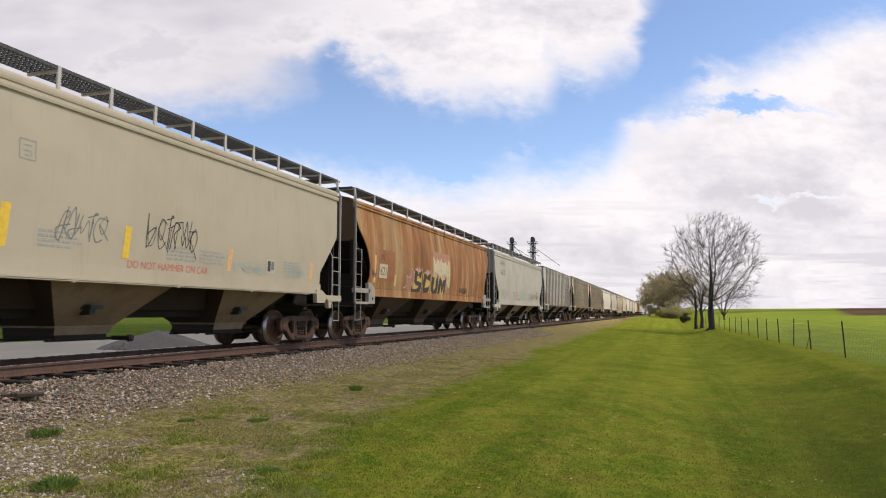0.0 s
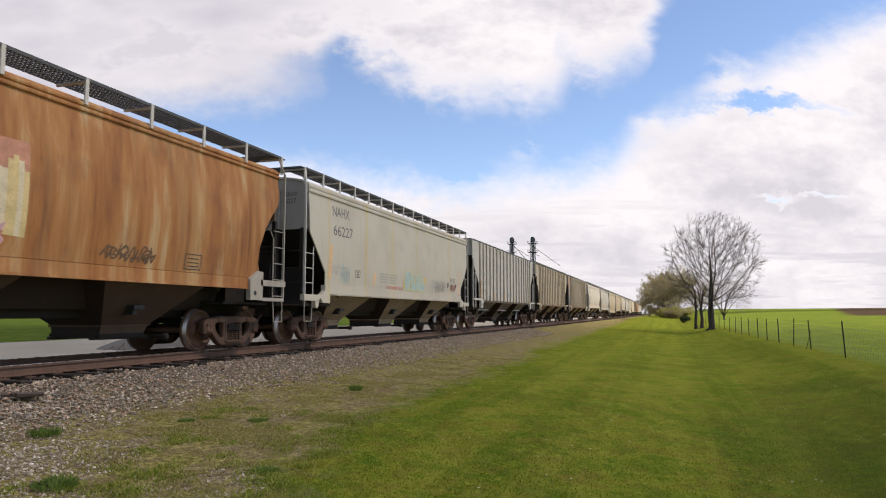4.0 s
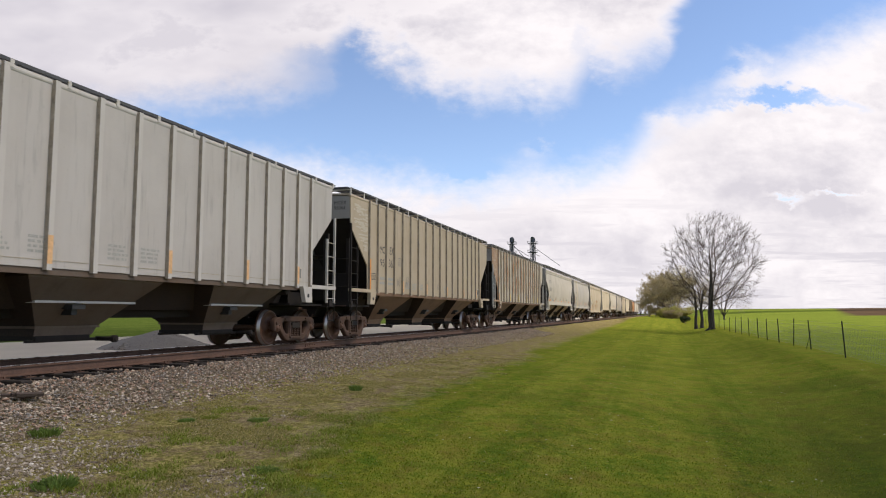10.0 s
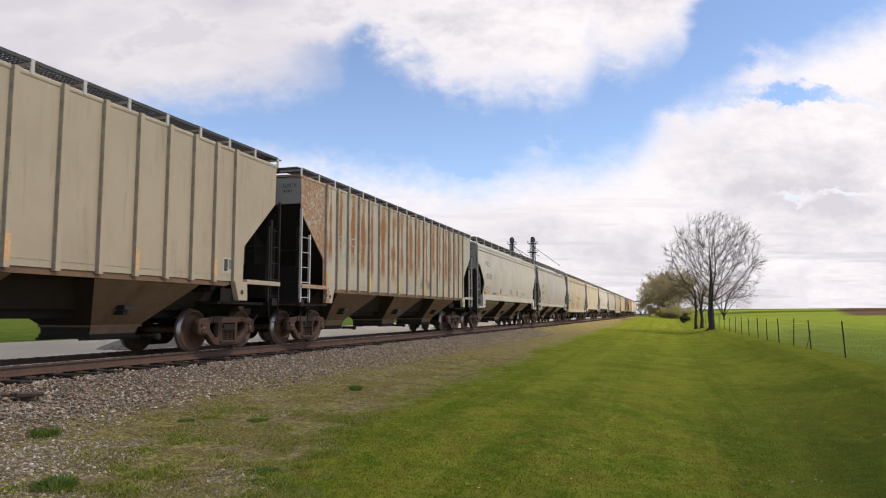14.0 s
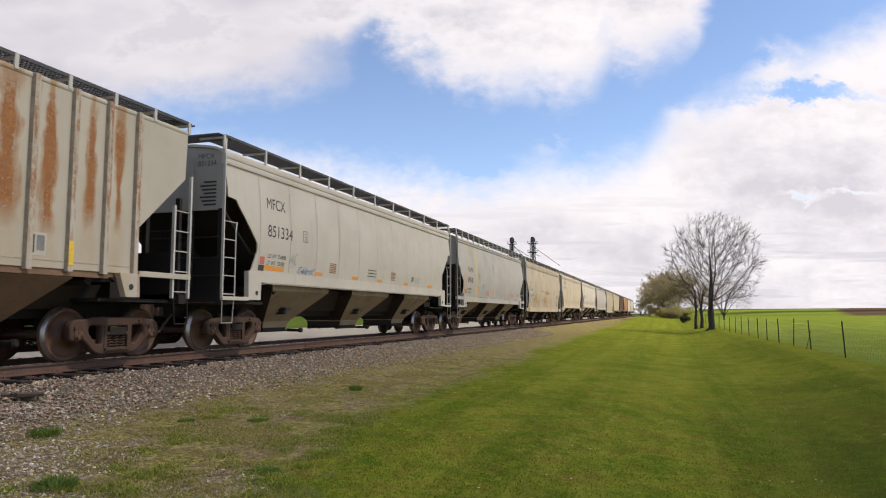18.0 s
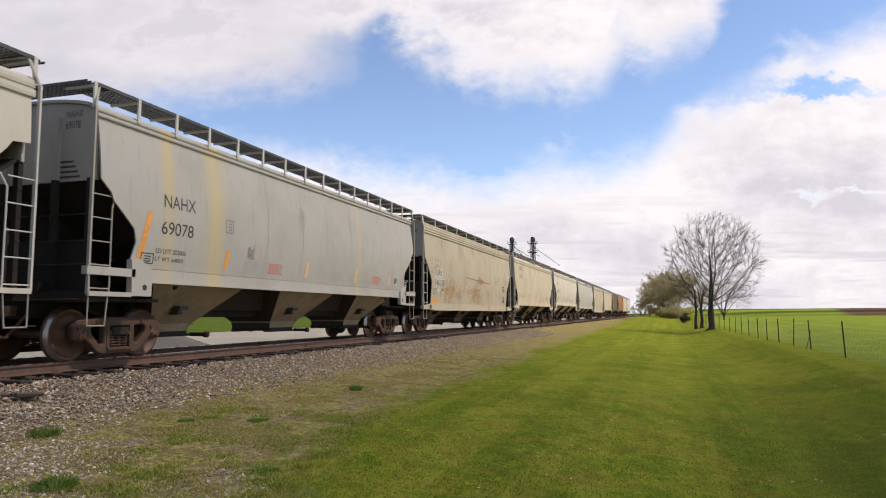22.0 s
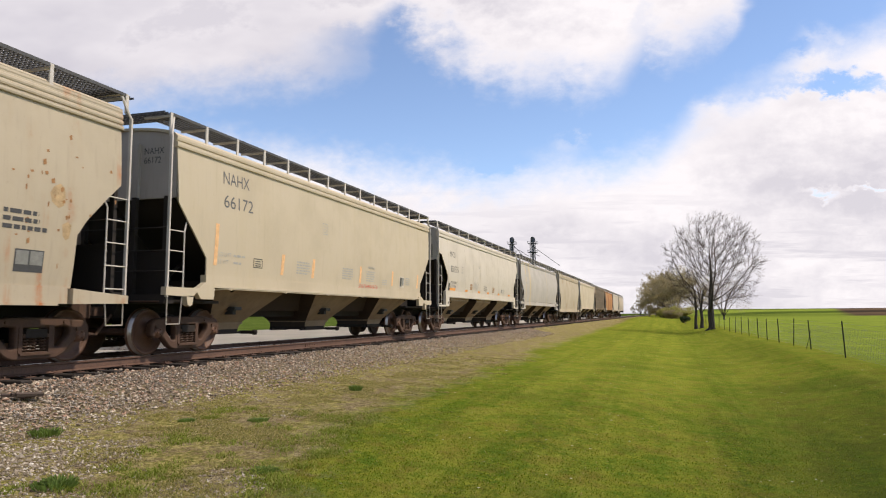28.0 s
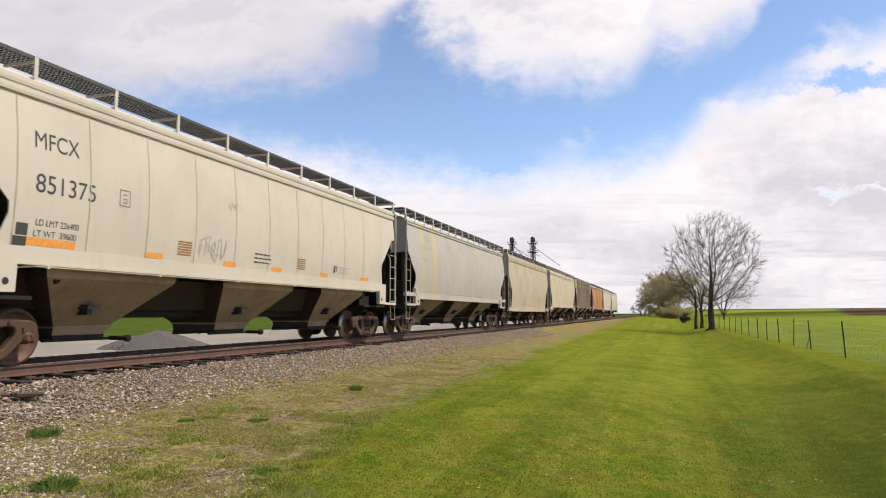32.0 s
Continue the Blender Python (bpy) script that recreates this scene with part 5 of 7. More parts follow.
def hopper_car(kind, start, length, body, hop, end, label, trim=None, board=None):
    """A covered hopper wagon; its origin is the coupling nearest the front, at rail height."""
    k = KINDS[kind]
    trim = trim or body
    board = board or BOARD[kind == "ribbed"]
    car = thing("hopper_car", label, "freight car", pose(TRACK_X, start, 0), "hopper cars of the train")
    for s in (-1, 1):
        part("side_sheet", side_sheet(kind, length, s), body, car)
        part("top_chord", chord(kind, length, s), trim, car, smooth=False)
        bm = bmesh.new()
        a, b = sorted((s * 1.45, s * (k["half"](k["bottom"]) + (0.03 if kind != "ribbed" else -0.02))))
        lo = 1.74 if kind != "ribbed" else 2.4
        box(bm, a, b, lo, length - lo, k["sill"][0], k["sill"][1] + 0.02)
        box(bm, a, b + (0.03 if s > 0 else 0), lo + 0.2, length - lo - 0.2, k["sill"][0] - 0.03, k["sill"][0] + 0.012)
        part("side_sill", bm, trim if kind != "ribbed" else hop, car)
        if kind == "ribbed":
            bm = bmesh.new()
            a, b = sorted((s * 1.49, s * 1.506))
            box(bm, a, b, 2.0, length - 2.0, 1.655, 1.668)
            part("panel_seam", bm, SEAM, car)
        part("running_board", running_board(kind, length, s, board), GRATE, car, "dark open steel grating")
        n = max(2, round((length - 1.2) / k["bracket"]))
        me = mesh("board_bracket", bracket(kind, s, board), PLAINGREY)
        for i in range(n + 1):
            part("board_bracket", me, None, car).location = (0, lerp(0.6, length - 0.6, i / n), 0)
        if kind == "ribbed":
            me = mesh("rib", rib(kind, s), RIB_RUST if body is RUSTY else trim, RIB_SHADE_GRIME)
            for y in rib_places(length):
                part("rib", me, None, car).location = (0, y, 0)
        if kind == "panel":
            for i in range(11):
                part("panel_seam", seam(kind, s, 1.84, 4.10, 0.0), SEAM, car).location = (0, lerp(1.95, length - 1.95, i / 10), 0)
        for far in (False, True):
            part("ladder", ladder(kind, length, s, far), DARK if kind == "ribbed" and body in (BEIGE, DULL) else LADDER_STEEL if body in (ORANGE, PALEGREY) else PLAINGREY, car)
            part("step", stirrup(length, s, far), DARK if kind == "ribbed" else LADDER_STEEL, car)
            me = mesh("corner_casting", corner_plate(kind, length, s, far), LADDER_STEEL if body is ORANGE else trim, EOTCOL)
            part("corner_casting", me, None, car)
    if kind in ("smooth", "panel"):
        for s in (-1, 1):
            bm = bmesh.new()
            x, z = s * (k["half"](k["bottom"]) + 0.035), k["sill"][0] - 0.045
            rod(bm, (x, 2.35, z), (x, length - 2.35, z), 0.017, 6)
            rod(bm, (x, 2.35, z), (x - s * 0.12, 2.05, z - 0.04), 0.017, 6)
            for i in range(6):
                y = lerp(2.6, length - 2.6, i / 5)
                box(bm, x - 0.022, x + 0.022, y - 0.03, y + 0.03, z - 0.03, z + 0.04)
            part("air_pipe", bm, trim, car, "pale pipe clipped along the sill")
    for far in (False, True):
        part("end_sheet", end_sheet(kind, length, far), end, car, smooth=False)
        # slope sheet and end frame: shade of the open end is in their colour
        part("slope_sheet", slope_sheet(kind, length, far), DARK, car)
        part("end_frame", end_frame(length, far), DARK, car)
        part("crossover_walk", end_walk(kind, length, far, board), GRATE, car)
        part("coupler", coupler(length, far), BROWN, car)
    part("roof", roof_mesh(kind, length), trim, car)
    part("hatch_cover", hatches(kind, length), trim, car)
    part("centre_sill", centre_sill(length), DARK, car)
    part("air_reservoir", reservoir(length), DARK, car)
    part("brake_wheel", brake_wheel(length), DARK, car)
    part("shade_block", ridge_box(length), SLOPE_SHADE, car)
    mid = length / 2 - 0.1
    for p0, p1, a, b in ((-6.1, -3.0, -5.12, -3.84), (-1.5, 1.6, -0.55, 0.80), (3.1, 6.0, 3.95, 5.2)):
        y0, y1, a, b = mid + p0, mid + p1, mid + a, mid + b
        c = (a + b) / 2
        h = part("hopper", mesh("hopper", hopper(y0, y1, a, b), hop, SLOPE_SHADE), None, car)
        part("outlet_gate", outlet(c - 0.05), DARK, h)
        bm = bmesh.new()
        box(bm, -0.63, 0.63, a - 0.03, b + 0.03, 0.57, 0.61)
        part("flange", bm, hop, h)
        for s in (-1, 1):
            part("vibrator_bracket", hopper_lug((y0 + y1) / 2 - 0.25, s), EOTCOL, h)
            if body is MIDGREY:
                bm = bmesh.new()
                p, q = sorted((s * 0.90, s * 1.10))
                box(bm, p, q, lerp(y0, a, 0.5), lerp(y1, b, 0.5), 1.00, 1.04)
                part("ledge", bm, trim, h, "pale steel ledge")
    truck(car, LADDER_Y + 1.32)
    truck(car, length - LADDER_Y - 1.32)
    return car

# ---- the train, front to back ----
STARTS = [1.2, 19.15, 37.64, 54.9, 73.05, 91.65, 109.9, 127.9, 144.8, 162.35, 179.25, 197.05, 214.9, 231.2, 249.2, 267.0, 284.4, 301.6, 318.9]
LEN = [b - a for a, b in zip(STARTS, STARTS[1:])]
SM, PN, RD, DP, RB = (KINDS[n]["half"] for n in ("smooth", "panel", "round", "deep", "ribbed"))
cars = []


def add_car(i, kind, body, hop, end, label, trim=None, board=None):
    cars.append(hopper_car(kind, STARTS[i], LEN[i], body, hop, end, label, trim, board))
    return cars[-1], LEN[i]


def data_panel(c, x, y, z, h=0.30, mat=LETTER):
    """Framed two-part stencil plate."""
    decal(c, x, y, y + 1.5 * h, z, z + h, mat, "stencil_plate", 0.004)
    decal(c, x, y + 0.06 * h, y + 0.70 * h, z + 0.32 * h, z + 0.94 * h, TAG_GREY, "stencil_plate", 0.007)
    decal(c, x, y + 0.78 * h, y + 1.44 * h, z + 0.32 * h, z + 0.94 * h, TAG_GREY, "stencil_plate", 0.007)


def small_frame(c, x, y, z, w=0.28, h=0.30, mat=FADED):
    """Thin square outline stencil."""
    bm = bmesh.new()
    stroke(bm, [(y, z), (y + w, z), (y + w, z + h), (y, z + h), (y, z)], 0.018, x, 0.005)
    stroke(bm, [(y + 0.08, z + 0.2 * h), (y + w - 0.08, z + 0.2 * h), (y + w - 0.08, z + 0.45 * h), (y + 0.08, z + 0.45 * h)], 0.018, x, 0.005)
    stroke(bm, [(y + 0.08, z + 0.72 * h), (y + w - 0.08, z + 0.72 * h)], 0.018, x, 0.005)
    part("stencil_frame", bm, mat, c)


def qr_plate(c, x, y, z, h=0.3):
    decal(c, x, y, y + h * 1.1, z, z + h, WHITE, "tag_plate", 0.004)
    decal(c, x, y + 0.04, y + h * 0.5, z + 0.04, z + h - 0.04, TAG_BLACK, "tag_plate", 0.007)
    decal(c, x, y + h * 0.6, y + h, z + 0.08, z + h - 0.04, TAG_GREY, "tag_plate", 0.007)


def end_words(c, y, words, mat=LETTER, x0=0.74, x1=1.22, z0=3.84, z1=4.16):
    """Marks on the bin's end, which faces -y."""
    cu = bpy.data.curves.new("letters", "FONT")
    cu.body = words
    tmp = bpy.data.objects.new("letters", cu)
    scene.collection.objects.link(tmp)
    me = bpy.data.meshes.new_from_object(tmp.evaluated_get(bpy.context.evaluated_depsgraph_get()))
    bpy.data.objects.remove(tmp)
    co = np.empty(len(me.vertices) * 3)
    me.vertices.foreach_get("co", co)
    co = co.reshape(-1, 3)
    lo, hi = co.min(0), co.max(0)
    out = np.empty_like(co)
    out[:, 0] = x0 + (co[:, 0] - lo[0]) / (hi[0] - lo[0]) * (x1 - x0)
    out[:, 1] = y - 0.004
    out[:, 2] = z0 + (co[:, 1] - lo[1]) / (hi[1] - lo[1]) * (z1 - z0)
    me.vertices.foreach_set("co", out.ravel())
    me.materials.clear()
    me.materials.append(mat)
    part("end_lettering", me, None, c)


# cream smooth-sided car
c, n = add_car(0, "smooth", CREAM, HOP_CREAM, ENDGREY, "cream smooth-sided covered hopper with black scrawls near the sill")
for y, z0, z1, m in ((4.5, 1.82, 2.6, FADEOR), (8.75, 1.80, 2.38, YELLOW), (11.85, 1.76, 2.25, FADEOR), (15.55, 1.68, 2.2, FADEOR), (6.3, 1.8, 2.45, YELLOW)):
    decal(c, SM, y, y + 0.16, z0, z1, m, lean=0.05)
lettering("DO NOT HAMMER ON CAR", c, SM, 8.9, 11.2, 1.64, 1.78, REDPAINT, "red_lettering")
lettering("DO NOT HAMMER ON CAR", c, SM, 4.5, 6.3, 1.66, 1.80, REDPAINT, "red_lettering")
scrawl(c, SM, 9.3, 10.8, 1.95, 2.75, TAG_BLACK, 1, 6)
scrawl(c, SM, 7.2, 8.5, 2.0, 2.55, TAG_GREY, 2, 4)
scrawl(c, SM, 4.7, 5.9, 2.1, 2.6, TAG_GREY, 3, 6, 0.018)
scrawl(c, SM, 12.1, 13.4, 1.74, 2.05, TAG_TEAL, 4, 5)
scrawl(c, SM, 14.3, 15.3, 1.72, 2.05, TAG_TEAL, 5, 5)
qr_plate(c, SM, 13.45, 1.80, 0.33)
for y in (7.0, 9.9, 10.9, 14.2, 3.2, 5.0):
    bars(c, SM, y, y + 0.9, 1.85, 2.15, 4, FADED)
small_frame(c, SM, 6.6, 3.15)

# rust-orange round-sided car
c, n = add_car(1, "round", ORANGE, HOP_RUST, ENDBROWN, "rust-orange round-sided covered hopper with black and orange lettering")
decal(c, RD, 2.36, 3.80, 1.93, 2.99, PATCHRED, "paint_patch", 0.004, "faded maroon paint patch", rows=8)
decal(c, RD, 2.42, 3.12, 2.02, 2.50, PATCHWHITE, "paint_patch", 0.008, "cream renumbering patch", rows=6)
lettering("N", c, lambda z: RD(z) + 0.003, 2.62, 2.84, 2.62, 2.84, LETTER)
lettering("621", c, lambda z: RD(z) + 0.008, 2.52, 3.02, 2.12, 2.40, LETTER)
rnd = random.Random(8)
for i in range(26):
    y, wd = lerp(8.1, 10.5, i / 26), 2.4 / 26 + 0.003
    foot = 3.30 - 0.10 - 0.30 * abs(math.sin(i * 0.55)) * rnd.uniform(0.4, 1.0)
    decal(c, RD, y, y + wd, foot - 0.02, 3.40, TAG_SALMON, "faded_band", 0.0045, "faded salmon paint above the patch", rows=3)
    decal(c, RD, y, y + wd, 2.06 - 0.004 * i, foot, PATCHWHITE if rnd.random() < 0.75 else PATCHYELLOW, "cream_run", 0.004, "cream paint run", rows=8)
decal(c, RD, 2.0, 2.14, 1.85, 2.75, FADEOR)
decal(c, RD, 3.85, 4.0, 1.80, 2.2, FADEOR)


def block_letters(c, x, y0, y1, z0, z1):
    """Heavy flame-topped spray letters, S C U M, outlined in orange."""
    glyphs = [[(0.05, 0.95), (0.12, 1.0), (0.45, 0.90), (0.50, 0.80), (0.58, 0.90), (0.80, 0.95), (0.92, 1.10), (0.97, 0.85), (0.85, 0.60), (0.62, 0.62), (0.60, 0.72), (0.42, 0.70), (0.38, 0.52), (0.95, 0.46), (1.0, 0.25), (0.85, 0.0), (0.2, -0.04),
               (-0.25, 0.0), (-0.2, 0.38), (0.0, 0.14), (0.40, 0.17), (0.60, 0.26), (0.25, 0.29), (0.05, 0.42)],
              [(0.1, 0.95), (0.5, 0.88), (0.55, 0.80), (0.62, 0.88), (0.9, 0.95), (1.0, 1.10), (1.02, 0.75), (0.85, 0.55), (0.7, 0.62), (0.45, 0.65), (0.33, 0.28), (0.72, 0.33), (0.95, 0.45), (0.9, 0.1), (0.6, 0.0), (0.12, 0.0), (0.0, 0.3)],
              [(0.05, 0.95), (0.2, 0.85), (0.47, 0.87), (0.38, 0.35), (0.48, 0.24), (0.60, 0.35), (0.64, 0.8), (0.75, 0.85), (0.85, 1.08), (0.98, 0.95), (0.95, 0.2), (0.85, 0.0), (0.3, -0.02), (0.02, 0.25)],
              [(0.0, 0.85), (0.05, 0.98), (0.25, 0.88), (0.42, 0.76), (0.5, 0.62), (0.55, 0.80), (0.85, 0.85), (0.95, 1.12), (1.08, 0.9), (1.0, 0.55), (1.0, 0.0), (0.76, 0.0), (0.72, 0.46), (0.55, 0.14), (0.47, 0.12), (0.30, 0.50), (0.22, 0.0), (-0.1, 0.05), (-0.12, 0.2)]]
    w = (y1 - y0) / 4
    at = lambda i, p, q: (y0 + w * (i + 0.06 + 0.90 * p), z0 + (q - 0.035 * i) * (z1 - z0))
    film_shape(c, x, [at(-1, 0.35, 0.05), at(-1, 0.55, 0.62), at(0, 0.0, 0.85), at(0, 0.1, 0.1)], TAG_SALMON, 0.005, "graffiti_cloud", "salmon sprayed cloud")
    film_shape(c, x, [at(3, 1.0, 0.1), at(3, 1.0, 0.8), at(3, 1.3, 0.55), at(3, 1.25, 0.1)], TAG_SALMON, 0.005, "graffiti_cloud", "salmon sprayed cloud")
    for i, g in enumerate(glyphs):
        film_shape(c, x, [at(i, p, q) for p, q in ((0.05, 0.08), (0.0, 0.92), (0.95, 0.86), (0.97, 0.05))], TAG_YELLOW, 0.008 + 0.0004 * i, "graffiti_fill", "orange sprayed fill")
        film_shape(c, x, [at(i, p, q) for p, q in g], TAG_BROWN, 0.011 + 0.0004 * i, "graffiti_letter", "black sprayed letter with orange outline")
        bm = bmesh.new()
        stroke(bm, [at(i, p, q) for p, q in g + g[:1]], 0.032, x, 0.014 + 0.0004 * i)
        part("graffiti_outline", mesh("graffiti_outline", bm, TAG_YELLOW), None, c, "orange sprayed outline")
    for i, p0 in ((0, 0.15), (0, 0.45), (1, 0.3), (1, 0.55), (2, 0.35), (2, 0.55), (3, 0.35), (3, 0.55)):
        film_shape(c, x, [at(i, p0 + p, q) for p, q in ((0, 0.92), (0.05, 1.06), (0.11, 0.99), (0.17, 1.12), (0.23, 0.98), (0.29, 1.03), (0.30, 0.88))], TAG_PINK, 0.0098, "graffiti_flame", "pink sprayed flame")
    for line in ([(-1, 0.0, 0.1), (-1, 0.3, 0.2), (-1, 0.38, 0.5), (-1, 0.28, 0.62), (-1, 0.62, 0.55), (-1, 0.80, 0.70), (-1, 0.82, 0.95), (0, -0.1, 0.85), (0, 0.0, 0.84)],
                 [(3, 1.1, 0.78), (3, 1.2, 0.6), (3, 1.3, 0.66), (3, 1.18, 0.45), (3, 1.3, 0.40), (3, 1.2, 0.2), (3, 1.26, 0.05)]):
        bm = bmesh.new()
        stroke(bm, sprayed([at(*p) for p in line], 4), 0.045, x, 0.010)
        part("graffiti_flame", mesh("graffiti_flame", bm, TAG_PINK), None, c, "pink sprayed line")


block_letters(c, RD, 5.75, 9.90, 1.64, 2.52)
scrawl(c, RD, 12.0, 13.4, 1.75, 2.05, ENDBROWN, 15, 6, 0.05, "rust_scar", "dark rust scars")
small_frame(c, RD, 14.2, 1.72, 0.5, 0.3, TAG_BLACK)
scrawl(c, RD, 1.85, 2.3, 2.0, 2.35, TAG_BLACK, 16, 3, 0.02)

# off-white smooth-sided car
c, n = add_car(2, "smooth", OFFWHITE, HOP_GREY, ENDGREY, "off-white smooth-sided covered hopper with teal and yellow graffiti")
lettering("NAHX", c, SM, 2.15, 3.28, 3.66, 3.95, GREYLETTER)
lettering("66227", c, SM, 2.20, 3.50, 3.10, 3.40, GREYLETTER)
end_words(c, 0.78, "NAHX\n66227")
for y, z0, z1 in ((1.95, 1.8, 2.8), (5.15, 1.75, 2.15)):
    decal(c, SM, y, y + 0.14, z0, z1, FADEOR, lean=0.05)
lettering("LD LMT", c, SM, 2.15, 2.65, 2.13, 2.23, FADED)
bars(c, SM, 2.75, 3.2, 2.13, 2.23, 1, FADED)
lettering("LT WT", c, SM, 2.15, 2.55, 1.96, 2.06, FADED)
scrawl(c, SM, 2.7, 3.4, 1.72, 2.35, TAG_TEAL, 20, 4, 0.045)
bubbles = [[(8.05, 1.68), (8.0, 2.25), (8.3, 2.42), (8.75, 2.36), (8.85, 2.12), (8.6, 1.98), (8.5, 1.68)],
           [(8.62, 1.68), (8.75, 2.02), (8.9, 2.3), (9.1, 2.3), (9.08, 1.98), (9.2, 1.95), (9.3, 2.3), (9.55, 2.32), (9.55, 1.85), (9.35, 1.67)],
           [(9.5, 1.67), (9.6, 2.34), (9.85, 2.36), (9.9, 1.98), (10.3, 2.05), (10.35, 1.70)]]
for k, pts in enumerate(bubbles):
    pts = rounded(pts, 4, 0.09)
    film_shape(c, SM, pts, TAG_TEAL, 0.006 + 0.001 * k, "graffiti_fill", "faded teal bubble letter")
    bm = bmesh.new()
    stroke(bm, pts + pts[:1], 0.035, SM, 0.009 + 0.001 * k)
    part("graffiti_outline", mesh("graffiti_outline", bm, TAG_LIME), None, c, "yellow sprayed outline")
for y in (7.9, 10.2):
    decal(c, SM, y, y + 0.16, 1.72, 2.25, TAG_YELLOW, lean=0.06)
scrawl(c, SM, 11.6, 13.0, 1.68, 2.2, TAG_GREY, 24, 7)
small_frame(c, SM, 3.75, 1.95, 0.34, 0.20, TAG_BLACK)
small_frame(c, SM, 7.6, 3.1)
lettering("DO NOT HAMMER ON CAR", c, SM, 6.3, 7.9, 1.66, 1.78, REDPAINT, "red_lettering")
for y in (5.7, 6.6, 11.2):
    bars(c, SM, y, y + 0.8, 1.85, 2.2, 4, FADED)
for y in (13.77, 14.2):
    bars(c, SM, y, y + 0.34, 2.20, 2.40, 3, GREYLETTER, thin=0.8)
qr_plate(c, SM, 13.28, 1.90, 0.3)
scrawl(c, SM, 13.76, 14.72, 1.77, 2.18, TAG_RED, 25, 6, 0.03, label="unreadable dark red sprayed scrawl")
decal(c, SM, 15.04, 15.17, 1.8, 2.79, FADEOR, lean=0.05)
decal(c, SM, 14.67, 14.9, 1.90, 1.97, WHITE, "sticker", 0.004, "white sticker")
decal(c, SM, 15.10, 15.27, 1.63, 1.73, REDPAINT, "sticker", 0.004, "faded red sticker")

# grey ribbed car
c, n = add_car(3, "ribbed", MIDGREY, HOP_BLACK, ENDGREY, "grey ribbed covered hopper with black spaced lettering", PLAINGREY, 4.61)
for w, a, b, z0, z1 in (("M", 2.24, 2.48, 2.82, 3.09), ("W", 2.94, 3.24, 2.81, 3.07), ("C", 3.70, 3.93, 2.79, 3.05), ("X", 4.49, 4.73, 2.78, 3.04),
                        ("46", 2.13, 2.53, 2.33, 2.59), ("30", 2.87, 3.26, 2.32, 2.58), ("15", 3.65, 3.96, 2.30, 2.56)):
    lettering(w, c, RB, a, b, z0, z1, TAG_BLACK, slant=0.2)
lettering("LD LMT", c, RB, 2.20, 2.58, 1.98, 2.08, LETTER)
lettering("LT WT", c, RB, 2.20, 2.54, 1.80, 1.89, LETTER)
lettering("200300", c, RB, 2.92, 3.34, 1.98, 2.08, LETTER)
lettering("62700", c, RB, 2.96, 3.34, 1.80, 1.89, LETTER)
ribs = rib_places(n)
for i in (0, 4, 7, 10, 13, 16):
    y = ribs[i]
    decal(c, lambda z: 1.57, y - 0.05, y + 0.05, 1.6, 2.05 if i else 2.6, FADEOR if i else STRIPE)
small_frame(c, RB, 4.0, 1.60, 0.3, 0.16, TAG_BLACK)
for y in (6.6, 7.4, 9.0, 9.8):
    bars(c, RB, y, y + 0.5, 1.75, 2.05, 4, FADED)
scrawl(c, RB, 5.7, 6.1, 1.8, 2.1, TAG_GREY, 30, 3)
qr_plate(c, RB, n - 2.75, 1.68, 0.36)

# beige ribbed car
c, n = add_car(4, "ribbed", BEIGE, HOP_BROWN, PALEGREY, "dirty beige ribbed covered hopper with faded lettering")
for w, a, b, z0, z1 in (("MC", 2.98, 3.44, 2.88, 3.13), ("EX", 3.89, 4.25, 2.89, 3.16), ("95", 3.02, 3.40, 2.43, 2.68), ("363", 3.80, 4.34, 2.44, 2.72)):
    lettering(w, c, RB, a, b, z0, z1, LETTER)
for y in (3.0, 3.75):
    bars(c, RB, y, y + 0.5, 1.78, 2.1, 2, FADED)
small_frame(c, RB, 4.74, 2.55, 0.26, 0.27, TAG_GREY)
small_frame(c, RB, 2.3, 1.95, 0.32, 0.2, TAG_BLACK)
decal(c, lambda z: 1.57, 2.01, 2.11, 1.6, 2.6, STRIPE)
ribs = rib_places(n)
for i in (4, 7, 10, 13, 16):
    y = ribs[i]
    decal(c, lambda z: 1.57, y - 0.05, y + 0.05, 1.6, 2.0, FADEOR)
for k, y in enumerate((4.6, 5.4, 7.7, 9.3)):
    scrawl(c, RB, y, y + 0.45, 1.8, 2.2, TAG_GREY, 40 + k, 2, 0.02)
for y in (5.5, 6.2, 7.0, 10.2):
    bars(c, RB, y, y + 0.5, 1.72, 1.98, 4, FADED)
qr_plate(c, RB, n - 2.75, 1.72, 0.34)
end_words(c, 0.67, "MCEX\n95363", TAG_BLACK, 0.92, 1.34, 4.06, 4.33)
rnd = random.Random(4)
for i in range(120):
    y, z = rnd.uniform(0.85, 1.8), rnd.uniform(2.7, 4.25)
    if z > 3.5 - (y - 0.7) + 0.25:
        decal(c, RB, y, min(1.94, y + rnd.uniform(0.08, 0.5)), z, z + rnd.uniform(0.012, 0.05), SCUFF, "scuff", 0.003 + 0.00005 * i, "pale scuff", rows=1)

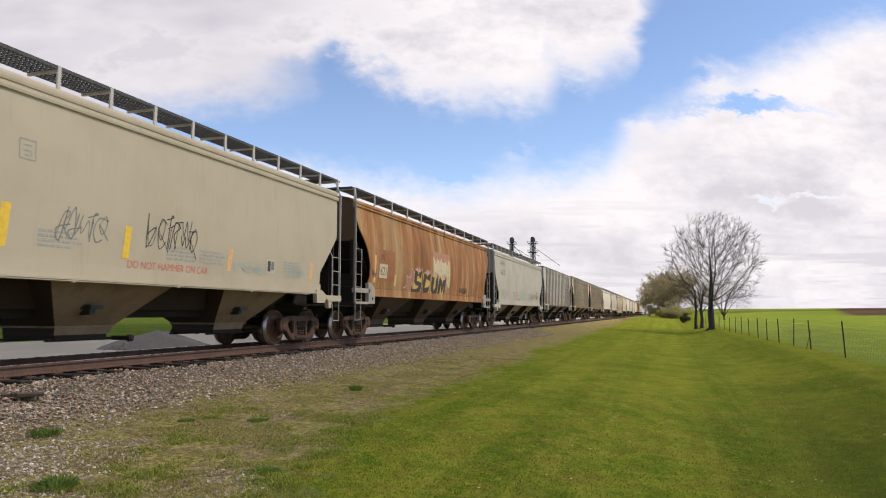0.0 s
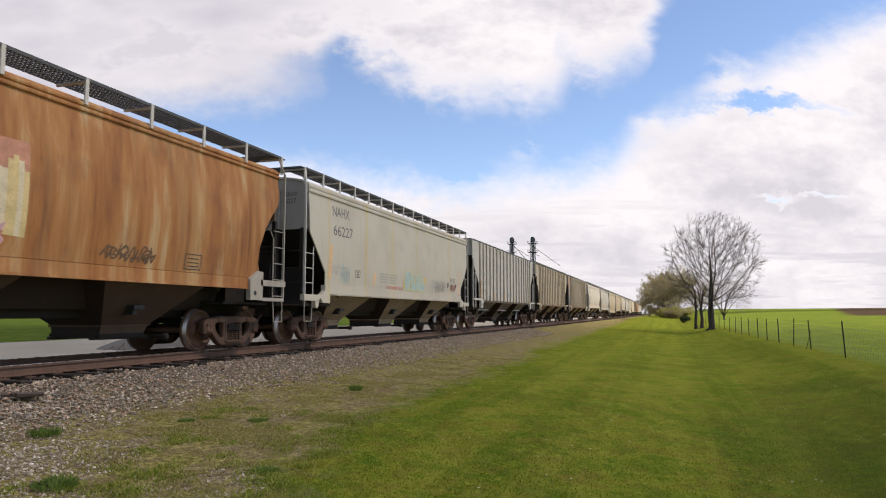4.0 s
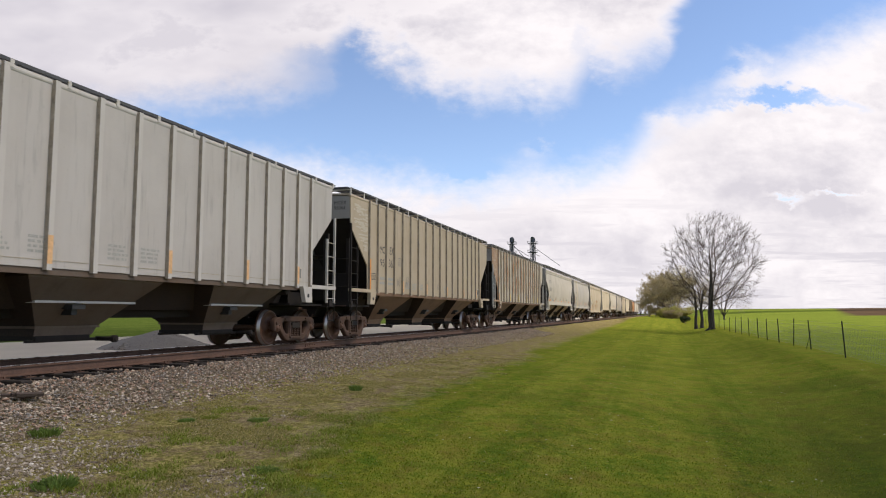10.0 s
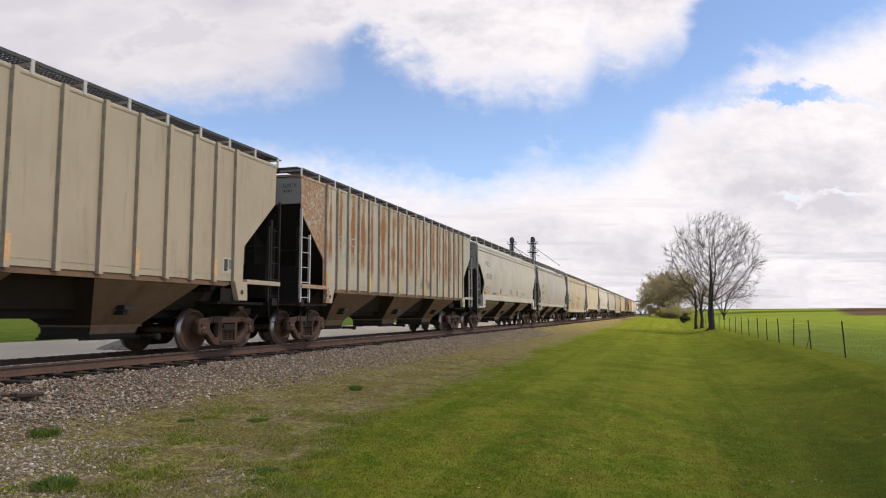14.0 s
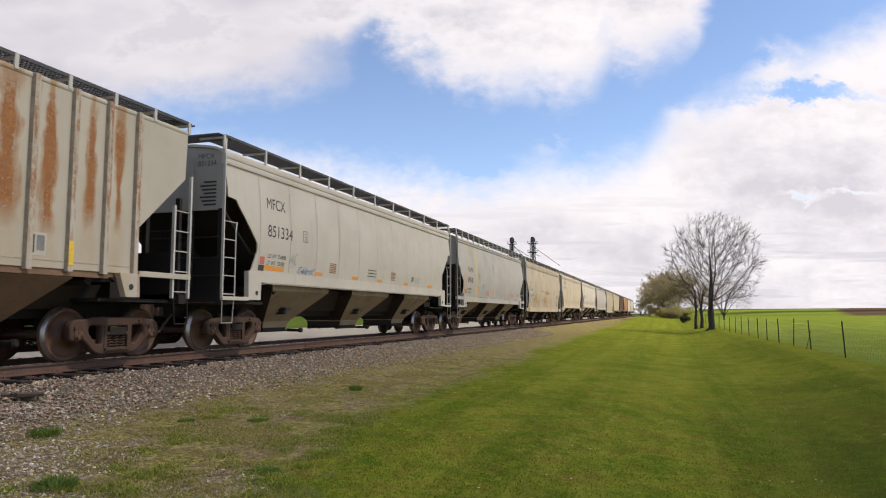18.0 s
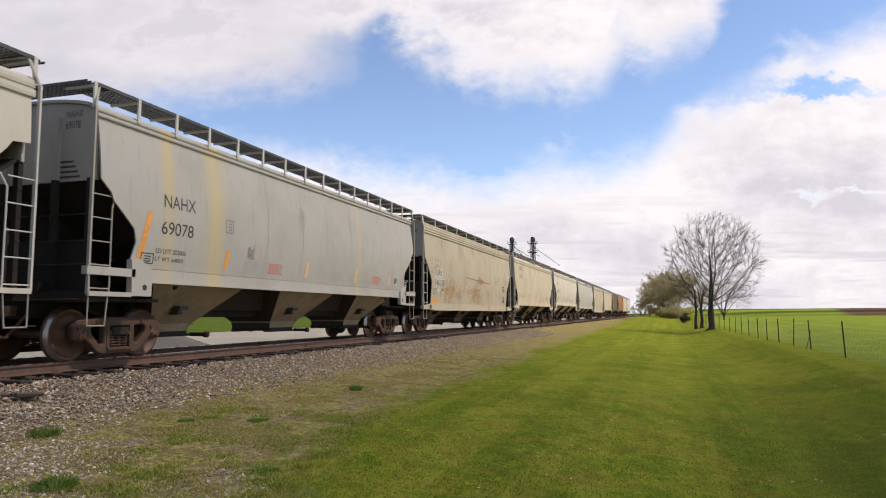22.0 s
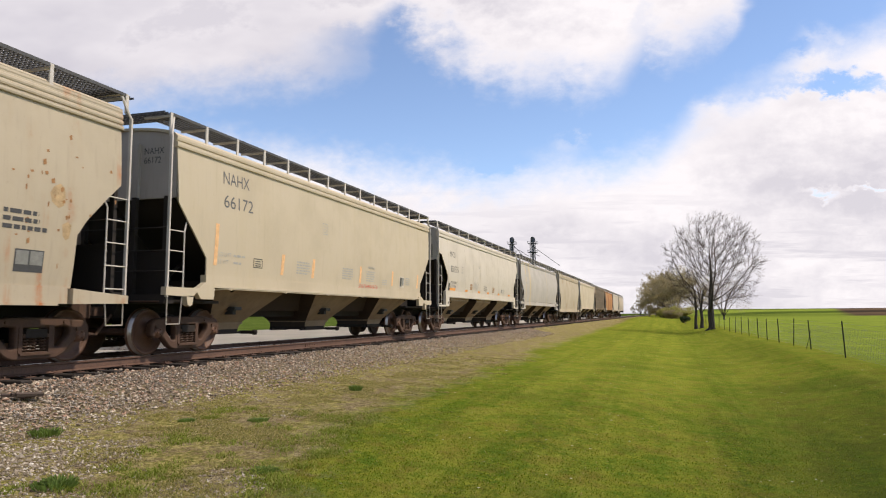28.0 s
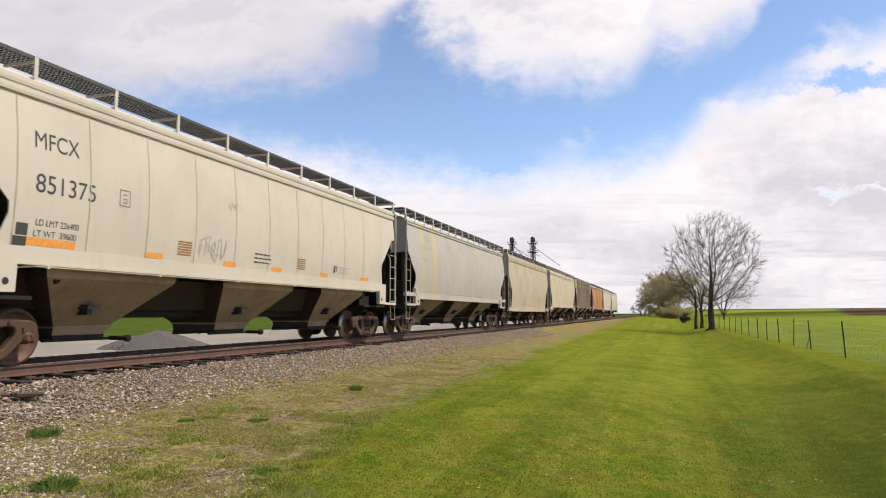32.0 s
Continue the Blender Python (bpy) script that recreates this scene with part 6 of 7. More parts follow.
# rust-streaked ribbed car
c, n = add_car(5, "ribbed", RUSTY, HOP_BROWN, ENDGREY, "pale ribbed covered hopper with long orange rust streaks")
for w, a, b, z0, z1 in (("GA", 2.95, 3.45, 2.88, 3.15), ("C", 3.75, 4.05, 2.88, 3.15), ("94", 2.98, 3.44, 2.43, 2.70), ("93", 3.72, 4.15, 2.43, 2.70)):
    lettering(w, c, RB, a, b, z0, z1, FADED)
end_words(c, 0.67, "GACX\n9493", LETTER, 0.92, 1.34, 4.06, 4.33)
ribs = rib_places(n)
for i in (0, 4, 7, 10, 13, 15):
    y = ribs[i]
    decal(c, lambda z: 1.57, y - 0.05, y + 0.05, 1.6, 2.0, YELLOW if i else STRIPE)
qr_plate(c, RB, n - 4.3, 1.72, 0.36)
decal(c, RB, 7.55, 7.85, 2.0, 2.18, PALEGREY, "tag_plate")
for k, y in enumerate((10.2, 11.0)):
    scrawl(c, RB, y, y + 0.5, 1.75, 2.25, TAG_GREY, 50 + k, 4, 0.02)
for y in (8.9, 13.0):
    bars(c, RB, y, y + 0.5, 1.72, 1.98, 4, FADED)


def panel_marks(c, n, number, limit, weight, tag):
    lettering("MFCX", c, PN, 2.25, 3.10, 3.36, 3.63, LETTER)
    lettering(number, c, PN, 2.28, 3.45, 2.68, 2.97, LETTER)
    lettering("LD LMT " + limit, c, PN, 2.33, 3.15, 2.17, 2.27, LETTER)
    lettering("LT WT  " + weight, c, PN, 2.31, 3.12, 2.00, 2.10, LETTER)
    decal(c, PN, 2.20, 3.12, 1.86, 1.98, STRIPE)
    for y, w in ((4.75, 0.45), (7.15, 0.45), (9.1, 0.45), (11.6, 0.45), (14.3, 0.6)):
        decal(c, PN, y, y + w, 1.86, 1.96, STRIPE)
    small_frame(c, PN, 4.0, 2.72, 0.24, 0.28, TAG_GREY)
    for y, z, m in ((5.6, 1.98, STAIN), (10.3, 1.98, STAIN)):
        for i in range(6):
            decal(c, PN, y, y + 0.42, z + i * 0.05, z + i * 0.05 + 0.03, m, "stencil_line", rows=1)
    bars(c, PN, 8.3, 9.05, 1.98, 2.27, 3, LETTER, thin=0.6)
    qr_plate(c, PN, 12.35, 1.96, 0.28)
    bars(c, PN, 12.75, 13.4, 1.98, 2.2, 3, FADED)
    decal(c, PN, 2.0, 2.2, 2.0, 2.18, REDPAINT if tag else TAG_BLACK, "placard")
    decal(c, PN, 1.95, 2.2, 1.84, 1.98, TAG_BLACK, "placard")
    end_words(c, 0.68, "MFCX\n" + number, LETTER, 0.78, 1.26, 4.12, 4.40)
    bars_end = bmesh.new()
    for i in range(7):
        box(bars_end, 0.95 - 0.05 * (i % 3), 1.28, 0.672, 0.676, 3.22 + 0.085 * i, 3.26 + 0.085 * i)
    part("small_print", bars_end, LETTER, c)


c, n = add_car(6, "panel", WHITE, HOP_TAN, PALEGREY, "clean off-white covered hopper with curved panelled sides")
panel_marks(c, n, "851334", "226800", "59200", True)
scrawl(c, PN, 3.75, 4.75, 1.84, 2.06, TAG_BLUE, 60, 4, 0.02)
scrawl(c, PN, 3.3, 3.8, 2.0, 2.4, FADED, 61, 3, 0.015)

c, n = add_car(7, "bulged", PALEGREY, HOP_GREY, ENDGREY, "pale grey round-sided covered hopper with yellow run marks")
end_words(c, 0.76, "NAHX\n69078", LETTER, 0.74, 1.12, 4.06, 4.38)
bm = bmesh.new()
for i in range(4):
    box(bm, 0.55 + 0.06 * (i % 2), 1.10 - 0.05 * i, 0.752, 0.756, 3.18 + 0.09 * i, 3.215 + 0.09 * i)
part("small_print", bm, LETTER, c)
lettering("NAHX", c, RD, 2.29, 3.23, 2.86, 3.11, LETTER)
lettering("69078", c, RD, 2.25, 3.18, 2.34, 2.59, LETTER)
lettering("LD LMT 202000", c, RD, 2.15, 3.0, 1.97, 2.06, LETTER)
lettering("LT WT 64000", c, RD, 2.15, 2.95, 1.82, 1.90, LETTER)
for y, z0, z1 in ((1.64, 1.72, 2.72), (4.3, 1.80, 2.2), (7.9, 1.78, 2.2), (11.0, 1.78, 2.2), (13.8, 1.76, 2.1)):
    decal(c, RD, y, y + 0.13, z0, z1, STRIPE if y < 6 else FADEOR, lean=0.22 if y < 2 else 0.05)
small_frame(c, RD, 4.28, 2.59, 0.26, 0.27, TAG_GREY)
small_frame(c, RD, 1.78, 1.76, 0.32, 0.18, TAG_BLACK)
scrawl(c, RD, 5.15, 5.45, 2.05, 2.5, TAG_GREY, 70, 3, 0.015)
scrawl(c, RD, 7.5, 7.9, 2.9, 3.7, FADED, 71, 3, 0.03)
for y, m in ((5.1, FADED), (6.1, REDPAINT), (9.6, FADED), (12.4, REDPAINT), (15.0, FADED)):
    bars(c, RD, y, y + 0.7, 1.78, 2.05, 5, m)
qr_plate(c, RD, 14.3, 1.82, 0.3)
for y in (5.9, 7.6, 9.0, 10.6, 12.2, 13.9):
    part("panel_seam", seam("round", 1, 1.7, 4.15, 0.10), SEAM, c).location = (0, y, 0)

c, n = add_car(8, "deep", CREAM_B, HOP_BLACK, PALEGREY, "cream covered hopper with deep sill, rust scars and white lettering panel")
decal(c, DP, 1.92, 3.05, 2.36, 2.74, WHITE, "lettering_panel", 0.004, "white repainted panel")
decal(c, DP, 1.88, 3.40, 1.93, 2.32, WHITE, "lettering_panel", 0.004, "white repainted panel")
lettering("FURX", c, lambda z: DP(z) + 0.004, 2.02, 2.95, 2.41, 2.69, LETTER)
lettering("846388", c, lambda z: DP(z) + 0.004, 1.95, 3.34, 1.98, 2.26, LETTER)
lettering("LD LMT", c, DP, 1.82, 2.32, 1.78, 1.87, LETTER)
lettering("LT WT", c, DP, 1.82, 2.2, 1.62, 1.71, LETTER)
decal(c, DP, 2.36, 2.85, 1.76, 1.88, WHITE, "tag_plate")
bars(c, DP, 2.95, 3.4, 1.78, 1.88, 1, LETTER)
rnd = random.Random(5)
for cy, cz, sy, sz, num in ((4.2, 1.75, 0.9, 0.28, 220), (5.3, 2.0, 0.35, 0.3, 30), (8.6, 1.75, 1.0, 0.3, 220), (9.6, 1.65, 0.5, 0.2, 40), (2.2, 2.75, 0.6, 0.25, 40), (6.6, 2.1, 0.4, 0.3, 25), (13.0, 2.7, 1.5, 0.5, 26), (15.4, 2.4, 0.8, 0.5, 26)):
    bm = bmesh.new()
    for i in range(num):
        y, z = rnd.gauss(cy, sy * 0.6), max(1.27, rnd.gauss(cz, sz))
        w, h = rnd.uniform(0.012, 0.06), rnd.uniform(0.02, 0.11)
        bm.faces.new([bm.verts.new((DP(q) + 0.004, p, q)) for p, q in ((y, z), (y + w, z + h * 0.2), (y + w * 0.8, z + h), (y - w * 0.3, z + h * 0.7))])
    tagged(part("rust_patch", mesh("rust_patch", bm, STAIN), None, c, "brown flaking rust spots"), kind="stuff")
    bm = bmesh.new()
    for i in range(num // 9):
        y, z = rnd.gauss(cy, sy * 0.55), max(1.42, rnd.gauss(cz, sz * 0.8))
        r = rnd.uniform(0.05, 0.16)
        bm.faces.new([bm.verts.new((DP(z + r * q) + 0.0022 + 0.00012 * (i % 12), y + r * p * rnd.uniform(0.5, 1.2), z + 1.1 * r * q)) for p, q in ((1, 0), (0.7, 0.8), (0.1, 1.1), (-0.6, 0.7), (-1, 0.1), (-0.7, -0.7), (0, -1.2), (0.6, -0.9))])
    tagged(part("rust_bloom", mesh("rust_bloom", bm, STAIN_PALE), None, c, "pale brown rust bloom"), kind="stuff")
bm = bmesh.new()
stroke(bm, [(6.9, 2.55), (11.6, 2.42)], 0.05, DP)
stroke(bm, [(8.5, 2.0), (9.6, 1.98)], 0.04, DP)
part("rust_scar", mesh("rust_scar", bm, STAIN), None, c, "long brown scrape")
scrawl(c, DP, 8.9, 10.2, 2.33, 2.65, STAIN, 80, 5, 0.06)
decal(c, DP, 1.72, 2.62, 1.26, 1.38, STRIPE)
decal(c, lambda z: DP(z) + 0.03, 1.9, 2.8, 1.06, 1.17, STRIPE)
for y in (6.0, 9.5, 12.5):
    decal(c, lambda z: DP(z) + 0.03, y, y + 0.5, 1.07, 1.16, FADEOR)
for y in (3.6, 6.7, 10.6):
    bars(c, lambda z: DP(z) + 0.03, y, y + 1.0, 1.04, 1.18, 2, FADED)
data_panel(c, DP, n - 2.75, 1.45, 0.34)
bars(c, DP, n - 3.0, n - 2.2, 2.05, 2.4, 3, LETTER)
decal(c, lambda z: DP(z) + 0.03, n - 2.6, n - 1.75, 1.06, 1.17, STRIPE)
end_words(c, 0.78, "FURX\n846388", LETTER, 0.74, 1.24, 4.10, 4.42)
decal(c, lambda z: 1.635, 1.2, 1.42, 1.02, 1.18, TAG_BLACK, "placard")

c, n = add_car(9, "smooth", CREAM, HOP_CREAM, ENDGREY, "cream smooth-sided covered hopper with faded orange strips")
lettering("NAHX", c, SM, 2.25, 3.25, 3.66, 3.93, GREYLETTER)
lettering("66172", c, SM, 2.28, 3.40, 3.14, 3.42, GREYLETTER)
end_words(c, 0.78, "NAHX\n66172")
lettering("LD LMT", c, SM, 2.15, 2.6, 2.06, 2.15, FADED)
bars(c, SM, 2.7, 3.2, 2.06, 2.15, 1, FADED)
lettering("LT WT", c, SM, 2.15, 2.5, 1.90, 1.99, FADED)
bars(c, SM, 2.7, 3.1, 1.90, 1.99, 1, FADED)
decal(c, SM, 1.98, 2.10, 1.85, 2.75, FADEOR, lean=0.03)
for y in (4.7, 6.3, 9.4, 12.1, 14.7):
    decal(c, SM, y, y + 0.14, 1.78, 2.3, FADEOR, lean=0.05)
lettering("DO NOT HAMMER ON CAR", c, SM, 9.4, 10.9, 1.62, 1.75, REDPAINT, "red_lettering")
lettering("WARNING", c, SM, 10.05, 10.6, 2.26, 2.35, FADED)
small_frame(c, SM, 3.5, 1.9, 0.36, 0.2, TAG_BLACK)
small_frame(c, SM, 6.9, 3.05)
for y in (5.5, 8.2, 9.95):
    bars(c, SM, y, y + 0.75, 1.84, 2.2, 5, FADED)
bars(c, SM, 11.3, 11.7, 1.78, 1.98, 3, FADED)
bars(c, SM, 13.5, 14.0, 1.85, 2.15, 4, FADED)
qr_plate(c, SM, 12.9, 1.76, 0.40)

c, n = add_car(10, "panel", WHITE, HOP_TAN, PALEGREY, "off-white covered hopper with curved panels and faint scrawl")
panel_marks(c, n, "851375", "226400", "59600", False)
scrawl(c, PN, 6.2, 7.2, 1.95, 2.5, FADED, 90, 5, 0.018)
scrawl(c, PN, 7.2, 7.6, 3.1, 3.3, FADED, 91, 2, 0.02)

c, n = add_car(11, "bulged", PALEGREY, HOP_CREAM, ENDGREY, "pale grey round-sided covered hopper with small dark lettering")
bars(c, RD, 2.3, 3.1, 3.32, 3.56, 1, FADED)
bars(c, RD, 2.3, 3.2, 2.84, 3.08, 1, FADED)
add_car(12, "deep", CREAM_B, HOP_BLACK, PALEGREY, "cream covered hopper with deep side sill")
add_car(13, "smooth", CREAM, HOP_CREAM, ENDGREY, "cream smooth-sided covered hopper near the rear")
add_car(14, "ribbed", DULL, HOP_GREY, ENDGREY, "dull grey-brown ribbed covered hopper")
add_car(15, "round", ORANGE, HOP_RUST, ENDBROWN, "rust-orange round-sided covered hopper near the rear")
add_car(16, "smooth", OFFWHITE, HOP_GREY, ENDGREY, "off-white smooth-sided covered hopper near the rear")
add_car(17, "round", OFFWHITE, HOP_GREY, ENDGREY, "off-white round-sided covered hopper, last of the train")

# ---- fence ----
POSTMAT = plain("green_steel_post", (0.030, 0.034, 0.028), 0.7, 0.2, 0.2, 9, 0.1)
WIRE = plain("galvanised_wire", (0.20, 0.20, 0.19), 0.55, 0.6, 0.1, 9, 0)
fence = thing("fence", "dark steel post fence with thin woven wire", "fence", pose(0, 0, 0))
FENCE_Y = [14.5, 20.3, 25.6, 31.0, 34.7, 38.6, 42.5, 46.0, 50.2, 54.2, 58.0, 62.3, 66.8, 72.0, 78.0, 84.5, 91.0, 98.0]
rnd = random.Random(2)


def fence_x(y):
    return lerp(5.55, 4.75, smooth(20, 95, y))


for y in FENCE_Y:
    bm = bmesh.new()
    h = rnd.uniform(1.14, 1.24)
    box(bm, -0.022, 0.022, -0.004, 0.004, -0.3, h)
    box(bm, -0.004, 0.004, -0.028, 0.004, -0.3, h)
    for i in range(9):
        box(bm, -0.010, 0.010, 0.004, 0.014, 0.12 + 0.12 * i, 0.15 + 0.12 * i)
    p = part("post", bm, POSTMAT, fence)
    x = fence_x(y)
    p.location = (x, y, ground_z(x, y))
    p.rotation_euler = (radians(rnd.uniform(-2, 2)), radians(-4.5 if y == 25.6 else -3.5 if y == 31.0 else rnd.uniform(-1.5, 1.5)), rnd.uniform(0, 1))
bm = bmesh.new()
brace = (fence_x(31.0), 31.0)
rod(bm, (brace[0] + 0.02, 31.0, ground_z(*brace) + 0.75), (brace[0] - 0.02, 31.9, ground_z(*brace) - 0.05), 0.008)
part("brace", bm, POSTMAT, fence)
for i, h in enumerate((0.10, 0.24, 0.40, 0.58, 0.78, 0.98, 1.12)):
    bm = bmesh.new()
    for a, b in zip(FENCE_Y, FENCE_Y[1:]):
        for u in range(4):
            p, q = lerp(a, b, u / 4), lerp(a, b, (u + 1) / 4)
            sag = lambda t: -0.03 * math.sin(math.pi * (t - a) / (b - a))
            rod(bm, (fence_x(p) + 0.02, p, ground_z(fence_x(p), p) + h + sag(p)), (fence_x(q) + 0.02, q, ground_z(fence_x(q), q) + h + sag(q)), 0.0032, 4, cap=False)
    part("wire", bm, WIRE, fence)
bm = bmesh.new()
y = 14.5
while y < 60:
    x = fence_x(y) + 0.02
    z = ground_z(x, y)
    rod(bm, (x, y, z + 0.10), (x, y, z + 0.98), 0.0024, 3, cap=False)
    y += 0.16 if y < 36 else 0.32
tagged(part("mesh_wire", bm, WIRE, fence), kind="stuff")

# ---- trees ----

def leafy(m, amount=0.45):
    """Thin leaves: part of the light passes and glows on the other face."""
    tree_ = m.node_tree
    b = tree_.nodes["Principled BSDF"]
    t = tree_.nodes.new("ShaderNodeBsdfTranslucent")
    tree_.links.new(b.inputs["Base Color"].links[0].from_socket, t.inputs[0])
    x = tree_.nodes.new("ShaderNodeMixShader")
    x.inputs[0].default_value = amount
    tree_.links.new(b.outputs[0], x.inputs[1]), tree_.links.new(t.outputs[0], x.inputs[2])
    tree_.links.new(x.outputs[0], tree_.nodes["Material Output"].inputs["Surface"])



BARK = plain("bark", (0.048, 0.040, 0.034), 0.95, 0, 0.3, 9, 0.7)
TWIG = plain("twig_bark", (0.19, 0.14, 0.11), 0.95, 0, 0.25, 9, 0)
BUD = plain("young_leaf", (0.36, 0.31, 0.15), 0.8, 0, 0.3, 3, 0)
LEAF_BROWN = plain("budding_leaf", (0.35, 0.295, 0.165), 0.85, 0, 0.35, 2, 0)
LEAF_GREEN = plain("fresh_leaf", (0.36, 0.34, 0.11), 0.8, 0, 0.35, 2, 0)
LEAF_DARK = plain("evergreen_leaf", (0.035, 0.055, 0.022), 0.8, 0, 0.35, 2, 0)


for m in (BUD, LEAF_BROWN, LEAF_GREEN):
    leafy(m)


def limb(segs, p, d, length, r, depth, rnd, spread_, lift, kids):
    """Grow a bent limb and its side shoots; segs collects (a, b, ra, rb, depth)."""
    n = max(2, min(6, int(length / 0.35)))
    pts = []
    for i in range(n):
        q = p + d * (length / n)
        ra, rb = r * (1 - 0.55 * i / n), r * (1 - 0.55 * (i + 1) / n)
        segs.append((p, q, ra, rb, depth))
        pts.append((q, rb, d.copy()))
        d = (d + Vector((rnd.gauss(0, 0.10), rnd.gauss(0, 0.10), rnd.gauss(0, 0.07) + lift))).normalized()
        p = q
    if depth <= 0:
        return
    for i in range(kids):
        q, rb, dd = pts[min(n - 1, int(rnd.uniform(0.3, 1.0) * n))]
        a = rnd.uniform(0, 6.28)
        side = dd.cross(Vector((math.cos(a), math.sin(a), 0.3))).normalized()
        nd = (dd + side * rnd.uniform(0.45, spread_)).normalized()
        limb(segs, q, nd, length * rnd.uniform(0.48, 0.74), max(0.008, rb * rnd.uniform(0.5, 0.72)), depth - 1, rnd, spread_, lift, kids)


def tree(label, x, y, height, trunk_h, trunk_r, seed, mains, depth, kids, spread_, lift, leaf=None, leaf_n=0, leaf_size=0.05, low=True, wide=None):
    rnd = random.Random(seed)
    t = thing("tree", label, "tree", pose(x, y, ground_z(x, y) - 0.08))
    segs = []
    p = Vector((0, 0, 0))
    trunk = []
    for i in range(5):
        q = Vector((0.05 * math.sin(i * 1.3 + seed), 0.05 * math.cos(i + seed), trunk_h * (i + 1) / 5))
        trunk.append((p, q, trunk_r * (1.35 if i == 0 else 1 - 0.05 * i), trunk_r * (1 - 0.05 * (i + 1))))
        p = q
    for i in range(mains):
        a = 2.4 * i + rnd.uniform(-0.4, 0.4)
        out = 0.10 + 0.75 * (i / max(1, mains - 1)) ** 0.9
        d = Vector((math.cos(a) * out, math.sin(a) * out, 1.0 - 0.35 * out)).normalized()
        z = trunk_h * (1.0 - (0.35 * i / mains if low else 0))
        limb(segs, Vector((0, 0, z)), d, (height - trunk_h) * (0.62 - 0.12 * out), trunk_r * (0.50 - 0.2 * out), depth, rnd, spread_, lift, kids)
    top = max(s[1].z for s in segs)
    k = (height - trunk_h) / max(0.1, top - trunk_h)
    far_out = sorted(math.hypot(s[1].x, s[1].y) for s in segs)[int(len(segs) * 0.985)]
    kx = wide / far_out if wide else k
    fix = lambda v: Vector((v.x * kx, v.y * kx, trunk_h + (v.z - trunk_h) * k if v.z > trunk_h else v.z))
    bm = bmesh.new()
    for a, b, ra, rb in trunk:
        rod(bm, a, b, ra, 10, rb, cap=False)
    for a, b, ra, rb, dd in segs:
        if dd >= depth:
            rod(bm, fix(a), fix(b), ra, 7, rb, cap=False)
    for i in range(6):
        w = i * 1.05
        rod(bm, (0, 0, 0.35), (trunk_r * 2.0 * math.cos(w), trunk_r * 2.0 * math.sin(w), -0.1), trunk_r * 0.35, 5, trunk_r * 0.2)
    part("trunk", bm, BARK, t)
    V, F = [], []
    for a, b, ra, rb, dd in segs:
        if dd < depth:
            a, b = fix(a), fix(b)
            n = 5 if dd == depth - 1 else 3
            q = (b - a).to_track_quat("Z", "Y").to_matrix()
            o = len(V)
            for c, r in ((a, ra), (b, rb)):
                for i in range(n):
                    w = 2 * math.pi * i / n
                    V.append(tuple(c + q @ Vector((math.cos(w), math.sin(w), 0)) * r))
            F += [(o + i, o + (i + 1) % n, o + n + (i + 1) % n, o + n + i) for i in range(n)]
    me = bpy.data.meshes.new("crown")
    me.from_pydata(V, [], F)
    me.materials.append(TWIG)
    part("crown", me, None, t)
    if leaf:
        tips = [fix(s[1]) for s in segs if s[4] == 0]
        V, F = [], []
        for i in range(leaf_n):
            c = rnd.choice(tips) + Vector((rnd.gauss(0, 0.14), rnd.gauss(0, 0.14), rnd.gauss(0, 0.14)))
            u = Vector((rnd.gauss(0, 1), rnd.gauss(0, 1), rnd.gauss(0, 1))).normalized() * leaf_size * rnd.uniform(0.6, 1.4)
            v = u.cross(Vector((rnd.gauss(0, 1), rnd.gauss(0, 1), rnd.gauss(0, 1)))).normalized() * leaf_size * 0.55
            o = len(V)
            V += [tuple(c), tuple(c + u * 0.5 + v), tuple(c + u), tuple(c + u * 0.5 - v)]
            F.append((o, o + 1, o + 2, o + 3))
        me = bpy.data.meshes.new("leaves")
        me.from_pydata(V, [], F)
        me.materials.append(leaf)
        tagged(part("leaves", me, None, t), kind="stuff")
    return t


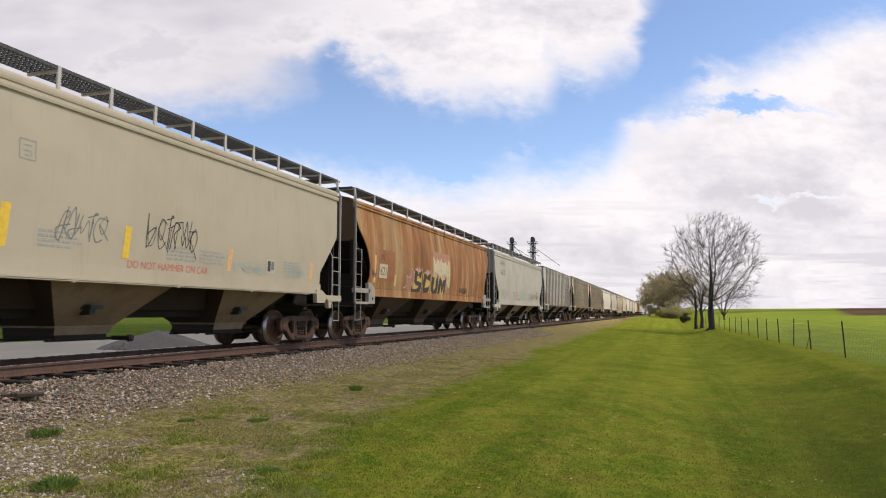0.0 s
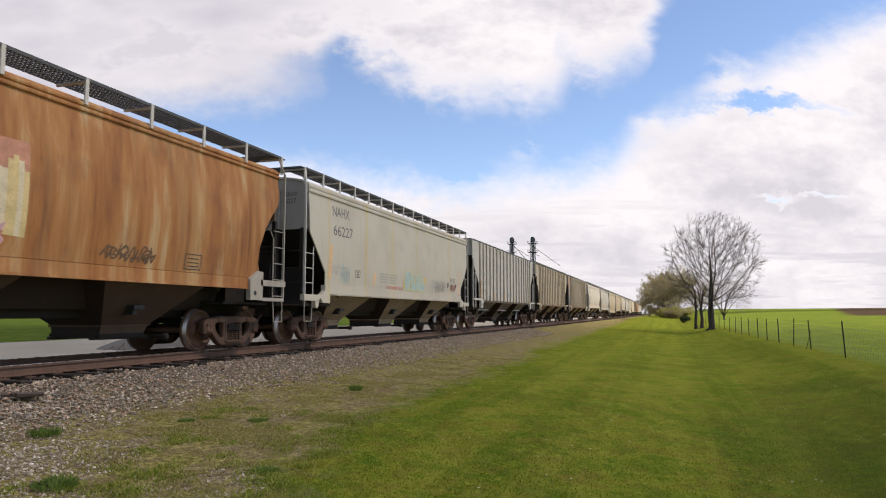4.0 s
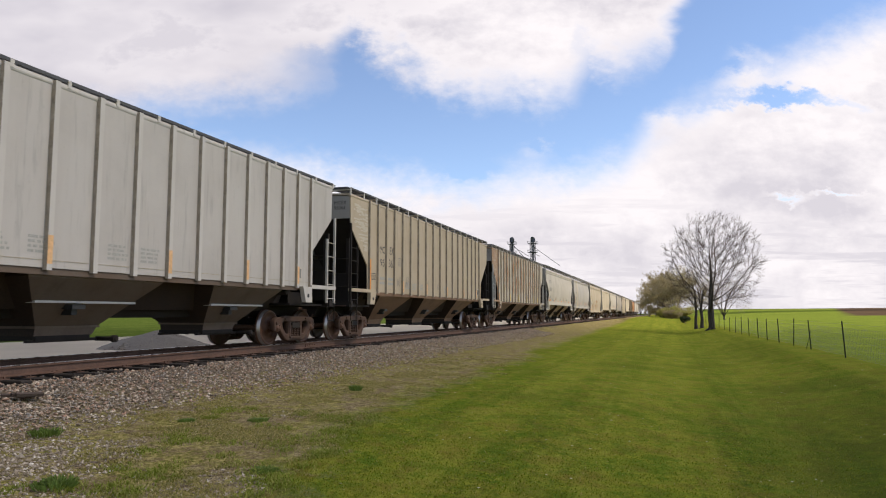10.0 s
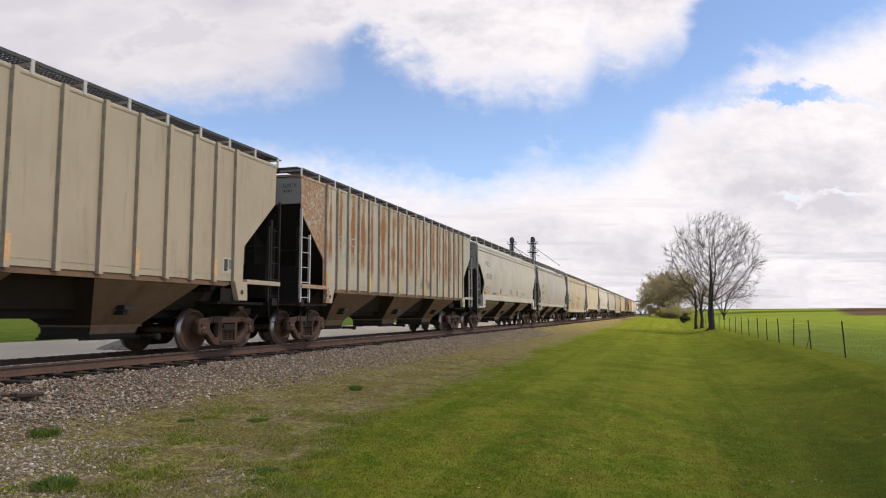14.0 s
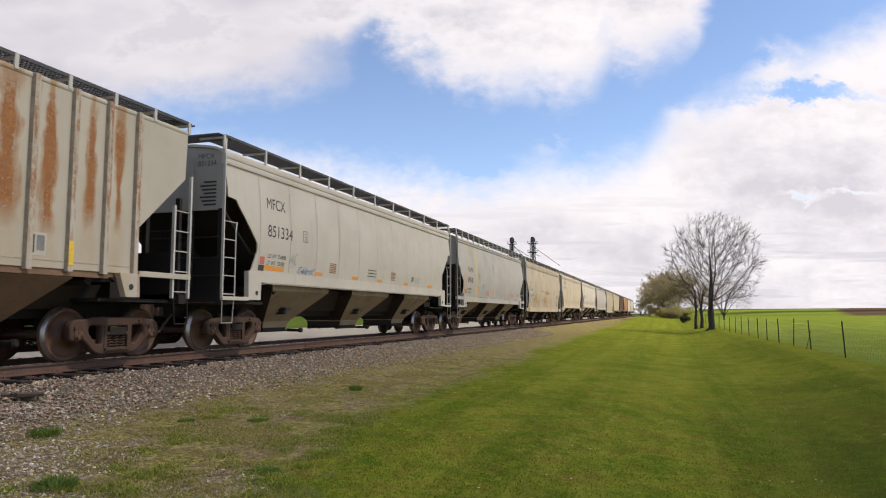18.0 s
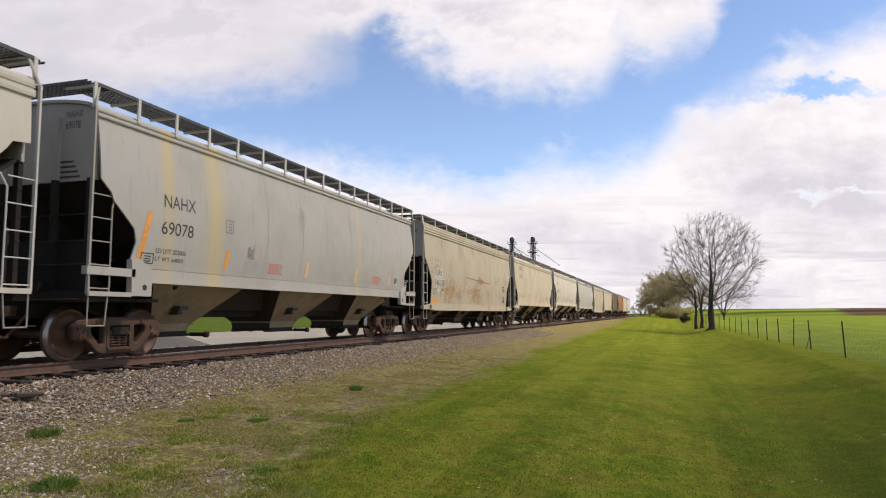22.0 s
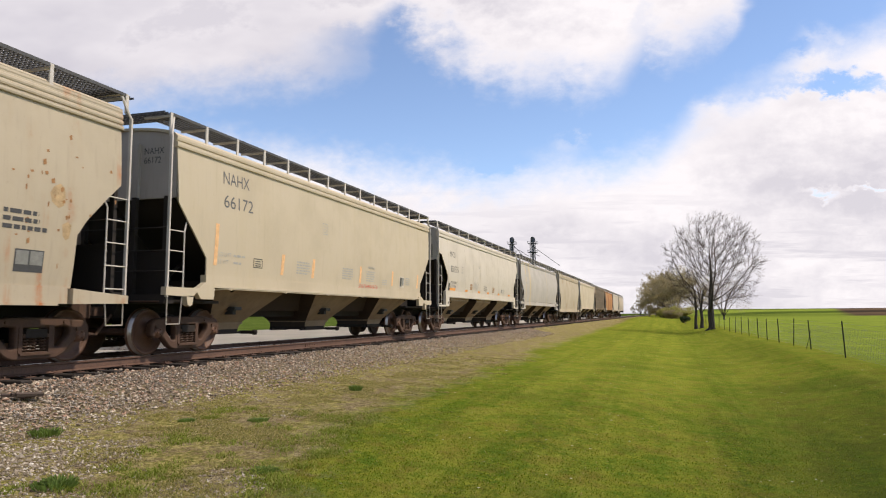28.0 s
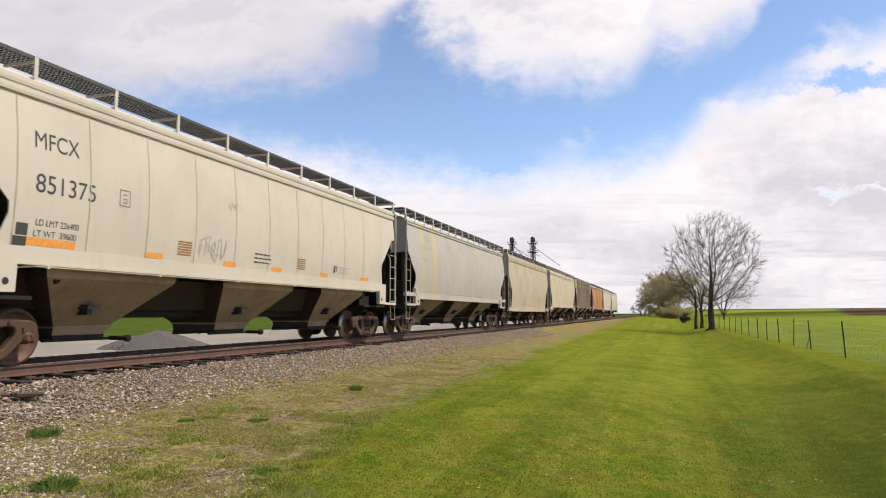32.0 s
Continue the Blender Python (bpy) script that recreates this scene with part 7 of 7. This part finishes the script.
def bare_tree(label, x, y, height, trunk_h, trunk_r, half, low, seed):
    """A wide bare crown: limbs reach for points that fill a rounded envelope, then thin twigs."""
    rng = np.random.default_rng(seed)
    t = thing("tree", label, "tree", pose(x, y, ground_z(x, y) - 0.08))
    mid, up = (height + low) / 2, (height - low) / 2
    goal = rng.normal(size=(1500, 3))
    goal = goal / np.linalg.norm(goal, axis=1)[:, None] * (rng.random(1500) ** 0.45)[:, None] * (1 + rng.normal(0, 0.07, 1500))[:, None]
    goal = goal * np.array([half, half, up]) + np.array([0.35, 0, mid])
    node, parent = [np.array([0.02 * math.sin(i), 0.02 * math.cos(2 * i), trunk_h * i / 6]) for i in range(7)], [-1, 0, 1, 2, 3, 4, 5]
    kids = [1] * 6 + [0]
    step = 0.34
    for _ in range(70):
        pts = np.array(node)
        d = np.linalg.norm(goal[:, None] - pts[None], axis=2)
        near = d.argmin(1)
        dist = d[np.arange(len(goal)), near]
        goal, near = goal[dist > 0.42], near[dist > 0.42]
        if len(goal) < 20:
            break
        for i in np.unique(near):
            if kids[i] > 2:
                continue
            kids[i] += 1
            kids.append(0)
            pull = goal[near == i] - pts[i]
            pull = (pull / np.linalg.norm(pull, axis=1)[:, None]).mean(0)
            if parent[i] >= 0:
                run = pts[i] - pts[parent[i]]
                pull = pull + 0.45 * run / np.linalg.norm(run)
            pull = pull + rng.normal(0, 0.07, 3)
            node.append(pts[i] + step * pull / np.linalg.norm(pull))
            parent.append(int(i))
    flow = np.full(len(node), 0.00007)
    for i in range(len(node) - 1, 0, -1):
        flow[parent[i]] += flow[i]
    rad = trunk_r * (flow / flow[0]) ** 0.645
    tips = set(range(len(node))) - set(parent)
    trunk, crown = bmesh.new(), bmesh.new()
    for i in range(1, len(node)):
        big = rad[i] > 0.055
        rod(trunk if big else crown, node[parent[i]], node[i], max(0.007, rad[parent[i]] if parent[i] < 7 or rad[i] > 0.7 * rad[parent[i]] else rad[i] * 1.1), 9 if big else 4, max(0.006, rad[i]), cap=False)
    for i in range(6):
        w = i * 1.05
        rod(trunk, (0, 0, 0.35), (trunk_r * 2.0 * math.cos(w), trunk_r * 2.0 * math.sin(w), -0.1), trunk_r * 0.35, 5, trunk_r * 0.2)
    part("trunk", trunk, BARK, t)
    out_dir = lambda p: (p - np.array([0, 0, 3.0])) / np.linalg.norm(p - np.array([0, 0, 2.9]))
    V, F = [], []
    for i in range(7, len(node)):
        if rad[i] > 0.03:
            continue
        run = node[i] - node[parent[i]]
        run = run / np.linalg.norm(run)
        for _ in range(7 if i in tips else 5):
            d = run + rng.normal(0, 0.45, 3) + 0.5 * out_dir(node[i]) + np.array([0, 0, 0.1])
            a = node[i]
            for r0, r1 in ((0.0055, 0.0045), (0.0045, 0.0035)):
                d = d / np.linalg.norm(d)
                b = a + d * rng.uniform(0.20, 0.44)
                s = np.cross(d, (0.3, 0.2, 1.0))
                s = s / np.linalg.norm(s)
                q = np.cross(d, s)
                o = len(V)
                V += [tuple(c + r * (s * math.cos(w) + q * math.sin(w))) for c, r in ((a, r0), (b, r1)) for w in (0, 2.09, 4.19)]
                F += [(o + j, o + (j + 1) % 3, o + 3 + (j + 1) % 3, o + 3 + j) for j in range(3)]
                a, d = b, d + rng.normal(0, 0.16, 3) + np.array([0, 0, 0.1])
    part("crown", crown, TWIG_DARK, t)
    me = bpy.data.meshes.new("twigs")
    me.from_pydata(V, [], F)
    me.materials.append(TWIG_DARK)
    tagged(part("twig", me, None, t), kind="stuff")
    return t


TWIG_DARK = plain("dark_twig_bark", (0.075, 0.054, 0.043), 0.95, 0, 0.25, 9, 0)
bare_tree("bare broad-crowned tree with grey bark beside the fence", 4.15, 70.2, 11.1, 2.0, 0.29, 4.35, 1.8, 7)
tree("slim bare tree leaning beside the larger one", 3.35, 84.0, 7.6, 3.2, 0.17, 11, 6, 3, 4, 0.9, 0.03, LEAF_BROWN, 2500, 0.06)
tree("slim bare tree in the fence row", 3.9, 83.0, 7.2, 2.4, 0.19, 19, 6, 3, 4, 1.0, 0.02, LEAF_BROWN, 2500, 0.06)
tree("small spreading bare tree behind the fence", 9.0, 120.0, 8.0, 0.6, 0.15, 23, 8, 3, 4, 1.1, 0.02, LEAF_BROWN, 2600, 0.06)
for i, (x, y, h) in enumerate(((1.2, 150, 10.4), (-0.2, 158, 9.6), (2.2, 146, 9.4), (-1.0, 168, 9.0), (1.8, 164, 11.0))):
    tree("budding brown-leaved tree in the fence row", x, y, h * 1.06, 0.7, 0.2, 31 + i, 8, 3, 4, 1.0, 0.02, LEAF_BROWN, 14000, 0.14)
tree("distant round leafless tree beyond the track's end", -10.5, 330, 7.5, 1.0, 0.25, 53, 7, 3, 4, 1.1, 0.0, LEAF_BROWN, 2500, 0.25)


def bush(label, x, y, r, h, leaf, n, size, seed):
    rnd = random.Random(seed)
    t = thing("bush", label, "bush", pose(x, y, ground_z(x, y) - 0.03))
    V, F = [], []
    bm = bmesh.new()
    lobes = [(rnd.gauss(0, r * 0.4), rnd.gauss(0, r * 0.4), h * rnd.uniform(0.35, 0.65), r * rnd.uniform(0.4, 0.65)) for _ in range(7)]
    for lx, ly, lz, lr in lobes:
        rod(bm, (0, 0, 0), (lx, ly, lz), 0.03, 5, 0.01)
    part("stems", bm, TWIG, t)
    for i in range(n):
        lx, ly, lz, lr = rnd.choice(lobes)
        d = Vector((rnd.gauss(0, 1), rnd.gauss(0, 1), rnd.gauss(0, 1))).normalized() * lr * rnd.random() ** 0.4
        c = Vector((lx, ly, lz)) + Vector((d.x, d.y, d.z * h / (2 * r)))
        if c.z < 0.02:
            continue
        u = Vector((rnd.gauss(0, 1), rnd.gauss(0, 1), rnd.gauss(0, 1))).normalized() * size
        v = u.cross(Vector((rnd.gauss(0, 1), rnd.gauss(0, 1), rnd.gauss(0, 1)))).normalized() * size * 0.5
        o = len(V)
        V += [tuple(c), tuple(c + u * 0.5 + v), tuple(c + u), tuple(c + u * 0.5 - v)]
        F.append((o, o + 1, o + 2, o + 3))
    me = bpy.data.meshes.new("leaves")
    me.from_pydata(V, [], F)
    me.materials.append(leaf)
    tagged(part("leaves", me, None, t), kind="stuff")
    return t


bush("low dark evergreen bush at the fence row", 2.75, 105, 0.75, 1.35, LEAF_DARK, 1500, 0.13, 61)
for i, (x, y, r, h) in enumerate(((-0.6, 137, 1.5, 2.2), (1.2, 134, 1.7, 1.9), (3.4, 133, 1.5, 1.5), (-1.8, 160, 1.8, 2.6), (2.3, 137, 1.8, 2.6))):
    bush("fresh green undergrowth under the fence-row trees", x, y, r, h, LEAF_GREEN if i % 2 == 0 else LEAF_BROWN, 3600, 0.17, 70 + i)


# ---- weeds and grass close by ----
WEED = plain("weed_leaf", (0.15, 0.225, 0.045), 0.7, 0, 0.3, 6, 0)
leafy(WEED)


def weed(x, y, r, h, seed, n=150):
    rnd = random.Random(seed)
    bm = bmesh.new()
    for i in range(n):
        a, o = rnd.uniform(0, 6.28), r * rnd.random() ** 0.7
        p = Vector((o * math.cos(a), o * math.sin(a), 0))
        tip = p + Vector((math.cos(a) * rnd.uniform(0.1, 0.5) * r, math.sin(a) * rnd.uniform(0.1, 0.5) * r, h * rnd.uniform(0.4, 1.0)))
        mid = p.lerp(tip, 0.55) + Vector((0, 0, 0.25 * h))
        w = Vector((-math.sin(a), math.cos(a), 0)) * rnd.uniform(0.006, 0.014)
        v = [bm.verts.new(q) for q in (p, mid - w, tip, mid + w)]
        bm.faces.new((v[0], v[1], v[2])), bm.faces.new((v[0], v[2], v[3]))
    ob = part("weed", mesh("weed", bm, WEED), None)
    ob.location = (x, y, ground_z(x, y) - 0.01)
    return tagged(ob, "small leafy green weed rooted in the gravel verge", "weed", "weeds on the verge")


GRASS = Mat("grass_blade", 0.8, 0, 0.05)
gi = GRASS.node("NewGeometry")
GRASS.colour(GRASS.ramp(gi.outputs["Random Per Island"], [(0.0, (0.060, 0.100, 0.004)), (0.4, (0.115, 0.155, 0.008)), (0.75, (0.20, 0.22, 0.018)), (0.9, (0.28, 0.26, 0.05)), (1.0, (0.42, 0.36, 0.14))]))


leafy(GRASS.m)
DRYGRASS = Mat("dry_grass_blade", 0.8, 0, 0.2)
gi = DRYGRASS.node("NewGeometry")
DRYGRASS.colour(DRYGRASS.ramp(gi.outputs["Random Per Island"], [(0.0, (0.17, 0.18, 0.035)), (0.45, (0.32, 0.285, 0.085)), (0.8, (0.46, 0.385, 0.16)), (1.0, (0.56, 0.47, 0.27))]))
leafy(DRYGRASS.m)


TUFT = Mat("tuft_blade", 0.75, 0, 0.2)
gi = TUFT.node("NewGeometry")
TUFT.colour(TUFT.ramp(gi.outputs["Random Per Island"], [(0.0, (0.14, 0.20, 0.02)), (0.5, (0.22, 0.27, 0.035)), (1.0, (0.36, 0.35, 0.10))]))
leafy(TUFT.m)


def blades(name, places, mat, h0, h1, seed, width=0.004):
    """One mesh of bent single blades at (x, y)."""
    rng = np.random.default_rng(seed)
    p = np.array([(x, y, ground_z(x, y)) for x, y in places])
    n = len(p)
    h = rng.uniform(h0, h1, n)
    a = rng.uniform(0, 6.28, n)
    lean = rng.uniform(0.7, 2.2, n) * h
    w = width * rng.uniform(0.7, 1.6, n)
    side = np.stack([-np.sin(a) * w, np.cos(a) * w, np.zeros(n)], 1)
    mid = p + np.stack([np.cos(a) * lean * 0.35, np.sin(a) * lean * 0.35, h * 0.6], 1)
    tip = p + np.stack([np.cos(a) * lean, np.sin(a) * lean, h], 1)
    v = np.stack([p - side - [0, 0, 0.01], p + side - [0, 0, 0.01], mid + side * 0.7, mid - side * 0.7, tip], 1).reshape(-1, 3)
    f = []
    for i in range(0, 5 * n, 5):
        f.append((i, i + 1, i + 2, i + 3))
        f.append((i + 3, i + 2, i + 4))
    me = bpy.data.meshes.new(name)
    me.from_pydata(v.tolist(), [], f)
    me.materials.append(mat)
    return new(name, me)


rng = np.random.default_rng(11)
green, dry = [], []
while len(green) < 125000:
    d = 1.5 + 20.0 * rng.random() ** 1.9
    if rng.random() < smooth(7, 20, d):
        continue
    b = radians(-YAW) + radians(rng.normal(0, 26))
    x, y = d * math.sin(b), d * math.cos(b)
    edge = -4.45 + 0.19 * max(0, 10 - y) - 0.035 * max(0, y - 10) + 0.9 * noise.noise(Vector((x * 0.5, y * 0.4, 2.0))) + 0.5 * noise.noise(Vector((x * 1.7, y * 1.7, 5.0)))
    if x > edge and x < 5.4:
        green.append((x, y))
while len(dry) < 110000:
    y = 3.6 + 20.0 * rng.random() ** 1.8
    x = rng.uniform(-8.2, -2.6)
    q = noise.noise(Vector((x * 1.1, y * 1.1, 9.0))) + 0.6 * noise.noise(Vector((x * 3.5, y * 3.5, 3.0))) + 0.5 * noise.noise(Vector((x * 9, y * 9, 1.0)))
    q -= 1.2 * math.exp(-((x + 6.35) / 0.6) ** 2 - ((y - 5.5) / 0.8) ** 2)
    edge = -4.45 + 0.19 * max(0, 10 - y) - 0.035 * max(0, y - 10)
    if q > 0.12 + 0.9 * max(0, x - edge) + 0.22 * max(0, -6.2 - x) + 0.25 * (rng.random() - 0.5):
        dry.append((x, y))
# leafy green tufts along the lawn's ragged edge
tufts = []
for i in range(95):
    cy = 4.6 + 5.5 * rng.random() ** 1.6
    cx = -4.45 + 0.19 * max(0, 10 - cy) - rng.random() ** 1.7 * 2.4 + 0.2
    for _ in range(int(rng.uniform(50, 190))):
        tufts.append((cx + rng.normal(0, 0.07), cy + rng.normal(0, 0.09)))
tagged(blades("lawn_grass", green, GRASS.m, 0.007, 0.022, 12, 0.0036), "short mown green grass", "grass", kind="stuff")
tagged(blades("dry_grass", dry, DRYGRASS.m, 0.008, 0.026, 13, 0.0040), "thin yellowish grass on the stony verge", "grass", kind="stuff")
tagged(blades("tuft_grass", tufts, TUFT.m, 0.014, 0.046, 14, 0.0045), "leafy green grass tufts at the lawn edge", "grass", kind="stuff")
# weeds: place, spread, height
WEEDS = [(-7.05, 6.6, 0.15, 0.11), (-5.15, 4.95, 0.16, 0.10), (-5.75, 12.5, 0.11, 0.12), (-5.45, 8.65, 0.12, 0.06), (-6.3, 8.2, 0.10, 0.05), (-3.9, 6.3, 0.12, 0.05)]
for i, (x, y, r, h) in enumerate(WEEDS):
    weed(x, y, r, h, 200 + i)
# broken tie end lying in the verge
bm = bmesh.new()
for i in range(5):
    m = Matrix.Translation((-0.25 + 0.1 * i, 0.05 * (i % 2), 0.03 + 0.012 * i)) @ Euler((0.1 * i, 0.08, 0.5 + 0.25 * i)).to_matrix().to_4x4()
    box(bm, -0.22, 0.20, -0.03, 0.025, -0.02, 0.02, m)
debris = part("wood_debris", bm, plain("grey_rotten_wood", (0.075, 0.055, 0.042), 0.95, 0, 0.3, 8, 0.5))
debris.location = (-8.75, 7.75, ground_z(-8.75, 7.75) + 0.02)
tagged(debris, "weathered splintered pieces of old tie wood", "wood debris")

# ---- grain legs far behind the train ----
TOWER = plain("tower_steel", (0.10, 0.105, 0.115), 0.7, 0.3, 0.15, 2, 0)


def grain_tower(label, x, y, top, w):
    t = thing("grain_elevator_leg", label, "grain tower", pose(x, y, ground_z(x, y)), "towers of the grain elevator")
    bm = bmesh.new()
    for i in (-1, 1):
        for j in (-1, 1):
            rod(bm, (i * w, j * w, 0), (i * w, j * w, top - 1.6), 0.09, 5)
    part("posts", bm, TOWER, t)
    bm = bmesh.new()
    z = 0.0
    while z < top - 2.6:
        for i in (-1, 1):
            rod(bm, (i * w, -w, z), (i * w, w, z + 2.0), 0.05, 4), rod(bm, (-w, i * w, z), (w, i * w, z + 2.0), 0.05, 4)
            rod(bm, (i * w, -w, z + 2), (i * w, w, z + 2), 0.05, 4), rod(bm, (-w, i * w, z + 2), (w, i * w, z + 2), 0.05, 4)
        z += 2.0
    part("bracing", bm, TOWER, t)
    bm = bmesh.new()
    rod(bm, (-0.25, 0, 0), (-0.25, 0, top), 0.28, 6), rod(bm, (0.35, 0, 0), (0.35, 0, top), 0.28, 6)
    part("bucket_casing", bm, TOWER, t)
    bm = bmesh.new()
    prism(bm, [(-0.8, top - 1.0), (-0.8, top + 0.5), (-0.3, top + 1.2), (0.5, top + 1.2), (1.0, top + 0.5), (1.0, top - 1.0)], "y", -0.6, 0.6)
    part("head_house", bm, TOWER, t)
    for z in (top - 1.8, top - 5.6):
        bm = bmesh.new()
        box(bm, -w - 0.9, w + 0.9, -w - 0.9, w + 0.9, z, z + 0.12)
        for i in (-1, 1):
            rod(bm, (-w - 0.9, i * (w + 0.9), z + 1.0), (w + 0.9, i * (w + 0.9), z + 1.0), 0.05, 4)
            rod(bm, (i * (w + 0.9), -w - 0.9, z + 1.0), (i * (w + 0.9), w + 0.9, z + 1.0), 0.05, 4)
            for j in (-1, 0, 1):
                rod(bm, (i * (w + 0.9), j * (w + 0.9), z), (i * (w + 0.9), j * (w + 0.9), z + 1.0), 0.05, 4)
        part("platform", bm, TOWER, t)
    return t


T1, T2 = (-62.0, 293.0, 33.0), (-53.5, 296.0, 33.2)
t1 = grain_tower("slender steel grain leg with top platform", T1[0], T1[1], T1[2], 0.8)
t2 = grain_tower("taller steel grain leg with two platforms and spouts", T2[0], T2[1], T2[2], 1.0)
for a, b, par in (((0, 0, 31.5), (9, 2, 21), t1), ((0, 0, 30.5), (7, 2, 26), t1), ((0.5, 0, 30), (11, 3, 22), t2), ((1, 0, 27), (3, 0, 26), t2)):
    bm = bmesh.new()
    rod(bm, a, b, 0.11, 5)
    part("spout", bm, TOWER, par)


def motions():
    ends = [0.0, 1 / 30]
    times = ends + [float(k) for k in range(1, 32)] + [SECONDS - 1 / 30, SECONDS]
    for car, a in zip(cars, STARTS):
        walk(car, [(s, pose(TRACK_X, a - SPEED * s, 0)) for s in times])
    # wheels roll without slipping
    rate = math.degrees(SPEED / 0.457)
    for w, d in wheelsets:
        walk(w, [(0.1 * i, pose(0, d, 0.457, rate * 0.1 * i, 0, 0)) for i in range(321)])
    walk(clouds, [(s, Matrix.Translation(DRIFT * (s - 16) + Vector((0, 0, CLOUD_Z)))) for s in times])


motions()
